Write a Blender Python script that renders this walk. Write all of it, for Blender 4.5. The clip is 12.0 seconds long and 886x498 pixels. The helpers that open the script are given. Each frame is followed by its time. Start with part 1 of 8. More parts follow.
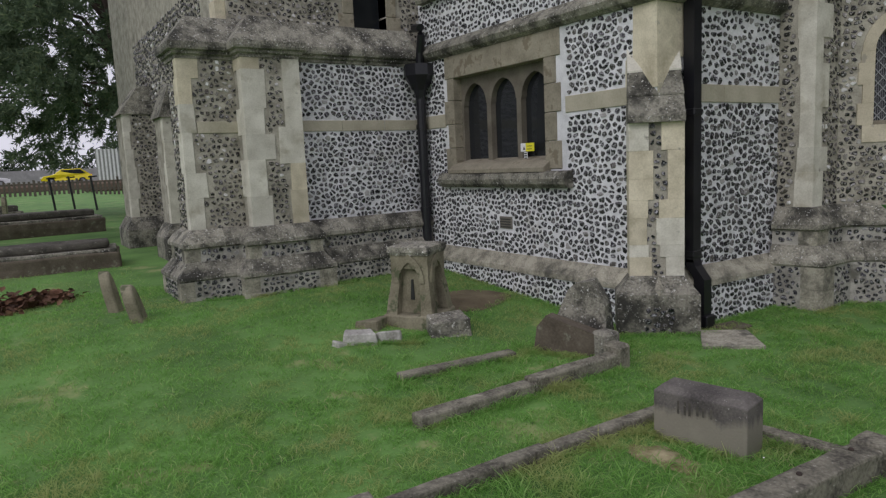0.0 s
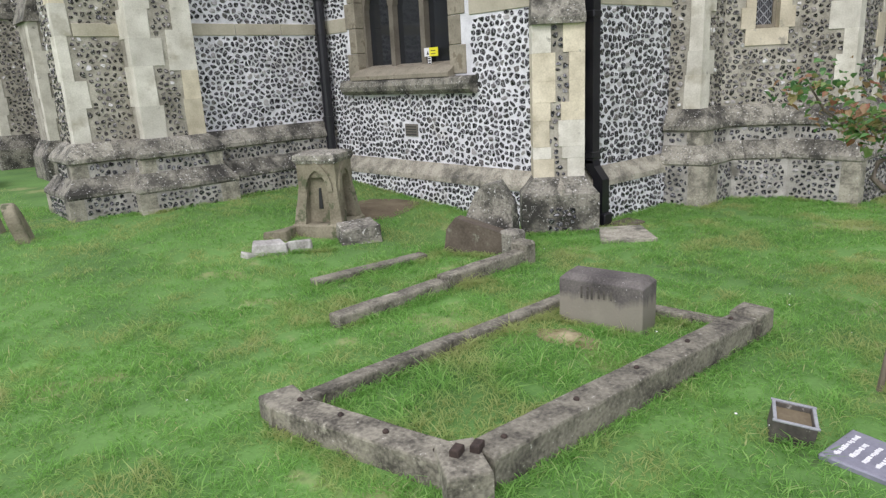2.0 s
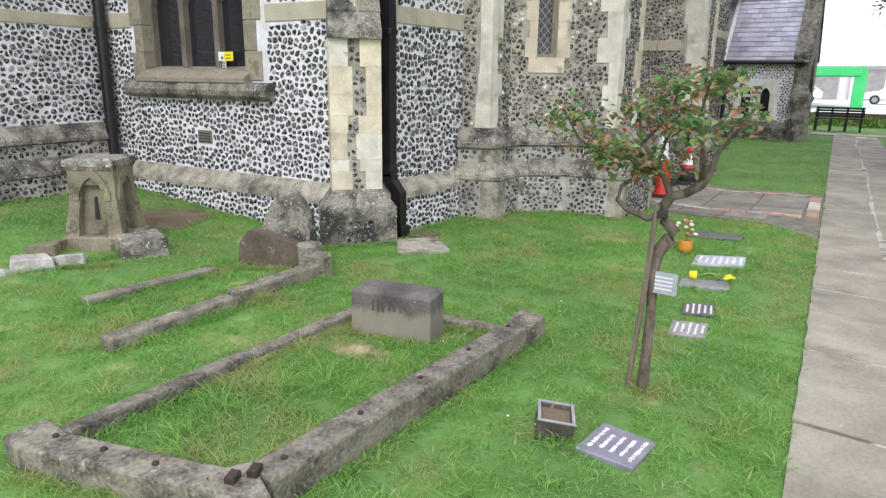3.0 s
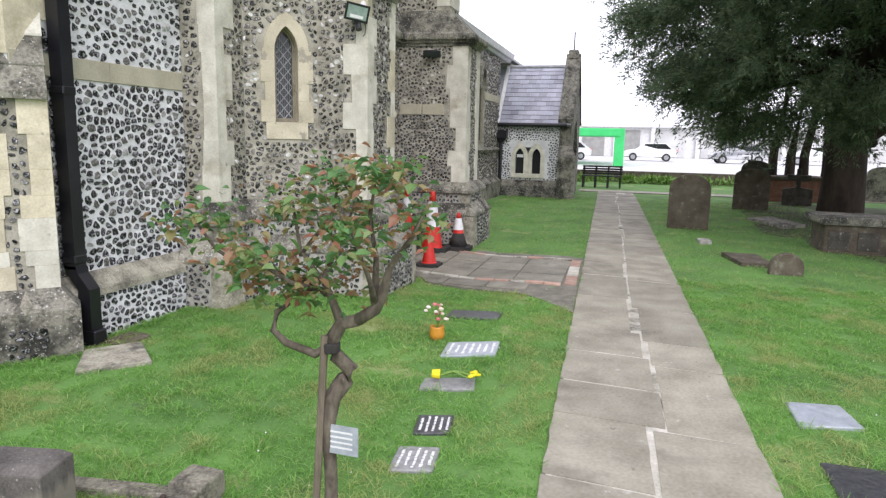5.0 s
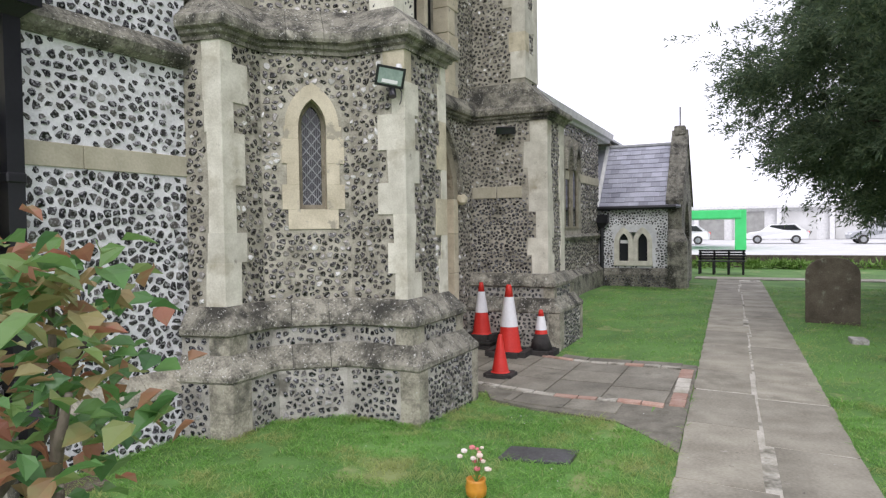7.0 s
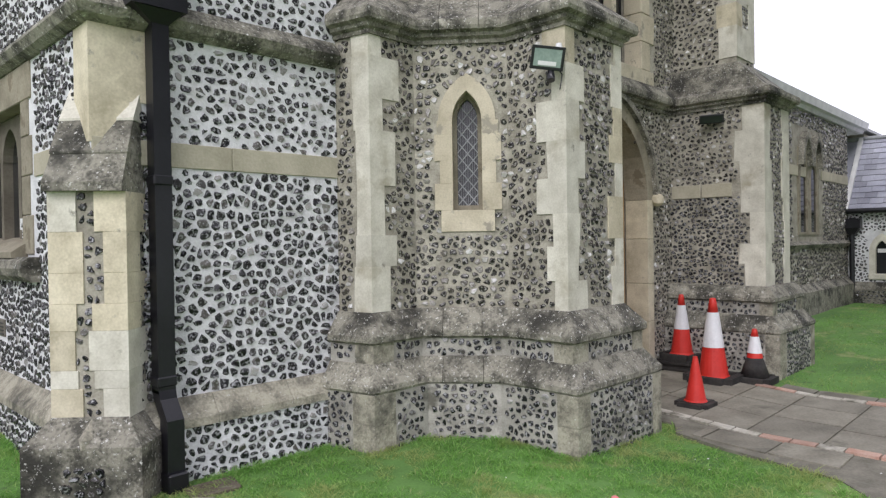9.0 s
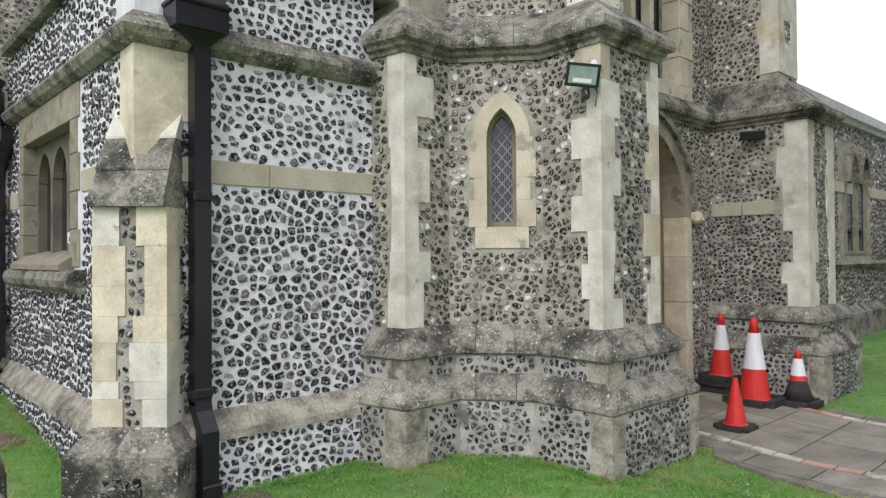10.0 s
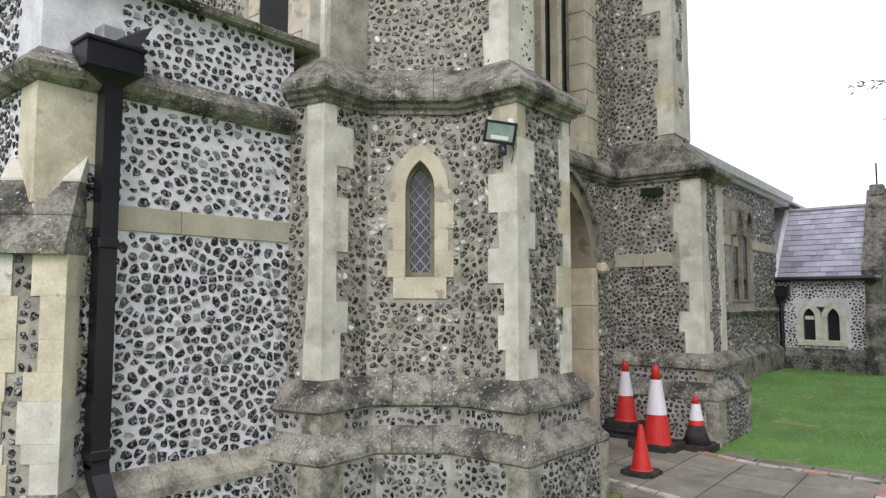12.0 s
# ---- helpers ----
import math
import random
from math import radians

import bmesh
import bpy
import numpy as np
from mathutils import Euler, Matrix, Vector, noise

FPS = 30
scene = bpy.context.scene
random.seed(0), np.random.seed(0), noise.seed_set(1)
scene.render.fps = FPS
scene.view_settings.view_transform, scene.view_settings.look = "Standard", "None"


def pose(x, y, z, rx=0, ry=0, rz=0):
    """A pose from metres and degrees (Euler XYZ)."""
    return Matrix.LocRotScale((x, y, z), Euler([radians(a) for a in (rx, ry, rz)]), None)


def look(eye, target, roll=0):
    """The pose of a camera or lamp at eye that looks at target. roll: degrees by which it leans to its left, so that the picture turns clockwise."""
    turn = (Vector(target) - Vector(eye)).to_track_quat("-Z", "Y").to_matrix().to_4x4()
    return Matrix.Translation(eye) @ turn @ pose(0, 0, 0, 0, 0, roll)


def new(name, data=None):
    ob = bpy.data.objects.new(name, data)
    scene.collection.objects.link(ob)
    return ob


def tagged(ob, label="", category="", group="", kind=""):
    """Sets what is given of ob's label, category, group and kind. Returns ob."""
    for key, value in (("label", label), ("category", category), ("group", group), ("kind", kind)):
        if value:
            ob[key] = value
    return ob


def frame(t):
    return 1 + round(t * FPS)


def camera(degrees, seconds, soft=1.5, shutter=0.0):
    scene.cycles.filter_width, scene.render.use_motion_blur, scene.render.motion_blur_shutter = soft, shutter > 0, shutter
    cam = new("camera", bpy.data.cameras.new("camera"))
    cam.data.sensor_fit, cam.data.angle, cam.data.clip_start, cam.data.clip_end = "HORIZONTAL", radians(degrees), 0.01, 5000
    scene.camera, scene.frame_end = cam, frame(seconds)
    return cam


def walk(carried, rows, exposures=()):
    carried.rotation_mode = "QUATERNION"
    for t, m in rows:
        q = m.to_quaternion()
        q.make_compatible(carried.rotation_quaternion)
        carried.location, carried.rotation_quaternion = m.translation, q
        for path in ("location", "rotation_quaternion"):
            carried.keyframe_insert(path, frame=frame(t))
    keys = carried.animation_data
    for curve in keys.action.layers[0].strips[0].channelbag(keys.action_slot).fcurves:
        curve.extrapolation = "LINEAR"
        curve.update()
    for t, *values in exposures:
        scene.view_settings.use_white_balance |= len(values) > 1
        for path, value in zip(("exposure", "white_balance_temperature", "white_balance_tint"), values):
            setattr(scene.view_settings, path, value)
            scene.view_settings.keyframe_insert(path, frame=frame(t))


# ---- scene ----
cam = camera(67.3, 12.0, soft=1.3)
PATH = [
    (0, (0.074, 0.568, 1.492), (1.164, 2.225, 1.234), -2.6),
    (0.5, (0.043, 0.571, 1.459), (0.917, 2.333, 1.095), -4.2),
    (1, (0.049, 0.561, 1.433), (0.96, 2.296, 1.036), -5.7),
    (1.5, (0.013, 0.561, 1.397), (1.102, 2.174, 0.936), -4.0),
    (2, (-0.006, 0.557, 1.395), (1.274, 2.007, 0.884), -3.0),
    (2.5, (0.003, 0.521, 1.399), (1.488, 1.757, 0.882), -1.9),
    (2.7, (0.016, 0.503, 1.406), (1.607, 1.59, 0.869), -0.5),
    (4.3, (0.612, 0.241, 1.501), (2.331, 1.17, 1.074), 2.5),
    (4.5, (0.729, 0.225, 1.498), (2.508, 1.024, 1.056), 2.8),
    (5, (1.105, 0.269, 1.541), (3.005, 0.801, 1.212), 1.2),
    (5.5, (1.472, 0.231, 1.509), (3.35, 0.903, 1.363), -0.6),
    (6, (1.869, 0.225, 1.479), (3.7, 1.01, 1.303), -0.6),
    (6.5, (2.21, 0.228, 1.487), (4.032, 1.047, 1.389), -1.0),
    (8.3, (3.135, 0.25, 1.458), (4.829, 1.313, 1.45), 0.5),
    (8.5, (3.172, 0.229, 1.444), (4.808, 1.379, 1.442), 0.1),
    (9, (3.272, 0.149, 1.423), (4.703, 1.547, 1.402), -0.9),
    (9.5, (3.305, 0.11, 1.41), (4.648, 1.592, 1.408), -0.5),
    (10, (3.283, 0.132, 1.432), (4.636, 1.605, 1.458), -0.4),
    (10.5, (3.247, 0.161, 1.462), (4.696, 1.539, 1.517), -0.4),
    (11, (3.231, 0.184, 1.468), (4.742, 1.49, 1.565), -0.4),
    (11.5, (3.223, 0.18, 1.464), (4.762, 1.451, 1.596), -0.2),
    (12, (3.223, 0.183, 1.491), (4.763, 1.451, 1.643), -0.0),
]
EXPOSURES = [(0.0, -0.72), (0.5, -0.3), (1.0, -0.1), (1.5, 0.16), (2.0, 0.26), (2.5, 0.42), (4.5, 0.44), (6.5, 0.27), (9.0, 0.19), (10.0, 0.27), (10.5, 0.29), (11.0, 0.29), (12.0, 0.2)]
walk(cam, [(t, look(eye, target, roll)) for t, eye, target, roll in PATH], EXPOSURES)

# ---- overcast daylight ----
world = bpy.data.worlds.new("overcast")
scene.world = world
world.use_nodes = True
wn, wl = world.node_tree.nodes, world.node_tree.links
wn.clear()
sky = wn.new("ShaderNodeTexSky")
sky.sky_type = "NISHITA"
sky.sun_disc = False
sky.sun_elevation, sky.sun_rotation = radians(43), radians(245)
sky.dust_density = 4.0
cloud = wn.new("ShaderNodeMix")
cloud.data_type = "RGBA"
cloud.inputs[0].default_value = 0.93
bright = wn.new("ShaderNodeVectorMath")
bright.operation = "SCALE"
bright.inputs[3].default_value = 0.1
cloud.inputs[7].default_value = (1.0, 0.985, 1.13, 1)
back = wn.new("ShaderNodeBackground")
back.inputs[1].default_value = 1.25
wout = wn.new("ShaderNodeOutputWorld")
wl.new(sky.outputs[0], bright.inputs[0])
wl.new(bright.outputs[0], cloud.inputs[6])
wl.new(cloud.outputs[2], back.inputs[0])
wl.new(back.outputs[0], wout.inputs[0])
sun = new("sun", bpy.data.lights.new("sun", "SUN"))
sun.data.energy, sun.data.angle, sun.data.color = 1.05, radians(25), (1, 0.98, 1.0)
sun.matrix_world = look((-26, -11, 30), (4, 3, 0))


# ---- materials ----
def material(name, c1, c2, scale=6.0, rough=0.8, fine=60.0, bump=0.3, spots=None, metal=0.0, vary=0.0, fine_amount=0.5, spec=0.5, stretch=None):
    """Two colours mixed by coarse and fine noise; spots: (colour, scale, share, softness) layers."""
    m = bpy.data.materials.new(name)
    m.use_nodes = True
    n, l = m.node_tree.nodes, m.node_tree.links
    bsdf = n["Principled BSDF"]
    bsdf.inputs["Roughness"].default_value = rough
    bsdf.inputs["Metallic"].default_value = metal
    bsdf.inputs["Specular IOR Level"].default_value = spec
    tc = n.new("ShaderNodeTexCoord")
    vec = tc.outputs["Object"]
    if stretch:
        mp = n.new("ShaderNodeMapping")
        mp.inputs["Scale"].default_value = stretch
        l.new(vec, mp.inputs[0])
        vec = mp.outputs[0]
    big, small = n.new("ShaderNodeTexNoise"), n.new("ShaderNodeTexNoise")
    for t, sc, det in ((big, scale, 4), (small, fine, 3)):
        t.inputs["Scale"].default_value, t.inputs["Detail"].default_value = sc, det
        l.new(vec, t.inputs[0])
    mix = n.new("ShaderNodeMath")
    mix.operation = "MULTIPLY_ADD"
    mix.inputs[1].default_value = fine_amount
    l.new(small.outputs[0], mix.inputs[0])
    l.new(big.outputs[0], mix.inputs[2])
    ramp = n.new("ShaderNodeValToRGB")
    mid = 0.5 + 0.5 * fine_amount
    ramp.color_ramp.elements[0].position, ramp.color_ramp.elements[1].position = max(mid - 0.24, 0), min(mid + 0.24, 1)
    ramp.color_ramp.elements[0].color, ramp.color_ramp.elements[1].color = (*c1, 1), (*c2, 1)
    l.new(mix.outputs[0], ramp.inputs[0])
    colour = ramp.outputs[0]
    for spot in spots or ():
        sp = n.new("ShaderNodeTexNoise")
        sp.inputs["Scale"].default_value, sp.inputs["Detail"].default_value = spot[1], 5
        sp.inputs["Roughness"].default_value = 0.65
        l.new(vec, sp.inputs[0])
        sr = n.new("ShaderNodeMapRange")
        sr.inputs[1].default_value, sr.inputs[2].default_value = 0.6 - spot[2], 0.6 - spot[2] + (spot[3] if len(spot) > 3 else 0.06)
        l.new(sp.outputs[0], sr.inputs[0])
        sm = n.new("ShaderNodeMix")
        sm.data_type = "RGBA"
        sm.inputs[7].default_value = (*spot[0], 1)
        l.new(sr.outputs[0], sm.inputs[0])
        l.new(colour, sm.inputs[6])
        colour = sm.outputs[2]
    if vary:
        info, hsv, mr = n.new("ShaderNodeObjectInfo"), n.new("ShaderNodeHueSaturation"), n.new("ShaderNodeMapRange")
        mr.inputs[3].default_value, mr.inputs[4].default_value = 1 - vary, 1 + vary
        l.new(info.outputs["Random"], mr.inputs[0])
        l.new(mr.outputs[0], hsv.inputs["Value"])
        l.new(colour, hsv.inputs["Color"])
        colour = hsv.outputs[0]
    l.new(colour, bsdf.inputs["Base Color"])
    if bump:
        b = n.new("ShaderNodeBump")
        b.inputs["Strength"].default_value, b.inputs["Distance"].default_value = bump, 0.01
        l.new(mix.outputs[0], b.inputs["Height"])
        l.new(b.outputs[0], bsdf.inputs["Normal"])
    return m


def island_material(name, stops, fine=40.0, rough=0.35, mixto=(0.2, 0.2, 0.21), share=0.35, through_light=0.0):
    """A colour for each loose piece, from a ramp, with paler patches."""
    m = bpy.data.materials.new(name)
    m.use_nodes = True
    n, l = m.node_tree.nodes, m.node_tree.links
    bsdf = n["Principled BSDF"]
    bsdf.inputs["Roughness"].default_value = rough
    geo, info = n.new("ShaderNodeNewGeometry"), n.new("ShaderNodeObjectInfo")
    add, fr = n.new("ShaderNodeMath"), n.new("ShaderNodeMath")
    fr.operation = "FRACT"
    l.new(geo.outputs["Random Per Island"], add.inputs[0])
    l.new(info.outputs["Random"], add.inputs[1])
    l.new(add.outputs[0], fr.inputs[0])
    ramp = n.new("ShaderNodeValToRGB")
    e = ramp.color_ramp.elements
    e[0].position, e[0].color = stops[0][0], (*stops[0][1], 1)
    e[1].position, e[1].color = stops[-1][0], (*stops[-1][1], 1)
    for p, c in stops[1:-1]:
        x = e.new(p)
        x.color = (*c, 1)
    l.new(fr.outputs[0], ramp.inputs[0])
    tc, no = n.new("ShaderNodeTexCoord"), n.new("ShaderNodeTexNoise")
    no.inputs["Scale"].default_value, no.inputs["Detail"].default_value = fine, 4
    l.new(tc.outputs["Object"], no.inputs[0])
    mr = n.new("ShaderNodeMapRange")
    mr.inputs[1].default_value, mr.inputs[2].default_value, mr.inputs[4].default_value = 0.5, 0.62, share
    l.new(no.outputs[0], mr.inputs[0])
    mx = n.new("ShaderNodeMix")
    mx.data_type = "RGBA"
    mx.inputs[7].default_value = (*mixto, 1)
    l.new(mr.outputs[0], mx.inputs[0])
    l.new(ramp.outputs[0], mx.inputs[6])
    l.new(mx.outputs[2], bsdf.inputs["Base Color"])
    b = n.new("ShaderNodeBump")
    b.inputs["Strength"].default_value, b.inputs["Distance"].default_value = 0.4, 0.006
    l.new(no.outputs[0], b.inputs["Height"])
    l.new(b.outputs[0], bsdf.inputs["Normal"])
    if through_light:
        tr, ms = n.new("ShaderNodeBsdfTranslucent"), n.new("ShaderNodeMixShader")
        ms.inputs[0].default_value = through_light
        l.new(mx.outputs[2], tr.inputs[0])
        l.new(bsdf.outputs[0], ms.inputs[1])
        l.new(tr.outputs[0], ms.inputs[2])
        l.new(ms.outputs[0], n["Material Output"].inputs[0])
    return m


M = {}
M["flint"] = island_material("knapped_flint", [(0, (0.007, 0.007, 0.009)), (0.55, (0.016, 0.015, 0.017)), (0.8, (0.045, 0.041, 0.037)), (0.93, (0.15, 0.14, 0.13)), (1, (0.45, 0.44, 0.42))], 60, 0.3, (0.2, 0.2, 0.2), 0.4)
M["flint_grey"] = island_material("weathered_flint", [(0, (0.009, 0.009, 0.009)), (0.6, (0.024, 0.022, 0.02)), (0.8, (0.07, 0.062, 0.05)), (0.92, (0.24, 0.22, 0.2)), (1, (0.7, 0.69, 0.67))], 60, 0.3, (0.26, 0.24, 0.21), 0.4)
M["flint_top"] = island_material("flint_face", [(0, (0.007, 0.007, 0.009)), (0.5, (0.016, 0.016, 0.019)), (0.8, (0.04, 0.038, 0.038)), (0.95, (0.11, 0.1, 0.09)), (1, (0.4, 0.39, 0.37))], 55, 0.25, (0.42, 0.42, 0.43), 0.75)
M["flint_grey_top"] = island_material("weathered_flint_face", [(0, (0.01, 0.009, 0.009)), (0.5, (0.026, 0.024, 0.022)), (0.76, (0.08, 0.07, 0.058)), (0.9, (0.3, 0.28, 0.26)), (1, (0.85, 0.84, 0.83))], 55, 0.24, (0.5, 0.48, 0.45), 0.7)
TOPS = {M["flint"]: M["flint_top"], M["flint_grey"]: M["flint_grey_top"]}
M["mortar_white"] = material("white_lime_mortar", (0.58, 0.58, 0.595), (0.86, 0.86, 0.875), 7, 0.9, 70, 0.8, spots=[((0.5, 0.485, 0.445), 2.2, 0.0, 0.16)])
M["mortar_grey"] = material("brown_grey_mortar", (0.23, 0.213, 0.17), (0.51, 0.48, 0.4), 7, 0.95, 70, 0.8, spots=[((0.2, 0.188, 0.15), 2.5, 0.05, 0.14)])
M["mortar_pale"] = material("pale_grey_mortar", (0.24, 0.23, 0.2), (0.52, 0.5, 0.45), 6, 0.95, 90, 0.6, spots=[((0.14, 0.133, 0.11), 4, 0.06, 0.12)])
M["ashlar"] = material("pale_cream_ashlar", (0.45, 0.4, 0.285), (0.72, 0.655, 0.5), 6, 0.9, 70, 0.25, spots=[((0.34, 0.3, 0.2), 2.6, 0.05, 0.16), ((0.3, 0.28, 0.225), 9, -0.03, 0.1)], vary=0.1)
M["ashlar_white"] = material("limewashed_ashlar", (0.5, 0.475, 0.395), (0.76, 0.735, 0.64), 6, 0.9, 70, 0.3, spots=[((0.4, 0.365, 0.275), 2.6, 0.04, 0.14), ((0.3, 0.285, 0.235), 9, -0.05, 0.08)], vary=0.1)
M["dressing"] = material("golden_window_stone", (0.44, 0.39, 0.285), (0.67, 0.605, 0.47), 5, 0.9, 80, 0.25, spots=[((0.34, 0.31, 0.25), 6, 0.03)], vary=0.05)
M["weathered"] = material("lichened_grey_stone", (0.08, 0.076, 0.062), (0.31, 0.295, 0.24), 9.0, 0.95, 55, 1.0, spots=[((0.05, 0.048, 0.04), 2.6, 0.12, 0.14), ((0.42, 0.4, 0.335), 7, -0.02, 0.1), ((0.62, 0.61, 0.57), 45, 0.0)], vary=0.16, fine_amount=0.8)
M["plinth_stone"] = material("grey_plinth_stone", (0.17, 0.16, 0.125), (0.42, 0.395, 0.315), 8, 0.95, 60, 0.7, spots=[((0.1, 0.096, 0.078), 3.5, 0.08, 0.14), ((0.58, 0.57, 0.53), 50, -0.03)], vary=0.14, fine_amount=0.7)
M["band"] = material("buff_stone_band", (0.38, 0.35, 0.26), (0.54, 0.5, 0.39), 5, 0.9, 60, 0.3, vary=0.08)
M["iron"] = material("black_painted_iron", (0.006, 0.006, 0.009), (0.014, 0.014, 0.018), 4, 0.35, 50, 0.1)
M["lead"] = material("grey_lead", (0.2, 0.21, 0.22), (0.38, 0.39, 0.4), 8, 0.5, 60, 0.2)
M["white_paint"] = material("white_painted_flashing", (0.6, 0.6, 0.6), (0.78, 0.78, 0.77), 5, 0.6, 60, 0.1)
# the sky's reflection on wet slate is put into this lighter blue-grey
M["slate"] = material("sky_sheen_slate", (0.27, 0.275, 0.33), (0.43, 0.435, 0.5), 2, 0.35, 40, 0.2, vary=0.22)
M["oak"] = material("varnished_oak_boards", (0.3, 0.17, 0.07), (0.45, 0.28, 0.13), 3, 0.5, 40, 0.2, stretch=(6, 6, 0.6))
M["wood_dark"] = material("dark_weathered_wood", (0.06, 0.05, 0.038), (0.13, 0.11, 0.085), 6, 0.8, 60, 0.4, stretch=(5, 5, 1))
# indoor surfaces: the gloom of the rooms is painted as a near-black colour
M["room_shade"] = material("shade_painted_plaster", (0.05, 0.045, 0.04), (0.08, 0.075, 0.07), 3, 0.9, 40, 0.1)
M["soil"] = material("turf_soil", (0.07, 0.155, 0.035), (0.15, 0.305, 0.07), 1.3, 0.95, 45, 0.6, spots=[((0.24, 0.29, 0.11), 1.4, 0.02), ((0.06, 0.1, 0.03), 5, -0.02, 0.1)])
M["paving"] = material("worn_sandstone_flags", (0.22, 0.203, 0.157), (0.4, 0.374, 0.3), 3.0, 0.85, 50, 0.35, spots=[((0.46, 0.44, 0.4), 9, -0.06), ((0.16, 0.149, 0.115), 1.3, 0.04, 0.18), ((0.13, 0.12, 0.095), 14, -0.06, 0.06)], vary=0.13)
M["paving_grey"] = material("darker_grey_flags", (0.16, 0.149, 0.117), (0.32, 0.3, 0.243), 3.0, 0.8, 50, 0.4, spots=[((0.11, 0.105, 0.08), 2.5, 0.03, 0.14)], vary=0.15)
M["paving_joint"] = material("pale_mortar_joint", (0.34, 0.32, 0.25), (0.66, 0.63, 0.56), 4, 0.95, 60, 0.4, spots=[((0.13, 0.125, 0.09), 1.7, 0.08, 0.1)])
M["joint_dark"] = material("damp_dark_joint", (0.13, 0.122, 0.095), (0.25, 0.235, 0.19), 8, 0.95, 60, 0.4)
M["brick"] = material("red_edging_brick", (0.4, 0.23, 0.17), (0.52, 0.37, 0.3), 9, 0.9, 60, 0.4, vary=0.2)
M["kerb"] = material("grave_kerb_stone", (0.06, 0.055, 0.043), (0.26, 0.244, 0.188), 8, 0.95, 60, 0.8, spots=[((0.4, 0.38, 0.3), 6, -0.01, 0.12), ((0.05, 0.047, 0.038), 4, 0.0, 0.12), ((0.52, 0.51, 0.47), 60, -0.05)], vary=0.1, fine_amount=0.7)


def glass_material(name, tint=(0.02, 0.022, 0.025), rough=0.08):
    m = bpy.data.materials.new(name)
    m.use_nodes = True
    b = m.node_tree.nodes["Principled BSDF"]
    b.inputs["Base Color"].default_value = (*tint, 1)
    b.inputs["Roughness"].default_value = rough
    b.inputs["Specular IOR Level"].default_value = 0.6
    return m


M["glass"] = glass_material("dark_leaded_glass")


# ---- builders ----
def finish(name, bm, mat, parent=None, label="", smooth=False):
    me = bpy.data.meshes.new(name)
    bm.to_mesh(me)
    bm.free()
    me.materials.append(mat)
    if smooth:
        me.polygons.foreach_set("use_smooth", [True] * len(me.polygons))
    ob = new(name, me)
    if parent:
        ob.parent = parent
    if label:
        ob["label"] = label
    return ob


def part(name, bm, mat, parent, label="", smooth=False):
    """One mesh under a thing; the mesh is in world coordinates, the parent may stand anywhere."""
    ob = finish(name, bm, mat, None, label, smooth)
    ob.parent = parent
    ob.matrix_parent_inverse = parent.matrix_basis.inverted()
    return ob


def structure(name, bm, mat, label, category="wall"):
    return tagged(finish(name, bm, mat), label, category, kind="structure")


def thing(name, x, y, z, label, category, group=""):
    ob = new(name)
    ob.empty_display_size = 0.1
    ob.location = (x, y, z)
    ob.matrix_basis = Matrix.Translation((x, y, z))
    return tagged(ob, label, category, group)


class Face:
    """A vertical plane: u along it, v up, d outwards."""

    def __init__(self, a, b, d=0.0):
        self.a = Vector((a[0], a[1], 0))
        run = Vector((b[0] - a[0], b[1] - a[1], 0))
        self.len = run.length
        self.u = run.normalized()
        self.n = Vector((self.u.y, -self.u.x, 0))
        self.a += self.n * d

    def at(self, u, v, d=0.0):
        return self.a + self.u * u + self.n * d + Vector((0, 0, v))


def hexa(bm, pts):
    """A solid from eight corners: four below, four above, each ring in the same order."""
    vs = [bm.verts.new(p) for p in pts]
    for f in ((3, 2, 1, 0), (4, 5, 6, 7), (0, 1, 5, 4), (1, 2, 6, 5), (2, 3, 7, 6), (3, 0, 4, 7)):
        bm.faces.new([vs[i] for i in f])


def slab_on(bm, F, u0, u1, v0, v1, d0, d1, bevel=0.0):
    pts = [F.at(u0, v0, d1), F.at(u1, v0, d1), F.at(u1, v0, d0), F.at(u0, v0, d0),
           F.at(u0, v1, d1), F.at(u1, v1, d1), F.at(u1, v1, d0), F.at(u0, v1, d0)]
    hexa(bm, pts)
    if bevel:
        bmesh.ops.bevel(bm, geom=bm.edges[:], offset=bevel, segments=1, affect="EDGES")


def box_bm(x0, x1, y0, y1, z0, z1, bevel=0.0, segments=1):
    bm = bmesh.new()
    hexa(bm, [(x0, y0, z0), (x1, y0, z0), (x1, y1, z0), (x0, y1, z0), (x0, y0, z1), (x1, y0, z1), (x1, y1, z1), (x0, y1, z1)])
    if bevel:
        bmesh.ops.bevel(bm, geom=bm.edges[:], offset=bevel, segments=segments, affect="EDGES")
    return bm


def block_bm(F, u0, u1, v0, v1, d0, d1, bevel=0.006):
    bm = bmesh.new()
    slab_on(bm, F, u0, u1, v0, v1, d0, d1, bevel)
    return bm


def prism(bm, outline, F, d0, d1):
    """Extrude an outline of (u, v), counter-clockwise as seen from outside, from d0 to d1."""
    front = [bm.verts.new(F.at(u, v, d1)) for u, v in outline]
    rear = [bm.verts.new(F.at(u, v, d0)) for u, v in outline]
    bm.faces.new(front)
    bm.faces.new(rear[::-1])
    n = len(outline)
    for i in range(n):
        j = (i + 1) % n
        bm.faces.new([front[i], rear[i], rear[j], front[j]])
    bmesh.ops.recalc_face_normals(bm, faces=bm.faces[:])


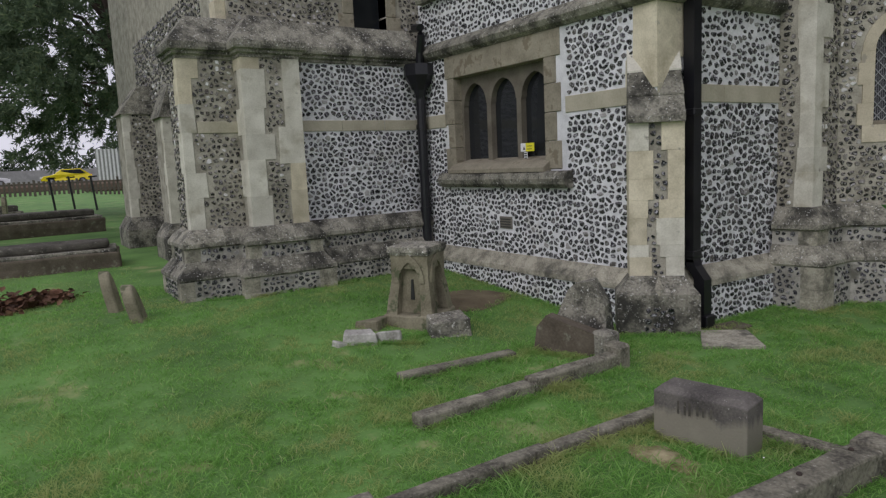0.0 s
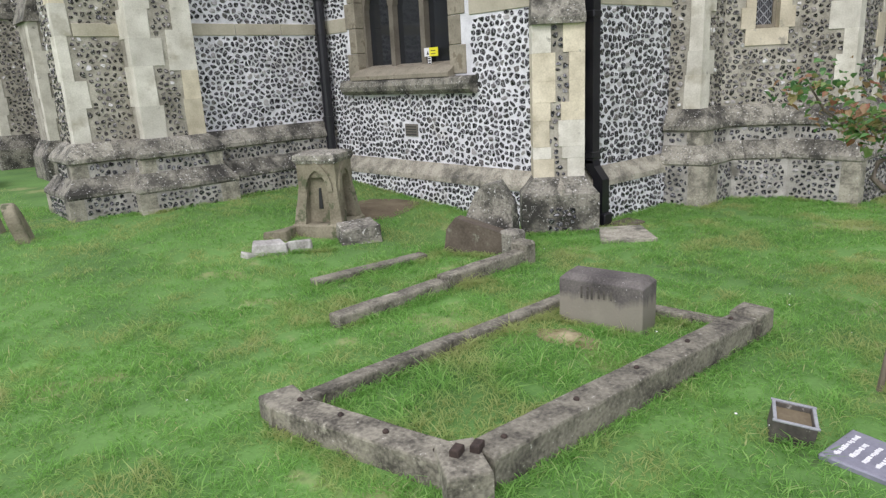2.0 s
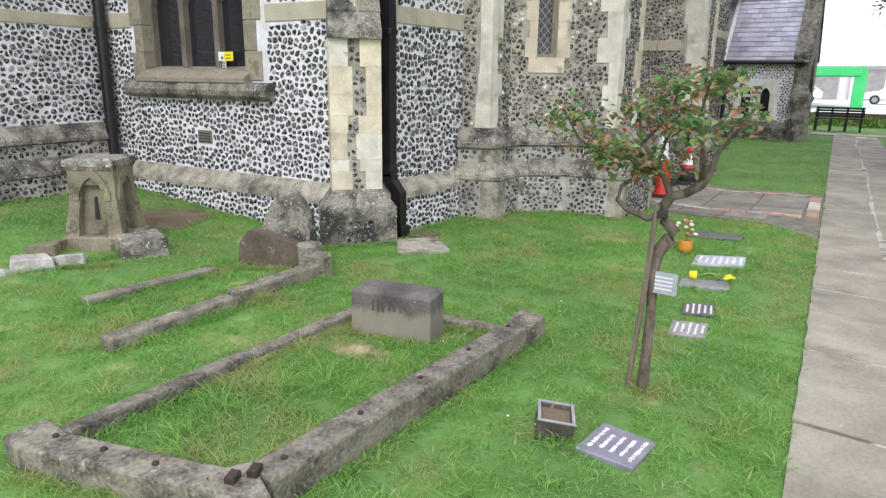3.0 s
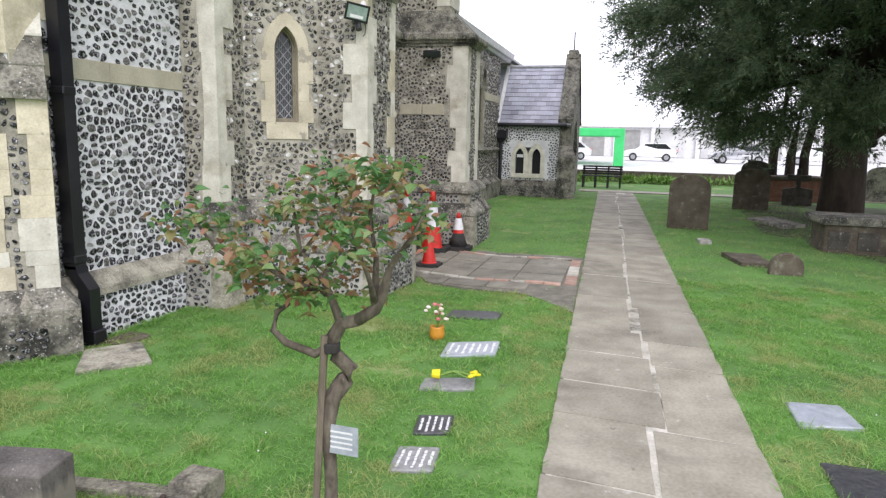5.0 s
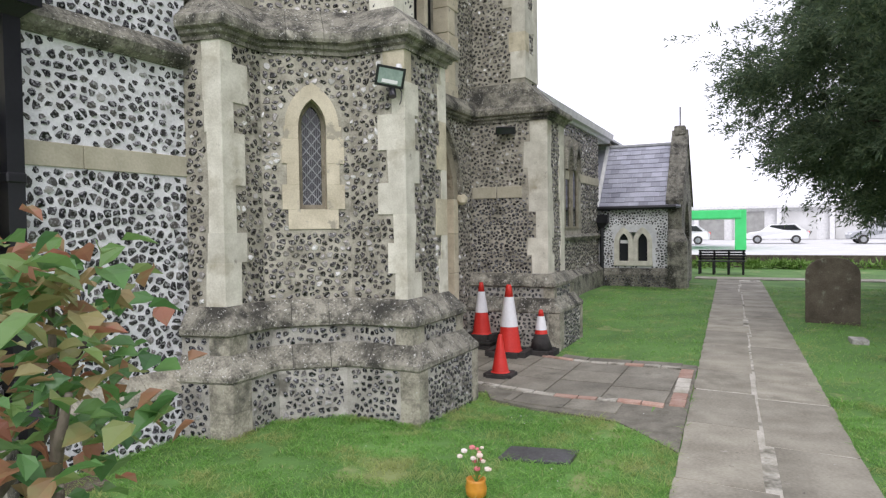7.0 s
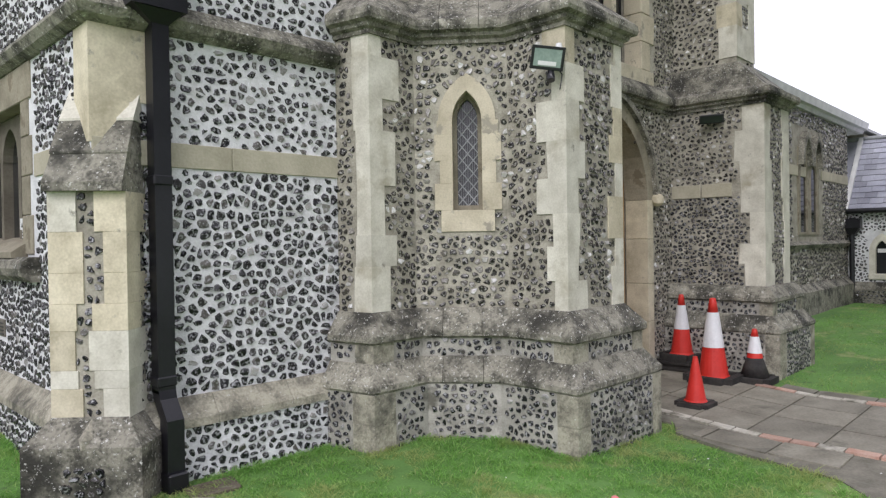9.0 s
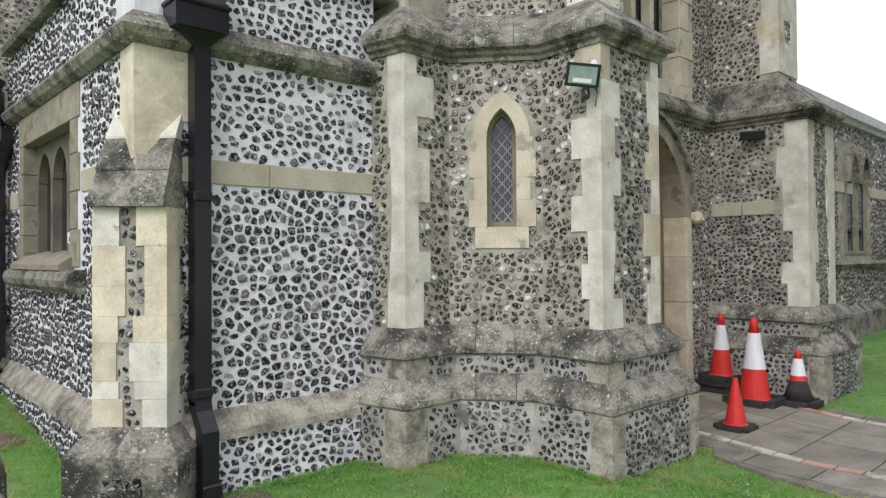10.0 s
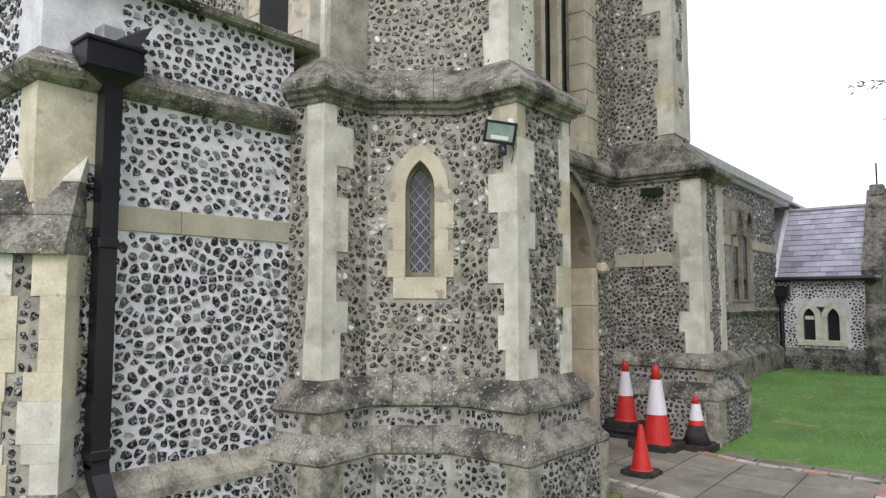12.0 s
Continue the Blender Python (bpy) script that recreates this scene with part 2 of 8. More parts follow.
def offset_line(pts, d):
    """An open line moved d to its right, with mitred corners."""
    out = []
    for i, p in enumerate(pts):
        p = Vector(p)
        ns = []
        for a, b in ((i - 1, i), (i, i + 1)):
            if 0 <= a and b < len(pts):
                r = (Vector(pts[b]) - Vector(pts[a])).normalized()
                ns.append(Vector((r.y, -r.x)))
        m = ns[0] if len(ns) == 1 else (ns[0] + ns[1]) / (1 + ns[0].dot(ns[1]))
        out.append(p + m * d)
    return out


def sweep(pts, section, bm=None):
    """A closed section of (d, z) carried along an open line on the ground plan."""
    bm = bm or bmesh.new()
    rings = []
    lines = [offset_line(pts, d) for d, z in section]
    for i in range(len(pts)):
        rings.append([bm.verts.new((*lines[k][i], section[k][1])) for k in range(len(section))])
    n = len(section)
    for a, b in zip(rings, rings[1:]):
        for k in range(n):
            bm.faces.new([a[k], b[k], b[(k + 1) % n], a[(k + 1) % n]])
    bm.faces.new(rings[0])
    bm.faces.new(rings[-1][::-1])
    bmesh.ops.recalc_face_normals(bm, faces=bm.faces[:])
    return bm


def stone_run(name, line, section, mat, label, category="trim", step=0.55, seed=2):
    """A moulding of separate stones; corners are single mitred stones."""
    r = random.Random(seed)
    holder = tagged(new(name), label, category, kind="structure")
    pieces, cur = [], [Vector(line[0])]
    for i in range(len(line) - 1):
        a, b = Vector(line[i]), Vector(line[i + 1])
        ln = (b - a).length
        ends = (0.0 if i == 0 else 0.2, ln - (0.0 if i == len(line) - 2 else 0.2))
        cuts = []
        if ln > 0.6:
            k = max(int(round((ends[1] - ends[0]) / step)), 1)
            cuts = [ends[0] + (ends[1] - ends[0]) * (m + r.uniform(-0.12, 0.12) * (0 < m < k)) / k for m in range(0 if i else 1, k + (i < len(line) - 2))]
        elif ln > 0.35 and 0 < i < len(line) - 2:
            cuts = [ln * r.uniform(0.42, 0.58)]
        for c in cuts:
            p = a + (b - a).normalized() * c
            pieces.append(cur + [p])
            cur = [p]
        cur.append(b)
    pieces.append(cur)
    for pts in pieces:
        g, lift = 0.0018, r.uniform(-0.003, 0.003)
        first, last = (pts[1] - pts[0]).normalized(), (pts[-1] - pts[-2]).normalized()
        pts = [pts[0] + first * g] + pts[1:-1] + [pts[-1] - last * g]
        part("stone", sweep(pts, [(d + (lift if d > 0.03 else 0), z) for d, z in section]), mat, holder)
    return holder


def arch(w, spring, apex, n=8):
    """The left half of a pointed arch of half width w, from the spring up to the apex, centred on u = 0."""
    rise = apex - spring
    r = (w * w + rise * rise) / (2 * w)
    top = math.asin(min(rise / r, 1))
    return [(r - w - r * math.cos(top * i / n), spring + r * math.sin(top * i / n)) for i in range(n + 1)]


def wall_opening(F, u0, u1, v0, v1, uc, half, t, to_ground=False, sill=0.0):
    """A wall slab with an opening. half: the opening's left half from bottom to top, as (u, v) from uc."""
    bm = bmesh.new()
    left = [(u0, v0)] + ([(uc, v0), (uc, sill)] if not to_ground else []) + [(uc + u, v) for u, v in half] + [(uc, v1), (u0, v1)]
    right = [(u1, v0), (u1, v1), (uc, v1)] + [(uc - u, v) for u, v in half[::-1]] + ([(uc, sill), (uc, v0)] if not to_ground else [])
    prism(bm, left, F, -t, 0)
    prism(bm, right, F, -t, 0)
    return bm


rng = random.Random(7)


def clip_poly(poly, px, py, nx, ny):
    """The part of poly where (p - (px, py)) . (nx, ny) <= 0."""
    out = []
    for i in range(len(poly)):
        a, b = poly[i], poly[(i + 1) % len(poly)]
        da, db = (a[0] - px) * nx + (a[1] - py) * ny, (b[0] - px) * nx + (b[1] - py) * ny
        if da <= 0:
            out.append(a)
        if (da < 0 < db) or (db < 0 < da):
            s = da / (da - db)
            out.append((a[0] + (b[0] - a[0]) * s, a[1] + (b[1] - a[1]) * s))
    return out


def flint_cells(u0, u1, v0, v1, size, gap, holes, keep=None, fill=1.0):
    """Outlines of rough flints, laid in wavering courses and fitted to one another with mortar between."""
    sites = {}
    rows = max(int((v1 - v0) / (size * 0.92)), 1)
    for r in range(-1, rows + 1):
        v = v0 + (r + 0.5) * (v1 - v0) / rows
        u = u0 - size + rng.random() * size
        c = 0
        while u < u1 + size:
            sites[(r, c)] = (u + rng.uniform(-0.12, 0.12) * size, v + rng.uniform(-0.42, 0.42) * size)
            u += size * rng.uniform(0.62, 1.5)
            c += 1
    by = {}
    for p in sites.values():
        by.setdefault((int(p[0] // size), int(p[1] // size)), []).append(p)
    cells = []
    for p in sites.values():
        if not (u0 < p[0] < u1 and v0 < p[1] < v1) or (keep and not keep(*p)):
            continue
        if any(a - 0.2 * size < p[0] < b + 0.2 * size and c - 0.2 * size < p[1] < d + 0.2 * size for a, b, c, d in holes):
            continue
        k = size * (rng.uniform(0.36, 0.66) if rng.random() < 0.72 else rng.uniform(0.62, 0.95)) * fill
        ea, eb, tw = k * rng.uniform(0.95, 1.5), k * rng.uniform(0.6, 1.0), rng.gauss(0.0, 0.5)
        poly = []
        for a in range(9):
            w = a * 2 * math.pi / 9 + 0.3
            x, y, q = ea * math.cos(w), eb * math.sin(w), rng.uniform(0.78, 1.18)
            poly.append((p[0] + q * (x * math.cos(tw) - y * math.sin(tw)), p[1] + q * (x * math.sin(tw) + y * math.cos(tw))))
        gi, gj = int(p[0] // size), int(p[1] // size)
        for i in range(gi - 2, gi + 3):
            for j in range(gj - 2, gj + 3):
                for q in by.get((i, j), ()):
                    if q is p:
                        continue
                    dx, dy = q[0] - p[0], q[1] - p[1]
                    ln = math.hypot(dx, dy)
                    if ln < 1e-5:
                        continue
                    h = ln / 2 - gap * rng.uniform(0.25, 0.75)
                    poly = clip_poly(poly, p[0] + dx / ln * h, p[1] + dy / ln * h, dx / ln, dy / ln)
        for x, y, nx, ny in ((u0, 0, -1, 0), (u1, 0, 1, 0), (0, v0, 0, -1), (0, v1, 0, 1)):
            poly = clip_poly(poly, x, y, nx, ny)
        for a, b, c, d in holes:
            gaps = ((a - p[0], a, 0, 1, 0), (p[0] - b, b, 0, -1, 0), (c - p[1], 0, c, 0, 1), (p[1] - d, 0, d, 0, -1))
            g = max(gaps, key=lambda t: t[0])
            poly = clip_poly(poly, g[1], g[2], g[3], g[4])
        if len(poly) < 4:
            continue
        area = abs(sum(poly[i][0] * poly[i - 1][1] - poly[i - 1][0] * poly[i][1] for i in range(len(poly)))) / 2
        if area < 0.09 * size * size:
            continue
        cells.append(poly)
    return cells


def flint_solid(poly, F, d, size, verts, faces):
    """A knapped flint: an uneven rim in the mortar and a broken face of several planes."""
    soft = []
    for i in range(len(poly)):
        a, b = poly[i], poly[(i + 1) % len(poly)]
        for s in (0.2, 0.7):
            j, q = rng.uniform(-0.07, 0.07) * size, rng.uniform(-0.07, 0.07) * size
            soft.append((a[0] + (b[0] - a[0]) * s + j, a[1] + (b[1] - a[1]) * s + q))
    poly = soft
    cx, cy = sum(p[0] for p in poly) / len(poly), sum(p[1] for p in poly) / len(poly)
    hgt, tx, ty, shrink = rng.uniform(0.05, 0.15) * size, rng.uniform(-0.3, 0.3), rng.uniform(-0.3, 0.3), rng.uniform(0.68, 0.88)
    base, n = len(verts), len(poly)
    for p in poly:
        verts.append(F.at(p[0], p[1], d - 0.004))
    for p in poly:
        x, y = (p[0] - cx) * shrink, (p[1] - cy) * shrink
        verts.append(F.at(cx + x, cy + y, d + max(hgt + tx * x + ty * y, 0.001) + rng.uniform(0, 0.03) * size))
    q = rng.choice(poly)
    verts.append(F.at(cx + (q[0] - cx) * 0.4, cy + (q[1] - cy) * 0.4, d + hgt + rng.uniform(-0.05, 0.16) * size))
    for i in range(n):
        j = (i + 1) % n
        faces.append((base + i, base + j, base + n + j, base + n + i))
    for i in range(n):
        faces.append((base + n + i, base + n + (i + 1) % n, base + 2 * n))


def raw_mesh(name, verts, faces, mat):
    me = bpy.data.meshes.new(name)
    me.from_pydata(verts, [], faces)
    me.materials.append(mat)
    if mat in TOPS:
        me.materials.append(TOPS[mat])
        me.polygons.foreach_set("material_index", [1 if len(f) == 3 else 0 for f in faces])
    return me


def flints(parent, F, u0, u1, v0, v1, mat, size=0.056, gap=0.016, holes=(), d=0.0, single=0, focus=None, keep=None, fill=1.0):
    """Flints set in a wall's face; those nearest to focus (u, v) are pieces of their own."""
    cells = flint_cells(u0, u1, v0, v1, size, gap, holes, keep, fill)
    if single:
        fu, fv = focus
        cells.sort(key=lambda p: (p[0][0] - fu) ** 2 + (p[0][1] - fv) ** 2)
    verts, faces = [], []
    for k, poly in enumerate(cells):
        if k < single:
            vs, fs = [], []
            flint_solid(poly, F, d, size, vs, fs)
            ob = new("flint", raw_mesh("flint", vs, fs, mat))
            ob.parent = parent
        else:
            flint_solid(poly, F, d, size, verts, faces)
    if verts:
        ob = new("flintwork", raw_mesh("flintwork", verts, faces, mat))
        ob.parent = parent
        tagged(ob, kind="stuff")


def quoin(parent, corner, along_a, along_b, z0, z1, mat, sizes=(0.3, 0.17), course=(0.2, 0.32), proud=0.009, seed=1, short=0.0):
    """Corner stones, long and short in turn. along_a, along_b: the ways in which the two faces run from the corner."""
    r = random.Random(seed)
    rects_a, rects_b = [], []
    z, k = z0, 0
    a, b = Vector(along_a), Vector(along_b)
    c = Vector(corner)
    while z < z1 - 0.03:
        h = min(r.uniform(*course), z1 - z)
        if z1 - z - h < 0.1:
            h = z1 - z
        la, lb = (sizes[0], sizes[1]) if k % 2 else (sizes[1], sizes[0])
        la, lb = la * r.uniform(0.7, 1.25), lb * r.uniform(0.7, 1.25)
        if short:
            lb = short * r.uniform(0.85, 1.15)
        p0 = c - a * proud - b * proud
        corners = [p0, p0 + a * (la + proud), p0 + a * (la + proud) + b * (lb + proud), p0 + b * (lb + proud)]
        if a.x * b.y - a.y * b.x < 0:
            corners.reverse()
        bm = bmesh.new()
        worn = lambda p: p + (c - p) * r.uniform(-0.05, 0.05) if (p - p0).length > 0.001 else p
        hexa(bm, [(*worn(p), z) for p in corners] + [(*worn(p), z + h - 0.0004) for p in corners])
        part("quoin_stone", bm, M["ashlar"] if r.random() < 0.1 else mat, parent)
        rects_a.append((la, z, z + h))
        rects_b.append((lb, z, z + h))
        z += h
        k += 1
    return rects_a, rects_b


def holes_left(rects):
    return [(-0.1, la + 0.008, z0, z1) for la, z0, z1 in rects]


def holes_right(rects, length):
    return [(length - la - 0.008, length + 0.1, z0, z1) for la, z0, z1 in rects]


# ---- ground ----
def smooth(a, b, x):
    t = min(max((x - a) / (b - a), 0), 1)
    return t * t * (3 - 2 * t)


def dip(x, y):
    """The ground falls a little towards the doorway."""
    return -0.07 * smooth(6.3, 8.6, x) * (1 - smooth(12.0, 17.0, x)) * smooth(0.9, 2.1, y)


def ground_z(x, y):
    rise = 0.2 * smooth(4.3, 7.3, y) if x < 6 else 0.0
    near = 1 - smooth(0.0, 0.25, abs(y - (0.036 * x - 0.085)) - 0.5) if x > -3 else 0
    far = 0.2 * smooth(17, 56, y) + 0.6 * smooth(58, 71, y)
    return rise + far + dip(x, y) + (1 - near) * 0.025 * noise.noise((x * 0.7, y * 0.7, 0)) * (1 if -6 < x < 26 and -6 < y < 14 else 0)


def path_y(x, side):
    """The main path: side 1 its church edge, -1 the other, 0 the joint."""
    return 0.036 * x + {1: 0.45, -1: -0.62, 0: -0.07}[side]


def build_ground():
    near = lambda a, b, s: [a + s * i for i in range(int((b - a) / s) + 1)]
    xs = [-400, -200, -100, -50, -25, -12] + near(-6, 26, 0.25) + [30, 36, 45, 60, 90, 150, 300, 600]
    ys = [-400, -200, -100, -50, -25, -12] + near(-7, 14, 0.25) + [17, 20, 25, 30, 40, 50, 56, 58, 62, 66, 71, 80, 100, 200, 400]
    verts = [(x, y, ground_z(x, y)) for y in ys for x in xs]
    w = len(xs)
    faces = [(j * w + i, j * w + i + 1, (j + 1) * w + i + 1, (j + 1) * w + i) for j in range(len(ys) - 1) for i in range(w - 1)]
    ob = new("ground", raw_mesh("ground", verts, faces, M["soil"]))
    ob.data.polygons.foreach_set("use_smooth", [True] * len(ob.data.polygons))
    tagged(ob, "mown green churchyard turf with worn yellowish patches", "lawn", kind="structure")


build_ground()


# ---- the vestry: white-jointed flint, a three-light window, a diagonal buttress ----
ZS = 2.72
pB, pC, pD = (4.53, 7.65), (4.57, 4.16), (6.24, 4.10)
F_win = Face(pB, pC)
F_vf = Face(pC, pD)
WU0, WU1, WZ0, WZ1 = 0.68, 2.18, 1.46, 2.44
half_win = [(-(WU1 - WU0) / 2 - 0.04, WZ0), (-(WU1 - WU0) / 2 - 0.04, WZ1 + 0.04), (0, WZ1 + 0.04)]
UC = (WU0 + WU1) / 2
wall_vw = structure("wall_vestry_west", wall_opening(F_win, 0, F_win.len, -0.1, 3.4, UC, half_win, 0.45, sill=WZ0), M["mortar_white"],
                    "flint wall with white mortar, around a stone window")
bm = bmesh.new()
slab_on(bm, F_vf, 0.45, F_vf.len, -0.1, 3.4, -0.45, 0.0)
wall_vf = structure("wall_vestry_south", bm, M["mortar_white"], "knapped flint wall panel with white lime mortar")
# plinth courses
line_v = [pB, pC, pD]
plv = structure("plinth_vestry", sweep(line_v, [(-0.1, -0.2), (0.10, -0.2), (0.10, 0.33), (-0.1, 0.33)]), M["mortar_white"], "low flint plinth course with pale mortar")
wpv = stone_run("plinth_weathering_vestry", line_v, [(-0.1, 0.33), (0.115, 0.33), (0.11, 0.38), (0.012, 0.5), (-0.1, 0.5)], M["plinth_stone"], "sloping grey stone plinth top with lichen", "trim")
string_v = stone_run("string_course_vestry", [(4.53, 7.56), pC, (6.20, 4.10)], [(-0.1, ZS - 0.03), (0.02, ZS - 0.03), (0.07, ZS), (0.10, ZS + 0.05), (0.09, ZS + 0.08), (0.012, ZS + 0.16), (-0.1, ZS + 0.16)], M["weathered"], "projecting moulded stone string course", "trim")
coping_v = stone_run("coping_vestry", [(4.53, 7.56), pC, (6.40, 4.095)], [(-0.5, 3.36), (0.08, 3.36), (0.10, 3.40), (-0.1, 3.50), (-0.5, 3.42)], M["weathered"], "weathered stone parapet coping", "trim")
BANDS = (1.90, 2.05)
for F, u0, u1, wall in ((F_vf, 0.0, F_vf.len, wall_vf), (F_win, 2.46, F_win.len - 0.1, wall_vw), (F_win, 0, 0.50, wall_vw)):
    n = max(int((u1 - u0) / 0.6), 1)
    for i in range(n):
        part("band_stone", block_bm(F, u0 + (u1 - u0) * i / n + 0.002, u0 + (u1 - u0) * (i + 1) / n - 0.002, BANDS[0], BANDS[1], -0.05, 0.012, 0.004), M["band"], wall)
# corner stones above the buttress
qa, qb = quoin(wall_vf, pC, (1, 0), (0, 1), 2.02, ZS - 0.03, M["ashlar"], (0.34, 0.2), (0.22, 0.34), seed=3)
holes_vf = [(-1, 3, BANDS[0], BANDS[1])] + holes_left(qa) + [(-0.1, 0.2, 0, 2.05)]
flints(wall_vf, F_vf, 0.02, F_vf.len, 0.5, BANDS[0], M["flint"], 0.068, 0.012, holes_vf, single=300, focus=(1.0, 1.3), fill=1.18)
flints(wall_vf, F_vf, 0.02, F_vf.len, BANDS[1], ZS - 0.03, M["flint"], 0.068, 0.014, holes_vf, fill=0.88)
flints(wall_vf, F_vf, 0.42, F_vf.len, ZS + 0.16, 3.36, M["flint"], 0.064, 0.014, fill=0.9)
flints(plv, Face(pC, pD, 0.10), 0.1, F_vf.len - 0.1, 0.0, 0.33, M["flint"], 0.058, 0.012, fill=1.2)
holes_vw = [(0.50, 2.46, 1.2, 2.8), (-1, 0.5, *BANDS), (2.46, 5, *BANDS), (1.42, 1.66, 0.74, 0.90)] + holes_right(qb, F_win.len) + [(F_win.len - 0.2, 4, 0, 2.05)]
flints(wall_vw, F_win, 0.0, F_win.len - 0.02, 0.5, ZS - 0.03, M["flint"], 0.062, 0.012, holes_vw, single=300, focus=(2.6, 1.3), fill=1.22)
flints(wall_vw, F_win, 0.0, F_win.len - 0.3, ZS + 0.16, 3.36, M["flint"], 0.062, 0.013)
flints(plv, Face(pB, pC, 0.10), 0.1, F_win.len - 0.2, 0.0, 0.33, M["flint"], 0.058, 0.012, fill=1.2)
# vestry roof behind the parapet
structure("roof_vestry", box_bm(4.97, 7.2, 4.53, 7.9, 3.2, 3.3), M["lead"], "flat lead roof behind the parapet", "roof")
structure("wall_vestry_inner", box_bm(6.3, 6.44, 4.4, 7.9, -0.1, 3.2), M["room_shade"], "inner wall of the vestry, shade put into its colour")
structure("floor_vestry", box_bm(4.9, 6.3, 4.5, 7.9, 0.25, 0.3), M["room_shade"], "vestry floor, shade put into its colour", "floor")


# ---- stair turret and angle buttresses of the tower ----
T1 = [(6.22, 4.10), (6.285, 3.80), (6.72, 3.80)]
T2 = [(7.17, 3.27), (7.165, 2.75), (7.91, 2.75), (7.91, 3.72)]
TT = T1 + T2
ZT = 2.95
F_di = Face(T1[2], T2[0])
body = sweep(T1, [(0, -0.1), (0, ZT + 0.2), (-0.25, ZT + 0.2), (-0.25, -0.1)])
sweep(T2, [(0, -0.1), (0, ZT + 0.2), (-0.25, ZT + 0.2), (-0.25, -0.1)], body)
wall_tur = structure("wall_turret", body, M["mortar_grey"], "tower buttress walls of grey flint with pale stone corners")
LC, LW = 0.395, 0.11
half_lan = [(-LW - 0.02, 1.63)] + arch(LW + 0.02, 2.33, 2.585)
wall_di = structure("wall_turret_diagonal", wall_opening(F_di, -0.02, F_di.len + 0.02, -0.1, ZT + 0.2, LC, half_lan, 0.25, sill=1.63), M["mortar_grey"], "set-back flint wall with a narrow pointed window")


def plinth_set(line, name, zbase=-0.15, top=0.93, mat="mortar_pale"):
    """Two flint courses between stone corners, each under a sloping course of lichened stones."""
    o = structure("plinth_" + name, sweep(line, [(-0.1, zbase), (0.20, zbase), (0.20, 0.40), (-0.1, 0.40)]), M[mat], "stepped flint plinth with stone corners")
    stone_run("plinth_lower_weathering_" + name, line, [(-0.1, 0.40), (0.205, 0.40), (0.215, 0.415), (0.212, 0.45), (0.17, 0.50), (0.135, 0.55), (0.11, 0.585), (-0.1, 0.585)], M["weathered"], "sloping grey plinth stones with lichen", seed=31)
    m = structure("plinth_upper_" + name, sweep(line, [(-0.1, 0.57), (0.10, 0.57), (0.10, 0.73), (-0.1, 0.73)]), M[mat], "upper flint course of the stepped plinth")
    stone_run("plinth_upper_weathering_" + name, line, [(-0.1, 0.72), (0.115, 0.72), (0.135, 0.735), (0.135, 0.775), (0.105, 0.82), (0.05, 0.885), (0.012, top), (-0.1, top)], M["weathered"], "broad sloping plinth top of lichened stone", seed=32)
    r = random.Random(len(name))
    n = len(line)
    for d, z0, z1, wall in ((0.20, zbase, 0.40, o), (0.10, 0.585, 0.72, m)):
        ol = offset_line(line, d)
        margin = [[0.03, 0.03] for i in range(n - 1)]
        for k in range(1, n - 1):
            a, b = (ol[k] - ol[k - 1]), (ol[k + 1] - ol[k])
            if a.cross(b) <= 0.01:
                continue
            # outward corner: a stone on both faces
            la, lb = min(r.uniform(0.12, 0.2), a.length * 0.45), min(r.uniform(0.12, 0.2), b.length * 0.45)
            pts = [ol[k] - a.normalized() * la, ol[k], ol[k] + b.normalized() * lb]
            zz = [z0, z1] if z1 - z0 < 0.3 else [z0, z0 + (z1 - z0) * 0.62, z1]
            for za, zb in zip(zz, zz[1:]):
                part("corner_stone", sweep(pts, [(-0.05, za), (0.006, za), (0.006, zb - 0.003), (-0.05, zb - 0.003)]), M["plinth_stone"], wall)
            margin[k - 1][1], margin[k][0] = la + 0.012, lb + 0.012
        for i in range(n - 1):
            F = Face(ol[i], ol[i + 1])
            if F.len - sum(margin[i]) > 0.06:
                flints(wall, F, margin[i][0], F.len - margin[i][1], max(z0, -0.08), z1, M["flint"], 0.056, 0.014, fill=1.1)
    return o


plinth_set(TT, "turret")
STRING = [(-0.1, -0.05), (0.022, -0.05), (0.025, -0.02), (0.055, -0.005), (0.06, 0.02), (0.1, 0.035), (0.108, 0.06), (0.104, 0.11)]
stone_run("string_course_turret", TT, [(d, ZT + z) for d, z in STRING] + [(-0.19, ZT + 0.37), (-0.3, ZT + 0.37)], M["weathered"], "projecting stone string with sloping weathered top", "trim")
upper = sweep(TT, [(-0.2, ZT + 0.3), (-0.2, 8.0), (-0.45, 8.0), (-0.45, ZT + 0.3)])
wall_up = structure("wall_turret_upper", upper, M["mortar_grey"], "upper flint stage of the tower buttresses")
Q1_BACK = (Vector(T1[0]) - Vector(T1[1])).normalized()
q1a, q1b = quoin(wall_tur, T1[1], (1, 0), Q1_BACK, 0.93, ZT - 0.02, M["ashlar_white"], (0.24, 0.15), (0.2, 0.4), seed=5, short=0.13)
q2a, q2b = quoin(wall_tur, T2[1], (1, 0), (0, 1), 0.93, ZT - 0.02, M["ashlar_white"], (0.13, 0.2), (0.17, 0.33), seed=8)
q3a, q3b = quoin(wall_tur, T2[2], (-1, 0), (0, 1), 0.93, ZT - 0.02, M["ashlar_white"], (0.12, 0.18), (0.2, 0.4), seed=9)
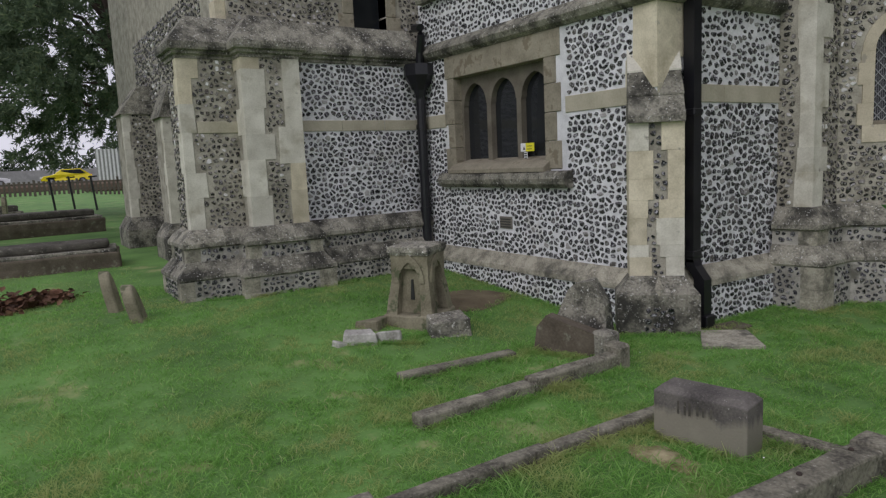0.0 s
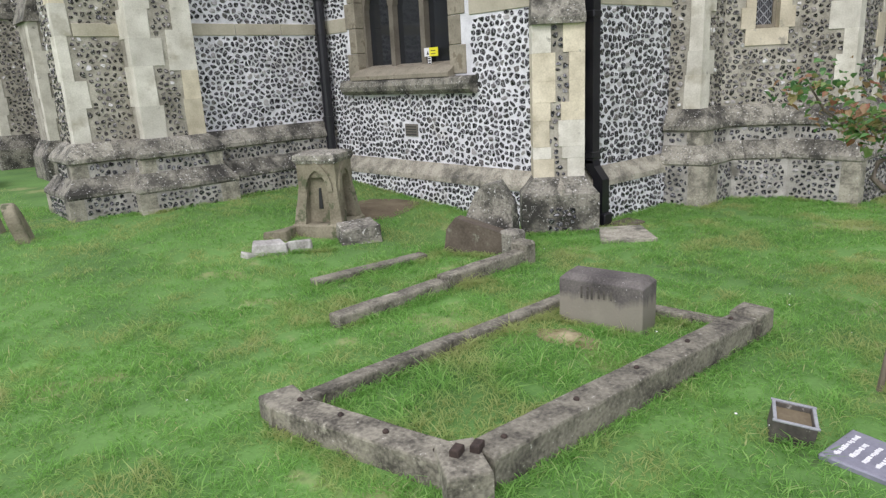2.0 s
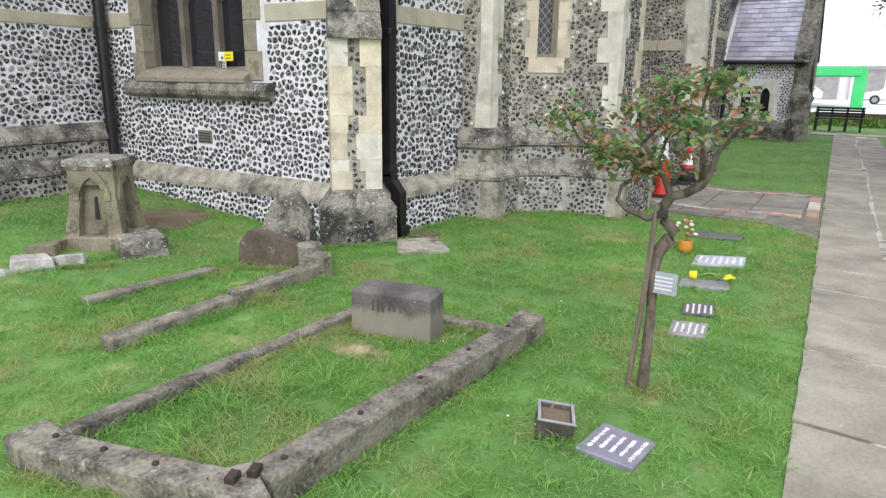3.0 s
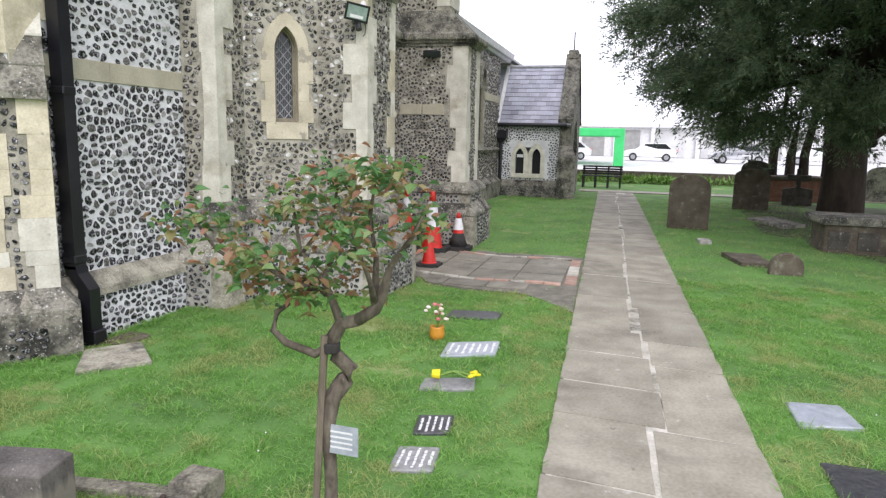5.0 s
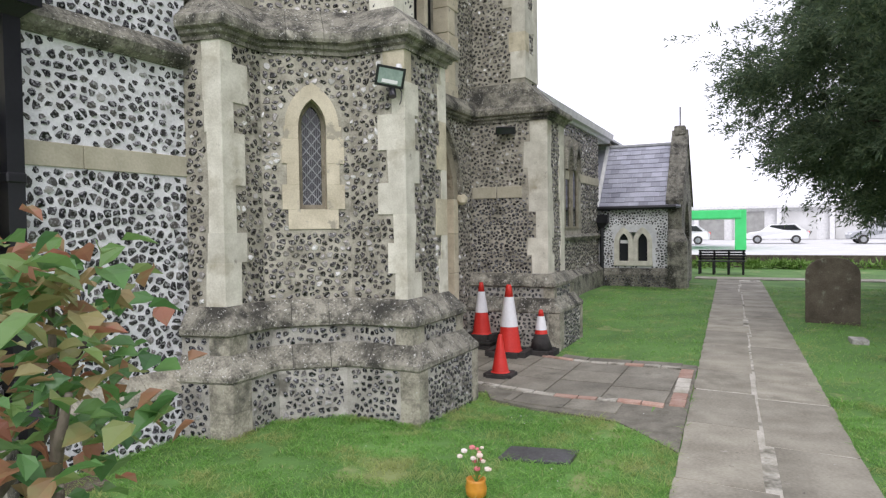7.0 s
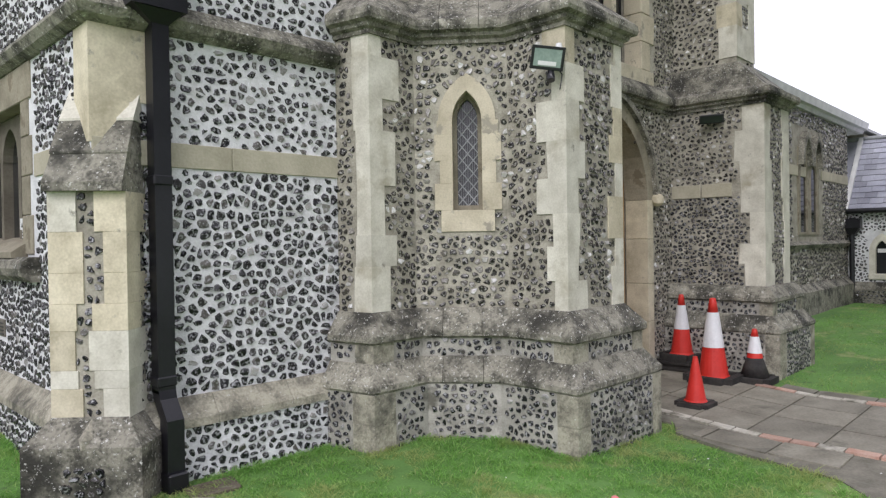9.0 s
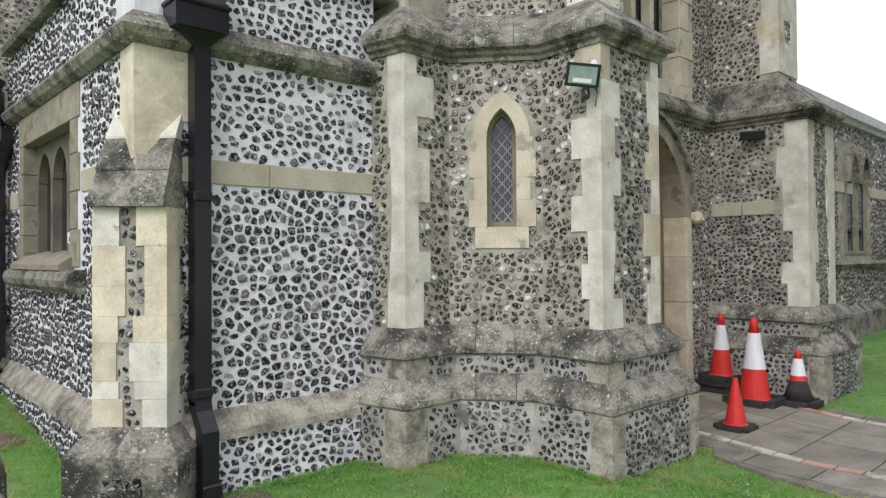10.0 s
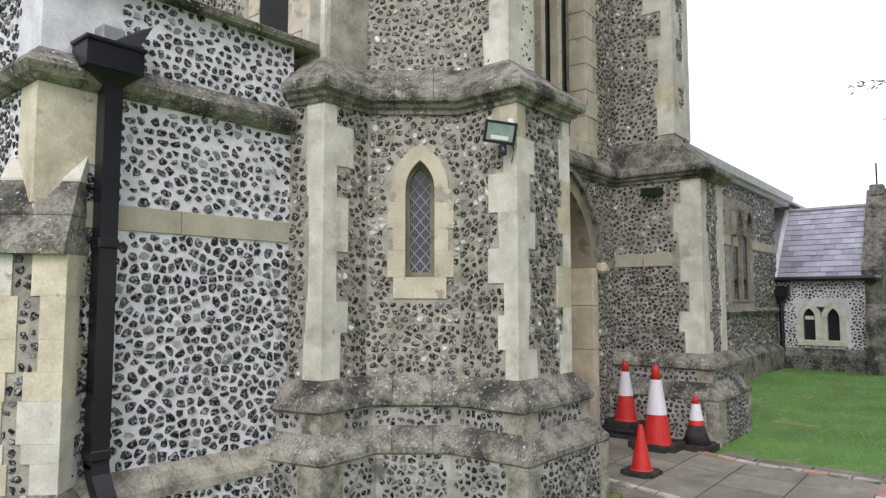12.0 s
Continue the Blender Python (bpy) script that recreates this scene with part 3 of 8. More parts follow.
for i, (line, holes) in enumerate([
        ((T1[0], T1[1]), holes_right(q1b, 0.297)), ((T1[1], T1[2]), holes_left(q1a)),
        ((T2[0], T2[1]), holes_right(q2b, 0.525)), ((T2[1], T2[2]), holes_left(q2a) + holes_right(q3a, 0.745)), ((T2[2], T2[3]), holes_left(q3b))]):
    F = Face(*line)
    flints(wall_tur, F, 0.01, F.len - 0.01, 0.93, ZT - 0.02, M["flint_grey"], 0.058, 0.009, holes, single=150 if i in (1, 3) else 60, focus=(0.3, 1.6))
lan_hole = [(LC - 0.19, LC + 0.19, 1.47, 1.66), (LC - 0.25, LC + 0.25, 1.66, 2.42), (LC - 0.2, LC + 0.2, 2.42, 2.56), (LC - 0.1, LC + 0.1, 2.56, 2.66)]
flints(wall_di, F_di, 0.0, F_di.len, 0.93, ZT - 0.02, M["flint_grey"], 0.058, 0.009, lan_hole, single=250, focus=(0.35, 1.5))
ul = offset_line(TT, -0.2)
for i in range(len(ul) - 1):
    F = Face(ul[i], ul[i + 1])
    flints(wall_up, F, 0.0, F.len, ZT + 0.36, 6.0, M["flint_grey"], 0.06, 0.016, [(-0.1, 0.16, 0, 9)] if i in (1, 4) else [(F.len - 0.16, 9, 0, 9)] if i in (0, 3) else ())
quoin(wall_up, ul[1], (1, 0), (0, 1), ZT + 0.36, 6.5, M["ashlar_white"], (0.24, 0.16), (0.22, 0.36), seed=15)
quoin(wall_up, ul[4], (1, 0), (0, 1), ZT + 0.36, 6.5, M["ashlar_white"], (0.24, 0.16), (0.22, 0.36), seed=16)
quoin(wall_up, ul[5], (-1, 0), (0, 1), ZT + 0.36, 6.5, M["ashlar_white"], (0.24, 0.16), (0.22, 0.36), seed=17)

# tower walls: the door wall on the south, the west wall above the vestry
YD = 3.72
F_dw = Face((8.06, YD), (10.8, YD))
DC, DW = 1.45, 0.68
half_door = [(-DW - 0.04, -0.1)] + arch(DW + 0.04, 1.86, 2.81, 12)
wall_dw = structure("wall_tower_south", wall_opening(F_dw, -0.3, F_dw.len + 0.3, -0.1, 3.1, DC, half_door, 0.5, to_ground=True), M["mortar_grey"], "flint tower wall with a pointed doorway")
door_holes = [(DC - DW - 0.16 - 0.0, DC + DW + 0.16, 0, 2.1), (DC - 0.62, DC + 0.62, 2.1, 2.45), (DC - 0.42, DC + 0.42, 2.45, 2.7), (DC - 0.22, DC + 0.22, 2.7, 2.9)]
flints(wall_dw, F_dw, -0.14, F_dw.len, 0.0, ZT - 0.02, M["flint_grey"], 0.056, 0.015, door_holes)
stone_run("string_course_tower", [(7.92, YD), (10.8, YD)], [(d, ZT - 0.03 + z) for d, z in STRING] + [(0.0, ZT + 0.22), (-0.1, ZT + 0.22)], M["weathered"], "moulded stone string over the doorway", "trim")
F_tu = Face((7.6, YD), (11.2, YD))
TWC, TWW = 1.95, 0.55
half_tw = [(-TWW - 0.04, 3.27)] + arch(TWW + 0.04, 5.2, 6.1)
wall_tu = structure("wall_tower_south_upper", wall_opening(F_tu, 0, 3.6, 3.05, 8.0, TWC, half_tw, 0.5, sill=3.27), M["mortar_grey"], "upper flint tower wall with a tall window")
flints(wall_tu, F_tu, 0.6, 3.6, ZT + 0.2, 6.5, M["flint_grey"], 0.06, 0.016, [(TWC - 0.8, TWC + 0.85, 3.0, 6.6)])
wall_tw = structure("wall_tower_west", box_bm(6.46, 6.94, 3.95, 7.9, 3.2, 8.0), M["mortar_grey"], "flint tower wall rising behind the vestry roof")
F_tw = Face((6.46, 7.9), (6.46, 3.95))
flints(wall_tw, F_tw, 1.5, 3.9, 3.3, 5.5, M["flint_grey"], 0.06, 0.016, [(2.8, 3.72, 3, 7)])
for k in range(9):
    part("jamb_stone", block_bm(F_tw, 3.45, 3.72 if k % 2 else 3.62, 3.3 + k * 0.3, 3.597 + k * 0.3, -0.1, 0.02), M["dressing"], wall_tw)
    part("jamb_stone", block_bm(F_tw, 2.8 if k % 2 else 2.9, 3.05, 3.3 + k * 0.3, 3.597 + k * 0.3, -0.1, 0.02), M["dressing"], wall_tw)
part("pane", block_bm(F_tw, 3.05, 3.45, 3.35, 6.0, -0.05, 0.004, 0), M["glass"], wall_tw)
structure("wall_tower_east", box_bm(10.9, 11.4, 3.9, 8.4, 0, 8.0), M["mortar_grey"], "plain flint tower wall")
structure("wall_tower_north", box_bm(6.44, 11.4, 8.0, 8.4, 0, 8.0), M["mortar_grey"], "plain flint tower wall")
structure("roof_tower", box_bm(6.44, 11.4, 3.5, 8.4, 8.0, 8.1), M["lead"], "flat lead tower roof", "roof")
structure("floor_tower", box_bm(8.0, 10.9, 3.75, 8.0, -0.1, 0.02), M["room_shade"], "floor behind the door, shade put into its colour", "floor")

# buttress beside the doorway
B2 = [(10.8, YD), (10.83, 2.68), (11.62, 2.68), (11.62, 3.9)]
wall_b2 = structure("wall_buttress", sweep(B2, [(0, -0.15), (0, ZT + 0.1), (-0.4, ZT + 0.1), (-0.4, -0.15)]), M["mortar_grey"], "dark flint buttress with stone corners")
plinth_set(B2, "buttress", top=0.89)
stone_run("string_course_buttress", B2, [(d, ZT - 0.03 + z) for d, z in STRING] + [(-0.1, ZT + 0.2), (-0.3, ZT + 0.2)], M["weathered"], "moulded string round the buttress", "trim")
bm = bmesh.new()
z0, z1 = ZT + 0.07, ZT + 0.44
hexa(bm, [(10.76, 2.61, z0), (11.68, 2.61, z0), (11.68, 3.9, z0), (10.74, 3.9, z0), (10.91, 2.98, z1), (11.46, 2.98, z1), (11.46, 3.9, z1), (10.91, 3.9, z1)])
structure("buttress_weathering", bm, M["weathered"], "sloping stone set-off of the buttress", "trim")
U2 = [(10.92, YD), (10.92, 2.99), (11.45, 2.99), (11.45, 3.9)]
wall_u2 = structure("wall_buttress_upper", sweep(U2, [(0, 3.2), (0, 7.6), (-0.25, 7.6), (-0.25, 3.2)]), M["mortar_grey"], "upper flint stage of the buttress")
qa, qb = quoin(wall_b2, B2[1], (1, 0), (0, 1), 0.89, ZT - 0.05, M["ashlar_white"], (0.2, 0.26), (0.22, 0.36), seed=21)
qc, qd = quoin(wall_b2, B2[2], (-1, 0), (0, 1), 0.89, ZT - 0.05, M["ashlar_white"], (0.2, 0.26), (0.22, 0.36), seed=22)
F = Face(B2[0], B2[1])
for i in range(2):
    part("band_stone", block_bm(F, 0.02 + 0.35 * i, 0.35 + 0.35 * i, 1.88, 2.03, -0.05, 0.014, 0.004), M["band"], wall_b2)
flints(wall_b2, F, 0.0, F.len, 2.03, ZT - 0.05, M["flint_grey"], 0.056, 0.012, holes_right(qb, F.len))
flints(wall_b2, F, 0.0, F.len, 0.89, 1.88, M["flint"], 0.05, 0.004, holes_right(qb, F.len))
F = Face(B2[1], B2[2])
flints(wall_b2, F, 0.0, F.len, 0.89, ZT - 0.05, M["flint_grey"], 0.056, 0.014, holes_left(qa) + holes_right(qc, F.len))
qa, qb = quoin(wall_u2, U2[1], (1, 0), (0, 1), 3.45, 7.4, M["ashlar_white"], (0.16, 0.3), (0.22, 0.36), seed=23)
qc, qd = quoin(wall_u2, U2[2], (-1, 0), (0, 1), 3.45, 7.4, M["ashlar_white"], (0.16, 0.2), (0.22, 0.36), seed=24)
for a, b, h in ((0, 1, holes_right(qb, 0.73)), (1, 2, holes_left(qa) + holes_right(qc, 0.53))):
    F = Face(U2[a], U2[b])
    flints(wall_u2, F, 0.0, F.len, 3.4, 6.5, M["flint_grey"], 0.06, 0.016, h)

# ---- nave and porch ----
F_na = Face((11.75, 3.9), (19.5, 3.9))
NC, NW = 5.0, 0.62
half_nave = [(-NW + 0.02, 1.48), (-NW + 0.02, 3.0), (0, 3.0)]
wall_na = structure("wall_nave", wall_opening(F_na, 0, F_na.len, -0.1, 3.75, NC, half_nave, 0.5, sill=1.48), M["mortar_grey"], "flint nave wall with stone bands and a two-light window")
flints(wall_na, F_na, 0.0, F_na.len, 0.5, 3.7, M["flint_grey"], 0.085, 0.02, [(NC - 0.9, NC + 0.9, 1.2, 3.4), (-1, 9, 1.2, 1.32), (-1, 9, 2.5, 2.68)])
structure("plinth_nave", sweep([(11.75, 3.9), (19.5, 3.9)], [(-0.1, -0.2), (0.14, -0.2), (0.14, 0.42), (0.012, 0.55), (-0.1, 0.55)]), M["weathered"], "low sloping stone plinth of the nave", "trim")
structure("string_course_nave", sweep([(11.75, 3.9), (19.5, 3.9)], [(-0.1, 1.2), (0.05, 1.2), (0.09, 1.27), (0.012, 1.33), (-0.1, 1.33)]), M["weathered"], "thin stone string under the nave windows", "trim")
for i in range(8):
    u0, u1 = F_na.len * i / 8, F_na.len * (i + 1) / 8
    if not (u0 < NC < u1 or u0 < NC + 0.6 < u1):
        part("band_stone", block_bm(F_na, u0 + 0.004, u1 - 0.004, 2.5, 2.68, -0.05, 0.016, 0.004), M["band"], wall_na)
structure("gutter_nave", sweep([(11.9, 3.9), (20.6, 3.9)], [(0.0, 3.7), (0.06, 3.7), (0.09, 3.76), (0.16, 3.78), (0.19, 3.92), (0.17, 3.92), (0.15, 3.81), (0.0, 3.8)]), M["white_paint"], "white-painted eaves gutter of the nave", "gutter")
bm = bmesh.new()
hexa(bm, [(11.4, 3.8, 3.8), (30, 3.8, 3.8), (30, 10, 5.2), (11.4, 10, 5.2), (11.4, 3.8, 3.86), (30, 3.8, 3.86), (30, 10, 5.26), (11.4, 10, 5.26)])
structure("roof_nave", bm, M["lead"], "low-pitched lead nave roof", "roof")
structure("wall_nave_east", box_bm(21.0, 30, 3.9, 4.4, -0.1, 3.75), M["mortar_grey"], "plain flint nave wall beyond the porch")

PX0, PX1, PY0, PY1, PE, PR = 19.5, 22.1, 1.92, 3.9, 1.97, 3.6
F_po = Face((PX0, PY1), (PX0, PY0))
wall_po = structure("wall_porch_west", wall_opening(F_po, 0, F_po.len, -0.1, PE, 0.85, [(-0.43, 0.53), (-0.43, 1.2), (-0.2, 1.34), (0, 1.34)], 0.3, sill=0.53), M["mortar_white"], "porch side wall of white-jointed flint")
flints(wall_po, F_po, 0.05, F_po.len - 0.1, 0.45, PE - 0.06, M["flint"], 0.07, 0.02, [(0.38, 1.38, 0.5, 1.5)])
structure("plinth_porch", sweep([(PX0, PY1), (PX0, PY0)], [(-0.1, -0.2), (0.1, -0.2), (0.1, 0.3), (0.012, 0.45), (-0.1, 0.45)]), M["weathered"], "stone plinth of the porch", "trim")
flints(wall_po, Face((PX0, PY1), (PX0, PY0), 0.1), 0.0, F_po.len - 0.05, 0.0, 0.28, M["flint"], 0.07, 0.028)
structure("wall_porch_east", box_bm(PX1 - 0.3, PX1, PY0, PY1, -0.1, PE), M["mortar_white"], "plain porch side wall")
F_pg = Face((PX0 - 0.02, PY0), (PX1 + 0.02, PY0))
hw = F_pg.len / 2
half_pd = [(-0.62, -0.1)] + arch(0.62, 1.2, 2.1)
bm = bmesh.new()
left = [(0, -0.1)] + [(hw + u, v) for u, v in half_pd] + [(hw, PR + 0.24), (0.0, PE + 0.1)]
right = [(2 * hw - u, v) for u, v in left][::-1]
prism(bm, left, F_pg, -0.3, 0.02)
prism(bm, right, F_pg, -0.3, 0.02)
structure("wall_porch_gable", bm, M["weathered"], "weathered stone porch gable with a parapet")


# ---- paving ----
def flagstones():
    bed = bmesh.new()
    xs = [-14, 22.0]
    hexa(bed, [(xs[0], path_y(xs[0], -1) + 0.03, -0.12), (xs[1], path_y(xs[1], -1) + 0.03, -0.12), (xs[1], path_y(xs[1], 1) - 0.03, -0.12), (xs[0], path_y(xs[0], 1) - 0.03, -0.12),
               (xs[0], path_y(xs[0], -1) + 0.03, 0.016), (xs[1], path_y(xs[1], -1) + 0.03, 0.016), (xs[1], path_y(xs[1], 1) - 0.03, 0.016), (xs[0], path_y(xs[0], 1) - 0.03, 0.016)])
    path = structure("path", bed, M["paving_joint"], "straight churchyard path of worn sandstone flags with pale joints", "path")
    r = random.Random(4)
    # the middle joint steps a little from stone to stone; cross joints run askew and are staggered
    steps = [(-14.5, 0.0)]
    while steps[-1][0] < 2.9:
        steps.append((steps[-1][0] + r.uniform(0.62, 1.15), r.uniform(-0.045, 0.045)))
    steps += [(3.96, 0.0), (4.7, -0.1), (5.25, -0.08), (5.9, -0.05), (6.53, 0.03), (7.75, 0.0)]
    while steps[-1][0] < 25:
        steps.append((steps[-1][0] + r.uniform(0.62, 1.15), r.uniform(-0.045, 0.045)))

    def middle(x0, x1, side):
        c = [v for (u, v), (un, vn) in zip(steps, steps[1:]) if u < x1 - 0.05 and un > x0 + 0.05] or [0]
        return max(c) if side > 0 else min(c)

    for side in (-1, 1):
        cuts = [u for u, v in steps[1:-1]] if side > 0 else []
        if side < 0:
            x = -13.9
            while x < 3.5:
                cuts.append(x)
                x += r.uniform(0.55, 1.3)
            cuts += [4.66, 5.76, 6.33, 7.4]
            x = 8.7
            while x < 24.4:
                cuts.append(x)
                x += r.uniform(0.55, 1.3)
        for xa, xb in zip(cuts, cuts[1:]):
            if xb > 22.3:
                break
            ga, gb = (r.choice((0.005, 0.011, 0.015, 0.02)) for i in range(2))
            m = middle(xa, xb, side)
            gm = r.choice((0.005, 0.009, 0.016))
            lift = r.uniform(0.0, 0.003)
            edge = lambda x: path_y(x, side) - side * r.uniform(0.0, 0.014)
            inner = lambda x: path_y(x, 0) + m + side * gm + r.uniform(-0.004, 0.004)
            skew = lambda x, y: (x + 0.09 * (y - path_y(x, 0)) + r.uniform(-0.006, 0.006), y)
            a, b = xa + ga, xb - gb
            run = [skew(a + (b - a) * k / 5, inner(a + (b - a) * k / 5)) for k in range(6)]
            back_run = [skew(a + (b - a) * k / 6, edge(a + (b - a) * k / 6)) for k in range(6, -1, -1)]
            pts = run + back_run
            if side < 0:
                pts.reverse()
            bm = bmesh.new()
            top = [bm.verts.new((*p, 0.018 + lift)) for p in pts]
            low = [bm.verts.new((*p, -0.05)) for p in pts]
            bm.faces.new(top)
            for k in range(len(pts)):
                bm.faces.new([top[k - 1], low[k - 1], low[k], top[k]])
            bmesh.ops.recalc_face_normals(bm, faces=bm.faces[:])
            part("flagstone", bm, M["paving"], path)


flagstones()


SIDE = [(7.05, path_y(7.05, 1)), (9.95, path_y(9.95, 1)), (10.05, 1.6), (10.28, 2.52), (10.55, 2.9), (10.6, 3.7), (8.3, 3.7), (8.35, 2.55), (8.1, 2.42), (7.9, 1.9), (7.62, 1.2)]


def side_path():
    """The short paved way from the doorway to the main path, with brick edging."""
    bed = bmesh.new()
    outline = SIDE
    vs = [bed.verts.new((x, y, 0.012)) for x, y in outline]
    bed.faces.new(vs)
    ext = bmesh.ops.extrude_face_region(bed, geom=bed.faces[:])
    for v in ext["geom"]:
        if isinstance(v, bmesh.types.BMVert):
            v.co.z = -0.12
    bmesh.ops.recalc_face_normals(bed, faces=bed.faces[:])
    bmesh.ops.triangulate(bed, faces=bed.faces[:])
    bmesh.ops.subdivide_edges(bed, edges=bed.edges[:], cuts=5, use_grid_fill=True)
    for v in bed.verts:
        v.co.z += dip(v.co.x, v.co.y)
    sp = structure("path_side", bed, M["joint_dark"], "short paved way to the church door with brick edging", "path")
    r = random.Random(9)
    near_x = lambda y: 8.14 + 0.25 * (y - 0.85)
    far_x = lambda y: 9.68 + 0.3 * (y - 0.85)

    def lay(pts, z, name, mat):
        bm = bmesh.new()
        hexa(bm, [(*p, -0.12) for p in pts] + [(*p, z + dip(*p)) for p in pts])
        part(name, bm, mat, sp)

    def row(x_at, x_to, cols, y0, y1, step):
        ya = y0
        while ya < y1 - 0.05:
            yb = min(ya + step * r.uniform(0.85, 1.15), y1)
            off = r.uniform(-0.06, 0.06)
            for i in range(cols):
                t0, t1 = max(i / cols + off * (i > 0), 0), min((i + 1) / cols + off * (i < cols - 1), 1)
                pts = [(x_at(y) + (x_to(y) - x_at(y)) * t, y) for t, y in ((t0, ya), (t1, ya), (t1, yb), (t0, yb))]
                c = (sum(p[0] for p in pts) / 4, sum(p[1] for p in pts) / 4)
                k = 0.008
                pts = [(p[0] + math.copysign(k, c[0] - p[0]), p[1] + math.copysign(k, c[1] - p[1])) for p in pts]
                lay(pts, 0.02 + r.uniform(0, 0.005), "flagstone", M["paving_grey"])
            ya = yb

    # flags between the two lines of bricks, and a row of them outside each
    row(lambda y: near_x(y) + 0.06, lambda y: far_x(y) - 0.06, 3, 0.93, 3.6, 0.56)
    row(lambda y: near_x(y) - 0.42, lambda y: near_x(y) - 0.06, 1, 1.25, 2.3, 0.5)
    row(lambda y: far_x(y) + 0.06, lambda y: far_x(y) + 0.26, 1, 0.95, 2.35, 0.6)
    for x_at, y1 in ((near_x, 2.75), (far_x, 2.5)):
        y = 0.93
        while y < y1:
            h = r.uniform(0.17, 0.22)
            xa, xb = x_at(y), x_at(y + h)
            lay([(xa - 0.047, y), (xa + 0.047, y), (xb + 0.047, y + h), (xb - 0.047, y + h)], 0.027 + r.uniform(0, 0.004), "brick", M["brick"] if r.random() < 0.5 else M["paving_joint"])
            y += h + 0.012
    x = 8.2
    while x < 9.6:
        h = r.uniform(0.16, 0.22)
        y = path_y(x, 1) + 0.1
        lay([(x, y - 0.07), (x + h, y - 0.07), (x + h, y + 0.05), (x, y + 0.05)], 0.028, "brick", M["brick"] if r.random() < 0.6 else M["paving_joint"])
        x += h + 0.012


side_path()


# ---- church details ----
def tube(points, r, n=8, bm=None, ends=True):
    """A round bar along points; r: one radius or one for each point."""
    bm = bm or bmesh.new()
    rs = r if isinstance(r, (list, tuple)) else [r] * len(points)
    pts = [Vector(p) for p in points]
    rings = []
    up = Vector((0, 0, 1))
    for i, p in enumerate(pts):
        t = (pts[min(i + 1, len(pts) - 1)] - pts[max(i - 1, 0)]).normalized()
        side = t.cross(up)
        if side.length < 0.05:
            side = t.cross(Vector((0, 1, 0)))
        side.normalize()
        other = side.cross(t)
        rings.append([bm.verts.new(p + (side * math.cos(k * 2 * math.pi / n) + other * math.sin(k * 2 * math.pi / n)) * rs[i]) for k in range(n)])
    for a, b in zip(rings, rings[1:]):
        for k in range(n):
            bm.faces.new([a[k], a[(k + 1) % n], b[(k + 1) % n], b[k]])
    if ends:
        bm.faces.new(rings[0][::-1])
        bm.faces.new(rings[-1])
    bmesh.ops.recalc_face_normals(bm, faces=bm.faces[:])
    return bm


def lathe(x, y, profile, n=20, bm=None):
    """Turn a profile of (radius, z) about the upright axis at (x, y)."""
    bm = bm or bmesh.new()
    rings = [[bm.verts.new((x + r * math.cos(k * 2 * math.pi / n), y + r * math.sin(k * 2 * math.pi / n), z)) for k in range(n)] for r, z in profile]
    for a, b in zip(rings, rings[1:]):
        for k in range(n):
            bm.faces.new([a[k], a[(k + 1) % n], b[(k + 1) % n], b[k]])
    bm.faces.new(rings[0][::-1])
    bm.faces.new(rings[-1])
    bmesh.ops.recalc_face_normals(bm, faces=bm.faces[:])
    return bm


M["tracery"] = material("brown_window_stone", (0.11, 0.096, 0.073), (0.21, 0.188, 0.148), 5, 0.9, 60, 0.3)
M["window_stone"] = material("buff_window_stone", (0.2, 0.178, 0.13), (0.38, 0.345, 0.265), 5, 0.9, 60, 0.3, spots=[((0.2, 0.17, 0.12), 5, 0.05)], vary=0.12)
M["yellow"] = material("yellow_printed_plastic", (0.75, 0.68, 0.02), (0.85, 0.78, 0.05), 5, 0.4, 60, 0)
M["white"] = material("white_printed_plastic", (0.7, 0.7, 0.7), (0.82, 0.82, 0.82), 5, 0.5, 60, 0)
# print on signs, and the painted shade of vent slots and stump recesses
M["black"] = material("black_print_and_gap_shade", (0.01, 0.01, 0.01), (0.03, 0.03, 0.03), 5, 0.5, 60, 0)
M["terracotta"] = material("grey_vent_plate", (0.13, 0.12, 0.1), (0.2, 0.185, 0.155), 8, 0.9, 60, 0.3)

class Across:
    """A section (d, v) carried along a wall's u."""

    def __init__(self, F):
        self.F = F

    def at(self, d, v, u=0.0):
        return self.F.at(u, v, d)


# three-light window of the vestry
win = new("window_1")
tagged(win, "three-light stone window with pointed heads and dark glass", "window", kind="structure")
for u0, u1 in ((WU0 - 0.17, 1.55), (1.55, WU1 + 0.22)):
    part("lintel_stone", block_bm(F_win, u0 + 0.002, u1 - 0.002, WZ1, ZS - 0.03, -0.1, 0.014), M["window_stone"], win)
z, k = 1.38, 0
while z < WZ1 - 0.02:
    h = min(0.27, WZ1 - z)
    ex = 0.13 if k % 2 else 0.19
    part("jamb_stone", block_bm(F_win, WU0 - ex, WU0, z + 0.002, z + h - 0.002, -0.2, 0.014), M["window_stone"], win)
    part("jamb_stone", block_bm(F_win, WU1, WU1 + ex + 0.03, z + 0.002, z + h - 0.002, -0.2, 0.014), M["window_stone"], win)
    z += h
    k += 1
bm = bmesh.new()
prism(bm, [(0, 1.36), (0.1, 1.36), (0.1, 1.40), (0.0, 1.47), (-0.2, 1.52), (-0.2, 1.36)][::-1], Across(F_win), WU0 - 0.05, WU1 + 0.06)
part("sloping_sill", bm, M["window_stone"], win)
prof = [(-0.05, 1.20), (0.06, 1.20), (0.11, 1.24), (0.125, 1.29), (0.11, 1.34), (0.07, 1.365), (-0.05, 1.365)]
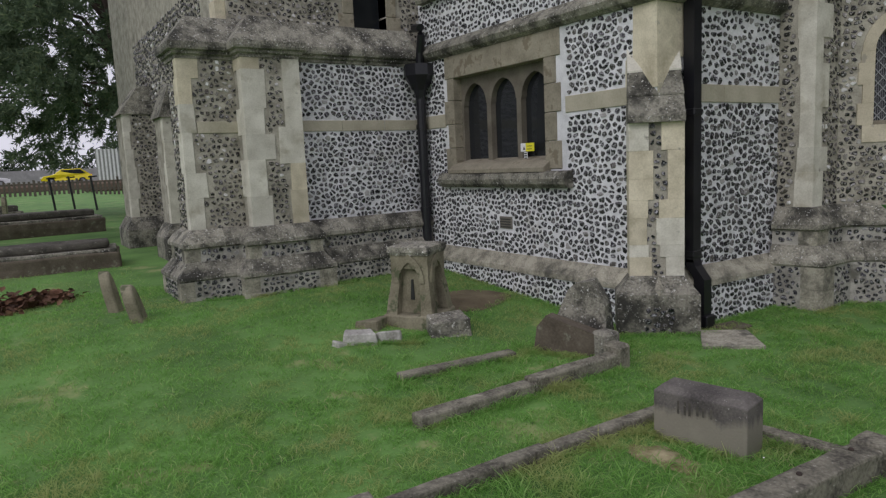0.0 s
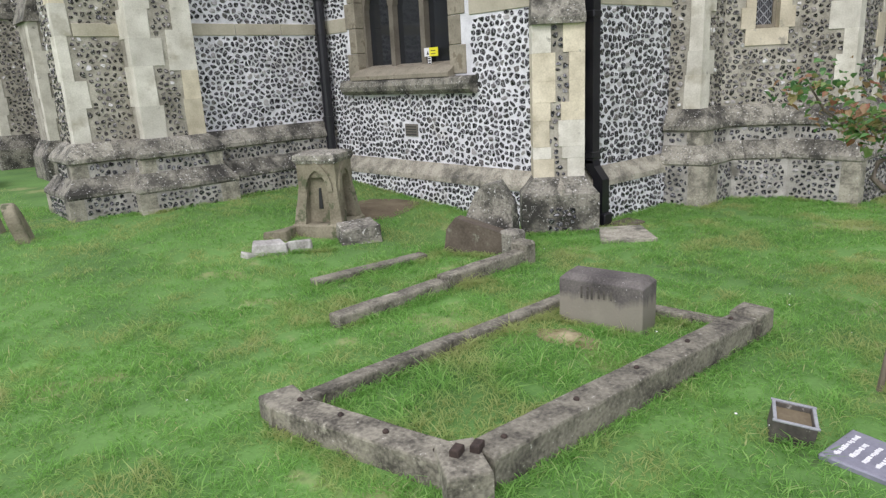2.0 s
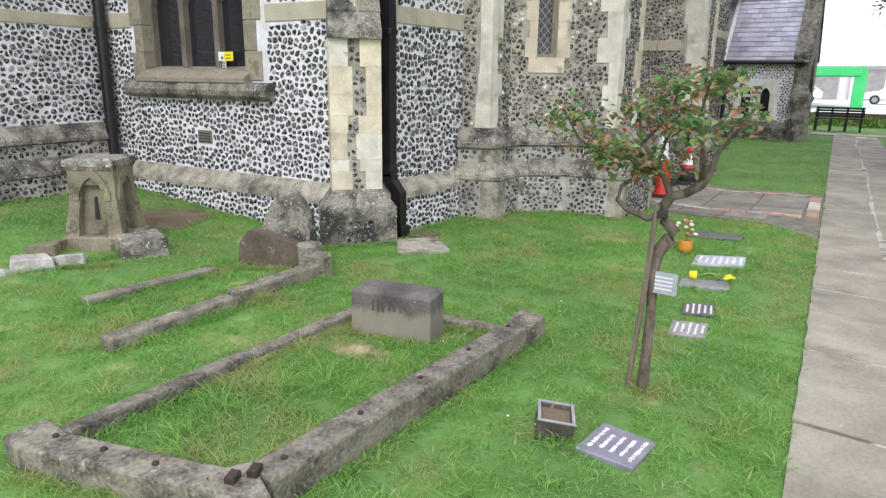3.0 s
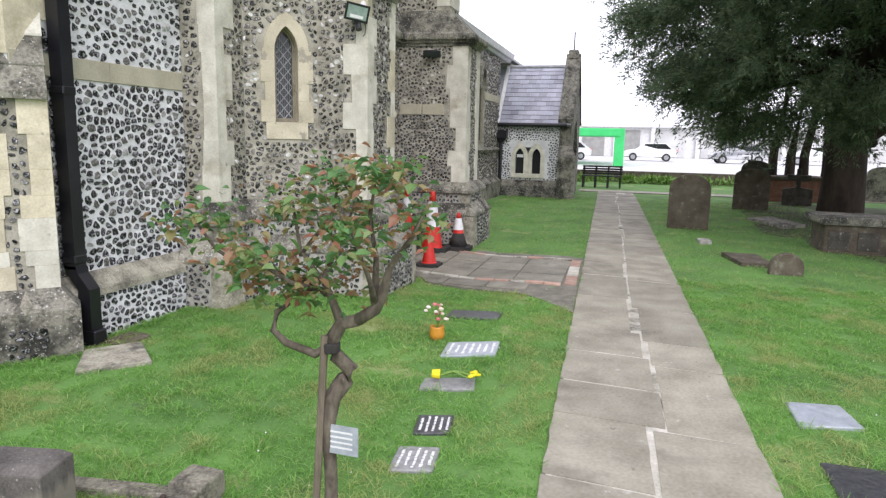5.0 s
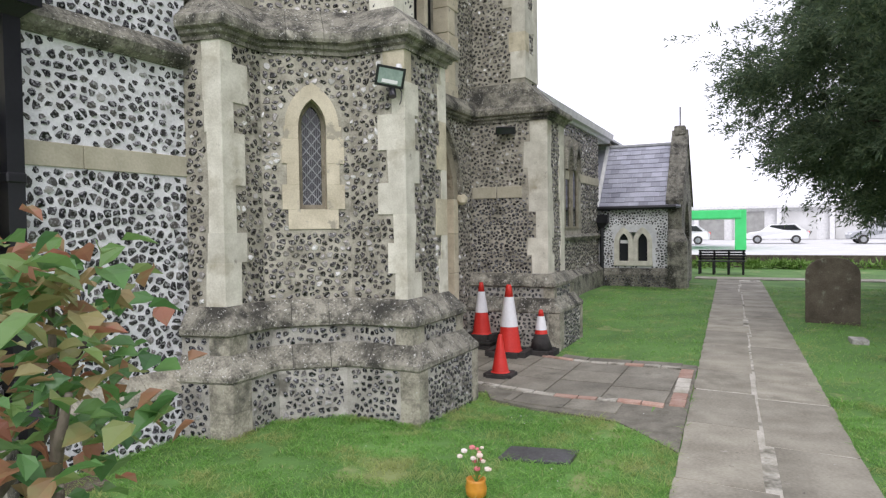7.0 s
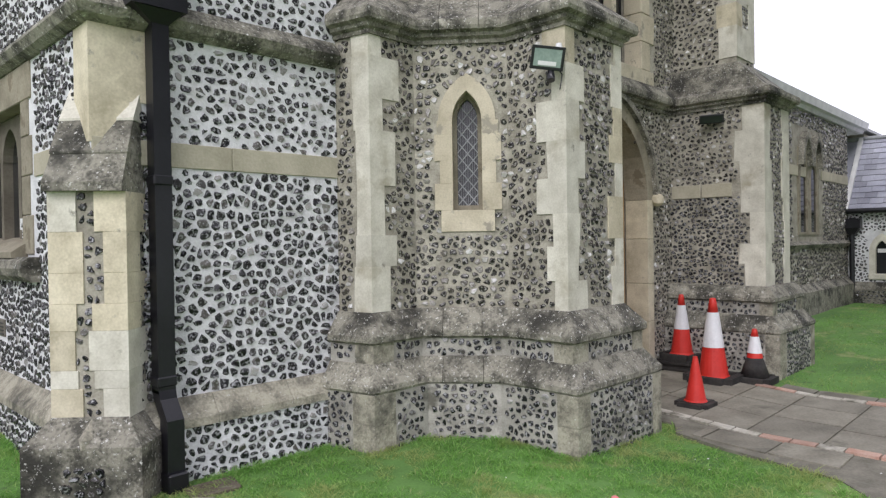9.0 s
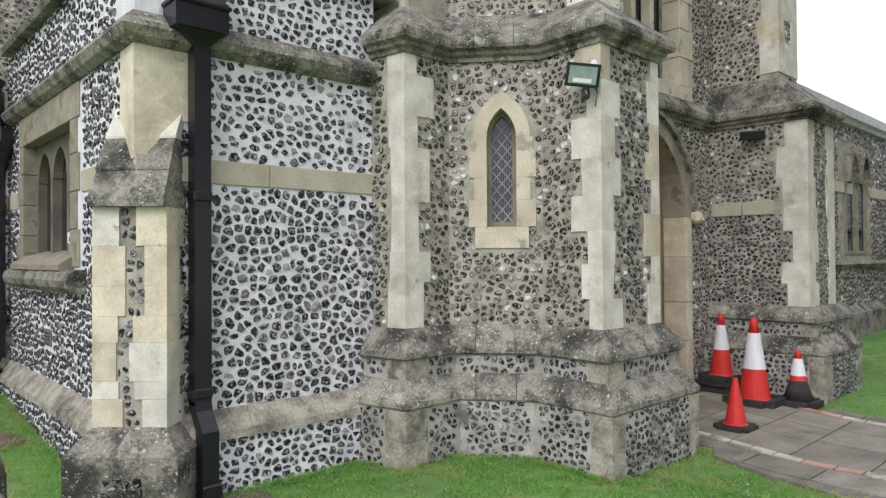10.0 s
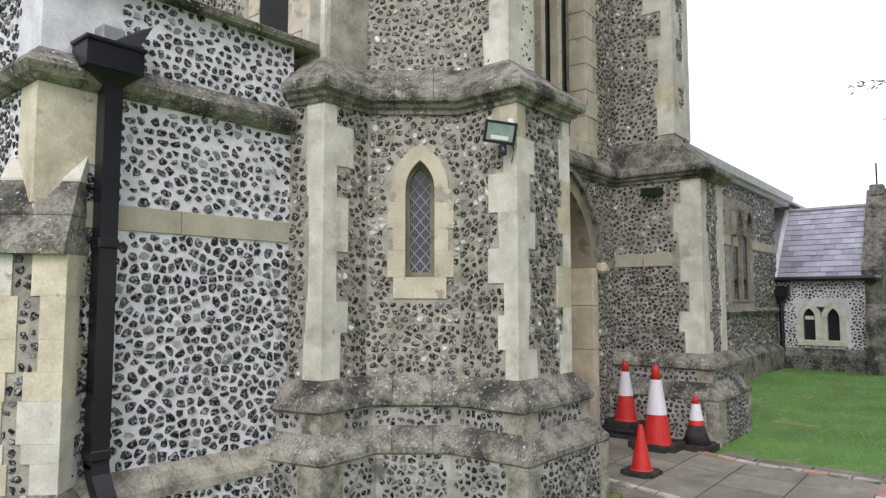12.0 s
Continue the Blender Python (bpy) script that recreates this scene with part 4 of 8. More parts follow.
bm = bmesh.new()
prism(bm, prof, Across(F_win), WU0 - 0.24, WU1 + 0.36)
part("window_sill", bm, M["weathered"], win, "rounded weathered stone sill")
F_tr = Face(pB, pC, -0.10)
step = (WU1 - WU0) / 3
for i in range(3):
    c = WU0 + step * (i + 0.5)
    half = [(-step / 2 + 0.035, 1.5), (-step / 2 + 0.035, 2.12)] + arch(step / 2 - 0.045, 2.12, 2.36, 6)
    part("tracery", wall_opening(F_tr, c - step / 2 + 0.001, c + step / 2 - 0.001, 1.47, WZ1, c, [(u, max(v, 1.47)) for u, v in half], 0.08, to_ground=True), M["tracery"], win)
    part("pane", block_bm(Face(pB, pC, -0.17), c - step / 2 + 0.002, c + step / 2 - 0.002, 1.47, WZ1, -0.01, 0, 0), M["glass"], win)
sign = thing("warning_sign", *F_win.at(1.80, 1.60, -0.05), "small yellow and white warning sticker on the window", "sign")
F_sg = Face(pB, pC, -0.085)
part("white_panel", block_bm(F_sg, 1.70, 1.777, 1.565, 1.65, -0.012, -0.006, 0), M["white"], sign)
part("yellow_panel", block_bm(F_sg, 1.777, 1.905, 1.565, 1.65, -0.012, -0.006, 0), M["yellow"], sign)
for k in range(2):
    part("text_bar", block_bm(F_sg, 1.80, 1.87, 1.585 + k * 0.03, 1.592 + k * 0.03, -0.006, -0.004, 0), M["black"], sign)
bm = bmesh.new()
prism(bm, [(1.735, 1.582), (1.772, 1.582), (1.7535, 1.618)], F_sg, -0.006, -0.004)
part("triangle_mark", bm, M["black"], sign)
part("lower_label", block_bm(F_sg, 1.75, 1.80, 1.48, 1.56, -0.012, -0.006, 0), M["white"], sign)
for k in range(3):
    part("text_bar", block_bm(F_sg, 1.756, 1.794, 1.49 + k * 0.024, 1.503 + k * 0.024, -0.006, -0.004, 0), M["black"], sign)
vent = thing("air_vent", *F_win.at(1.54, 0.8, 0), "small square air vent set in the flint wall", "vent")
part("vent_plate", block_bm(F_win, 1.44, 1.64, 0.76, 0.89, -0.03, 0.014, 0.004), M["terracotta"], vent)
# the dark of the openings is painted as black bars on the plate
for k in range(4):
    part("slot", block_bm(F_win, 1.455, 1.625, 0.775 + k * 0.027, 0.785 + k * 0.027, 0, 0.018, 0), M["black"], vent)


# diagonal buttress
def rough_up(bm, amount, scale=4.0, cuts=2):
    bmesh.ops.subdivide_edges(bm, edges=bm.edges[:], cuts=cuts, use_grid_fill=True)
    for v in bm.verts:
        p = v.co * scale
        v.co += Vector((noise.noise(p), noise.noise(p + Vector((9, 0, 0))), noise.noise(p + Vector((0, 9, 0))))) * amount


def buttress():
    n = Vector((-1, -1, 0)).normalized()
    u = Vector((1, -1, 0)).normalized()
    c = Vector((*pC, 0)) + n * 0.03 - u * 0.012
    w = 0.208
    F = Face((c - u * w)[:2], (c + u * w)[:2])
    b = new("wall_buttress_diagonal")
    tagged(b, "diagonal buttress of cream stone blocks and flint patches", "buttress", kind="structure")
    part("core", block_bm(F, 0, 2 * w, -0.1, 1.76, -0.45, 0, 0), M["mortar_grey"], b)
    z, k = 0.47, 0
    r = random.Random(12)
    holes = []
    while z < 1.74:
        h = min(r.uniform(0.1, 0.24), 1.74 - z)
        if 1.74 - z - h < 0.1:
            h = 1.74 - z
        la = r.uniform(0.11, 0.2)
        lb = max(2 * w - la - r.uniform(0.075, 0.13), 0.1)
        m1, m2 = r.choice((M["ashlar"], M["ashlar"], M["dressing"], M["ashlar_white"])), r.choice((M["ashlar"], M["ashlar_white"], M["ashlar_white"]))
        part("ashlar_block", block_bm(F, -0.01, la, z, z + h - 0.0008, -0.36, 0.01, 0.0015), m1, b)
        part("ashlar_block", block_bm(F, 2 * w - lb, 2 * w + 0.01, z, z + h - 0.0008, -0.16 if k % 2 else -0.3, 0.01, 0.0015), m2, b)
        holes += [(-1, la, z, z + h), (2 * w - lb, 3, z, z + h)]
        z += h
        k += 1
    flints(b, F, 0, 2 * w, 0.47, 1.74, M["flint"], 0.055, 0.016, holes, d=0.002)
    Fs = Face(F.at(2 * w, 0)[:2], (F.at(2 * w, 0) - F.n * 0.4)[:2])
    flints(b, Fs, 0.13, 0.24, 0.47, 1.85, M["flint"], 0.05, 0.016)
    # two sloping courses and a pale slope that die back into the corner of the walls
    e = 0.012
    def course(bm, z0, za, zb, da, db, e0, e1):
        low = [F.at(-e0, z0, da), F.at(2 * w + e0, z0, da), F.at(2 * w + e0, z0, -0.45), F.at(-e0, z0, -0.45)]
        mid = [F.at(-e0, za, da), F.at(2 * w + e0, za, da), F.at(2 * w + e0, za, -0.45), F.at(-e0, za, -0.45)]
        top = [F.at(-e1, zb, db), F.at(2 * w + e1, zb, db), F.at(2 * w + e1, zb, -0.45), F.at(-e1, zb, -0.45)]
        hexa(bm, low + mid)
        hexa(bm, mid + top)
    bm = bmesh.new()
    course(bm, 1.735, 1.785, 1.955, 0.055, -0.03, e, 0.004)
    rough_up(bm, 0.006, 9, 1)
    part("lower_cap", bm, M["weathered"], b, "lichen-spotted sloping stone")
    bm = bmesh.new()
    course(bm, 1.95, 1.965, 2.16, -0.022, -0.125, 0.008, 0.0)
    rough_up(bm, 0.005, 9, 1)
    part("upper_cap", bm, M["weathered"], b, "upper sloping stone with lichen")
    bm = bmesh.new()
    course(bm, 2.15, 2.165, 2.36, -0.12, -0.24, 0.004, 0.0)
    part("slope_stone", bm, M["ashlar_white"], b, "pale sloping stone running into the wall")
    # base
    bm = bmesh.new()
    o = 0.12
    hexa(bm, [F.at(-o, -0.2, o), F.at(2 * w + o, -0.2, o), F.at(2 * w + o, -0.2, -0.4), F.at(-o, -0.2, -0.4), F.at(-o, 0.34, o), F.at(2 * w + o, 0.34, o), F.at(2 * w + o, 0.34, -0.4), F.at(-o, 0.34, -0.4)])
    hexa(bm, [F.at(-o, 0.34, o), F.at(2 * w + o, 0.34, o), F.at(2 * w + o, 0.34, -0.4), F.at(-o, 0.34, -0.4), F.at(-0.005, 0.48, 0.012), F.at(2 * w + 0.005, 0.48, 0.012), F.at(2 * w + 0.005, 0.48, -0.4), F.at(-0.005, 0.48, -0.4)])
    base = part("base", bm, M["weathered"], b, "grey lichened base stone")
    flints(b, Face(F.at(0, 0, o)[:2], F.at(2 * w, 0, o)[:2]), 0.1, 2 * w - 0.08, 0.02, 0.23, M["flint"], 0.055, 0.01, d=0.002)


buttress()


# rainwater pipes
def square_tube(points, a, bm=None):
    """A square pipe through points, kept square to the walls."""
    bm = bm or bmesh.new()
    rings = []
    for p in points:
        x, y, z = p
        rings.append([bm.verts.new((x + sx * a, y + sy * a, z)) for sx, sy in ((-1, -1), (1, -1), (1, 1), (-1, 1))])
    for p, q in zip(rings, rings[1:]):
        for k in range(4):
            bm.faces.new([p[k], p[(k + 1) % 4], q[(k + 1) % 4], q[k]])
    bm.faces.new(rings[0])
    bm.faces.new(rings[-1])
    bmesh.ops.recalc_face_normals(bm, faces=bm.faces[:])
    return bm


def hopper_bm(x0, x1, y0, y1, z0, zc, z1, px, py, a):
    bm = bmesh.new()
    hexa(bm, [(px - a, py - a, z0), (px + a, py - a, z0), (px + a, py + a, z0), (px - a, py + a, z0), (x0 + 0.02, y0 + 0.02, zc), (x1 - 0.02, y0 + 0.02, zc), (x1 - 0.02, y1, zc), (x0 + 0.02, y1, zc)])
    hexa(bm, [(x0, y0, zc), (x1, y0, zc), (x1, y1, zc), (x0, y1, zc), (x0, y0, z1), (x1, y0, z1), (x1, y1, z1), (x0, y1, z1)])
    return bm


PX, PY = 4.92, 4.085
pipe = thing("drainpipe", PX, 3.98, 0, "black iron square drainpipe with a wide hopper on the flint wall", "drainpipe")
part("shaft", square_tube([(PX, PY, 2.78), (PX, PY, 0.56)], 0.05), M["iron"], pipe)
part("offset_bend", square_tube([(PX, PY, 0.58), (PX, PY - 0.015, 0.53), (PX, PY - 0.105, 0.42), (PX, PY - 0.105, 0.02)], 0.05), M["iron"], pipe)
part("shoe", box_bm(PX - 0.06, PX + 0.06, PY - 0.19, PY - 0.05, 0.0, 0.12, 0.01), M["iron"], pipe)
for z in (0.6, 1.78):
    part("collar", box_bm(PX - 0.058, PX + 0.058, PY - 0.06, PY + 0.06, z, z + 0.06, 0.008), M["iron"], pipe)
part("hopper", hopper_bm(PX - 0.19, PX + 0.13, PY - 0.13, PY + 0.07, 2.72, 2.79, 2.95, PX, PY, 0.05), M["iron"], pipe, "wide black box hopper")
part("hopper_rim", box_bm(PX - 0.205, PX + 0.145, PY - 0.145, PY + 0.07, 2.93, 2.955, 0.006), M["iron"], pipe)
bm = bmesh.new()
hexa(bm, [(PX - 0.05, PY - 0.13, 2.95), (PX + 0.09, PY - 0.15, 2.95), (PX + 0.09, PY + 0.07, 2.95), (PX - 0.05, PY + 0.07, 2.95), (PX + 0.09, PY - 0.13, 3.06), (PX + 0.17, PY - 0.14, 3.10), (PX + 0.17, PY + 0.05, 3.10), (PX + 0.09, PY + 0.05, 3.06)])
part("flap", bm, M["iron"], pipe)
part("outlet", box_bm(PX - 0.07, PX + 0.06, PY - 0.03, PY + 0.11, 2.98, 3.08, 0.01), M["lead"], pipe, "grey lead outlet")

pipe = thing("drainpipe", 4.44, 7.54, 0.2, "black iron drainpipe with hopper in the corner of the walls", "drainpipe")
part("shaft", tube([(4.43, 7.53, 2.4), (4.43, 7.53, 0.55), (4.40, 7.44, 0.42), (4.40, 7.44, 0.18)], 0.058, 12), M["iron"], pipe, smooth=False)
for z in (0.9, 1.35, 1.9):
    part("collar", tube([(4.43, 7.53, z), (4.43, 7.53, z + 0.06)], 0.07, 12), M["iron"], pipe)
part("hopper", lathe(4.42, 7.52, [(0.06, 2.27), (0.08, 2.36), (0.17, 2.5), (0.19, 2.53), (0.19, 2.66), (0.16, 2.66)], 8), M["iron"], pipe)
part("swan_neck", tube([(4.43, 7.6, 3.1), (4.42, 7.45, 3.08), (4.41, 7.42, 2.98), (4.42, 7.48, 2.8), (4.42, 7.5, 2.66)], 0.05, 10), M["iron"], pipe)

# lancet window in the turret
lan = new("window_2")
tagged(lan, "narrow pointed window with golden stone surround and diamond leads", "window", kind="structure")
for s in (-1, 1):
    z, k = 1.66, 0
    for h in (0.2, 0.17, 0.2, 0.1):
        w = (0.245, 0.205, 0.245, 0.225)[k] + (0.0 if s < 0 else 0.01)
        u0, u1 = sorted((LC + s * LW, LC + s * w))
        part("jamb_stone", block_bm(F_di, u0, u1, z, z + h - 0.0005, -0.14, 0.014, 0.001), M["dressing"], lan)
        z += h
        k += 1
    inner, outer = arch(LW, 2.33, 2.55, 6), arch(0.215, 2.33, 2.68, 6)
    for a, b in ((0, 3), (3, 6)):
        ring = inner[a:b + 1] + outer[a:b + 1][::-1]
        bm = bmesh.new()
        prism(bm, [(LC - s * u, v) for u, v in ring], F_di, -0.14, 0.013)
        part("arch_stone", bm, M["dressing"], lan)
part("sill_stone", block_bm(F_di, LC - 0.2, LC + 0.2, 1.5, 1.6595, -0.14, 0.013, 0.001), M["dressing"], lan)
part("pane", block_bm(F_di, LC - LW - 0.02, LC + LW + 0.02, 1.6, 2.6, -0.15, -0.14, 0), M["glass"], lan)
part("inner_frame", wall_opening(Face(T1[2], T2[0], -0.1), LC - LW - 0.01, LC + LW + 0.01, 1.6, 2.6, LC, [(-0.078, 1.7)] + arch(0.078, 2.36, 2.51), 0.03, sill=1.7), M["window_stone"], lan)
bm = bmesh.new()
Fl = Face(T1[2], T2[0], -0.125)
for sgn in (1, -1):
    for k in range(0, 8):
        for a in ((-0.08, 1.6 + k * 0.1), ):
            v0, v1 = (a[1], a[1] + 0.16 * 1.2) if sgn > 0 else (a[1] + 0.16 * 1.2, a[1])
            hexa(bm, [Fl.at(LC - 0.08, v0 - 0.006, 0.003), Fl.at(LC + 0.08, v1 - 0.006, 0.003), Fl.at(LC + 0.08, v1 - 0.006, -0.003), Fl.at(LC - 0.08, v0 - 0.006, -0.003),
                      Fl.at(LC - 0.08, v0 + 0.006, 0.003), Fl.at(LC + 0.08, v1 + 0.006, 0.003), Fl.at(LC + 0.08, v1 + 0.006, -0.003), Fl.at(LC - 0.08, v0 + 0.006, -0.003)])
for k in range(9):
    uu = LC - 0.07 + k * 0.0175
    hexa(bm, [Fl.at(uu - 0.001, 1.66, 0.001), Fl.at(uu + 0.001, 1.66, 0.001), Fl.at(uu + 0.001, 1.66, -0.001), Fl.at(uu - 0.001, 1.66, -0.001),
              Fl.at(uu - 0.001, 2.55, 0.001), Fl.at(uu + 0.001, 2.55, 0.001), Fl.at(uu + 0.001, 2.55, -0.001), Fl.at(uu - 0.001, 2.55, -0.001)])
part("lead_lattice", bm, M["lead"], lan, "pale diamond lead lattice")

# tower window above the doorway and its stone
tw = new("window_3")
tagged(tw, "tall tower window with buff stone jambs", "window", kind="structure")
for s in (-1, 1):
    z, k = 3.3, 0
    while z < 5.2:
        w = 0.30 if k % 2 else 0.2
        u0, u1 = sorted((TWC + s * TWW, TWC + s * (TWW + w)))
        part("jamb_stone", block_bm(F_tu, u0, u1, z + 0.002, z + 0.31, -0.2, 0.014), M["dressing"], tw)
        z += 0.313
        k += 1
part("sill_stone", block_bm(F_tu, TWC - TWW - 0.28, TWC + TWW + 0.28, 3.12, 3.3, -0.2, 0.014), M["dressing"], tw)
part("pane", block_bm(F_tu, TWC - TWW, TWC + TWW, 3.2, 6.2, -0.25, -0.23, 0), M["glass"], tw)
for k in (-0.18, 0.18):
    part("mullion", block_bm(F_tu, TWC + k - 0.04, TWC + k + 0.04, 3.3, 6.0, -0.22, -0.1, 0.01), M["dressing"], tw)

# doorway
dr = new("door_1")
tagged(dr, "varnished oak church door in a pointed stone doorway", "door", kind="structure")
for k in range(10):
    u0 = DC - DW + k * 2 * DW / 10
    top = 1.86 + 0.9 * math.sqrt(max(0.02, 1 - ((u0 + DW / 10 - DC) / DW) ** 2))
    part("door_board", block_bm(F_dw, u0 + 0.002, u0 + 2 * DW / 10 - 0.002, 0.0, min(top, 2.76) + 0.05, -0.34, -0.27, 0.006), M["oak"], dr)
for s in (-1, 1):
    z = 0.0
    for h in (0.5, 0.42, 0.5, 0.44):
        u0, u1 = sorted((DC + s * DW, DC + s * (DW + 0.13)))
        part("jamb_stone", block_bm(F_dw, u0, u1, z + 0.002, z + h - 0.002, -0.26, 0.016), M["ashlar"], dr)
        z += h
    inner, outer, hood = arch(DW, 1.86, 2.76, 10), arch(DW + 0.13, 1.86, 2.92, 10), arch(DW + 0.19, 1.86, 2.99, 10)
    for a in range(0, 10, 2):
        bm = bmesh.new()
        prism(bm, [(DC - s * u, v) for u, v in inner[a:a + 3] + outer[a:a + 3][::-1]], F_dw, -0.26, 0.016)
        part("arch_stone", bm, M["window_stone"], dr)
    bm = bmesh.new()
    prism(bm, [(DC - s * u, v) for u, v in outer + hood[::-1]], F_dw, -0.05, 0.07)
    part("hood_mould", bm, M["weathered"], dr)
    c = F_dw.at(DC + s * (DW + 0.17), 1.86, 0.05)
    bm = bmesh.new()
    bmesh.ops.create_icosphere(bm, subdivisions=2, radius=0.075, matrix=Matrix.Translation(c))
    for v in bm.verts:
        v.co += Vector((noise.noise(v.co * 25), noise.noise(v.co * 25 + Vector((5, 0, 0))), 0)) * 0.012
    part("label_stop", bm, M["ashlar"], dr)

# floodlights
lamp = thing("floodlight", 7.14, 2.86, 2.65, "grey floodlight with glass front and sensor on the quoin", "floodlight")
ml = Matrix.Translation((7.02, 2.79, 2.66)) @ Euler((radians(14), radians(8), radians(-50))).to_matrix().to_4x4()


def local_box(m, x0, x1, y0, y1, z0, z1, bevel=0.0, taper=1.0):
    bm = bmesh.new()
    cx, cz = (x0 + x1) / 2, (z0 + z1) / 2
    q = lambda x, z: (cx + (x - cx) * taper, cz + (z - cz) * taper)
    pts = [(x0, y0, z0), (x1, y0, z0), (q(x1, z0)[0], y1, q(x1, z0)[1]), (q(x0, z0)[0], y1, q(x0, z0)[1]),
           (x0, y0, z1), (x1, y0, z1), (q(x1, z1)[0], y1, q(x1, z1)[1]), (q(x0, z1)[0], y1, q(x0, z1)[1])]
    hexa(bm, [m @ Vector(p) for p in pts])
    if bevel:
        bmesh.ops.bevel(bm, geom=bm.edges[:], offset=bevel, segments=2, profile=0.5, affect="EDGES")
    return bm


M["lamp_glass"] = material("greenish_lamp_glass", (0.2, 0.27, 0.24), (0.34, 0.42, 0.38), 6, 0.12, 60, 0)
part("housing", local_box(ml, -0.115, 0.115, -0.004, 0.09, -0.08, 0.08, 0.004, 0.7), M["iron"], lamp)
part("lens", local_box(ml, -0.093, 0.093, -0.006, 0.002, -0.058, 0.058), M["lamp_glass"], lamp)
part("reflector", local_box(ml, -0.062, 0.062, -0.01, -0.006, -0.05, -0.022), M["white"], lamp)
part("bracket", tube([(7.04, 2.81, 2.66), (7.10, 2.80, 2.62), (7.18, 2.80, 2.62)], 0.014, 6), M["iron"], lamp)
part("fixing", tube([(7.14, 2.78, 2.72), (7.14, 2.78, 2.78)], [0.035, 0.02], 10), M["white"], lamp)
part("sensor", tube([(7.07, 2.80, 2.59), (7.05, 2.79, 2.54), (7.04, 2.78, 2.51)], [0.02, 0.03, 0.028], 10), M["iron"], lamp)
part("cable", tube([(7.12, 2.80, 2.64), (7.13, 2.75, 2.56), (7.11, 2.75, 2.48), (7.16, 2.79, 2.47)], 0.005, 5), M["iron"], lamp)
lamp = thing("floodlight", 10.78, 3.18, 2.75, "small black floodlight on the dark buttress", "floodlight")
ml = Matrix.Translation((10.68, 3.18, 2.74)) @ Euler((radians(20), 0, radians(-70))).to_matrix().to_4x4()
part("housing", local_box(ml, -0.13, 0.13, 0, 0.08, -0.05, 0.05, 0.006, 0.8), M["iron"], lamp)
part("lens", local_box(ml, -0.11, 0.11, -0.006, 0.001, -0.035, 0.035), M["glass"], lamp)
part("bracket", tube([(10.71, 3.2, 2.75), (10.82, 3.25, 2.78)], 0.015, 6), M["iron"], lamp)

# nave window
nv = new("window_4")
tagged(nv, "two-light pointed nave window in grey stone", "window", kind="structure")
F_nt = Face((11.75, 3.9), (19.5, 3.9), 0.02)
for c in (NC - 0.31, NC + 0.31):
    part("light_frame", wall_opening(F_nt, c - 0.31, c + 0.31, 1.45, 3.02, c, [(-0.19, 1.5), (-0.19, 2.45)] + arch(0.19, 2.45, 2.88), 0.2, sill=1.5), M["window_stone"], nv)
    ring = arch(0.31, 2.7, 3.32, 6)
    for s in (-1, 1):
        bm = bmesh.new()
        prism(bm, [(c - s * u, v) for u, v in ring + [(p[0] * 0.72, 2.7 + (p[1] - 2.7) * 0.8) for p in ring[::-1]]], F_nt, -0.05, 0.09)
        part("arched_hood", bm, M["weathered"], nv)
    part("pane", block_bm(F_nt, c - 0.2, c + 0.2, 1.5, 2.95, -0.05, -0.03, 0), M["glass"], nv)

# porch roof, windows, coping and cross
rf = new("roof_porch")
tagged(rf, "steep porch roof of slates, wet sky sheen painted into their blue-grey", "roof", kind="structure")
RX = (PX0 + PX1) / 2


def roof_at(s, t, lift=0.0):
    """s: 0 at the eaves to 1 at the ridge, on the west slope; t: y."""
    x = PX0 - 0.12 + (RX - PX0 + 0.12) * s
    z = PE - 0.02 + (PR - PE + 0.02) * s
    n = Vector((-(PR - PE), 0, RX - PX0)).normalized()
    return Vector((x, t, z)) + n * lift


bm = bmesh.new()
hexa(bm, [roof_at(0, PY0, -0.06), roof_at(1, PY0, -0.06), roof_at(1, 4.6, -0.06), roof_at(0, 4.6, -0.06), roof_at(0, PY0), roof_at(1, PY0), roof_at(1, 4.6), roof_at(0, 4.6)])
mir = lambda v: Vector((2 * RX - v.x, v.y, v.z))
hexa(bm, [mir(roof_at(1, PY0, -0.06)), mir(roof_at(0, PY0, -0.06)), mir(roof_at(0, 4.6, -0.06)), mir(roof_at(1, 4.6, -0.06)), mir(roof_at(1, PY0)), mir(roof_at(0, PY0)), mir(roof_at(0, 4.6)), mir(roof_at(1, 4.6))])
part("roof_deck", bm, M["slate"], rf)
r = random.Random(31)
ROWS_S = 13
for i in range(ROWS_S):
    y = PY0 + 0.05 - (0.12 if i % 2 else 0)
    while y < 3.98:
        w = 0.235
        y0, y1 = max(y, PY0 + 0.04), min(y + w - 0.006, 3.98)
        if y1 - y0 > 0.03:
            s0, s1 = i / ROWS_S, min((i + 1.25) / ROWS_S, 1)
            l0, j = 0.022 + r.uniform(0, 0.006), r.uniform(-0.004, 0.004)
            bm = bmesh.new()
            hexa(bm, [roof_at(s0 + j, y0, 0.004), roof_at(s1, y0, 0.0), roof_at(s1, y1, 0.0), roof_at(s0 + j, y1, 0.004), roof_at(s0 + j, y0, l0), roof_at(s1, y0, 0.006), roof_at(s1, y1, 0.006), roof_at(s0 + j, y1, l0)])
            part("slate", bm, M["slate"], rf)
        y += w
part("ridge", tube([(RX, PY0, PR + 0.0), (RX, 4.6, PR + 0.0)], 0.06, 8), M["lead"], rf)
bm = bmesh.new()
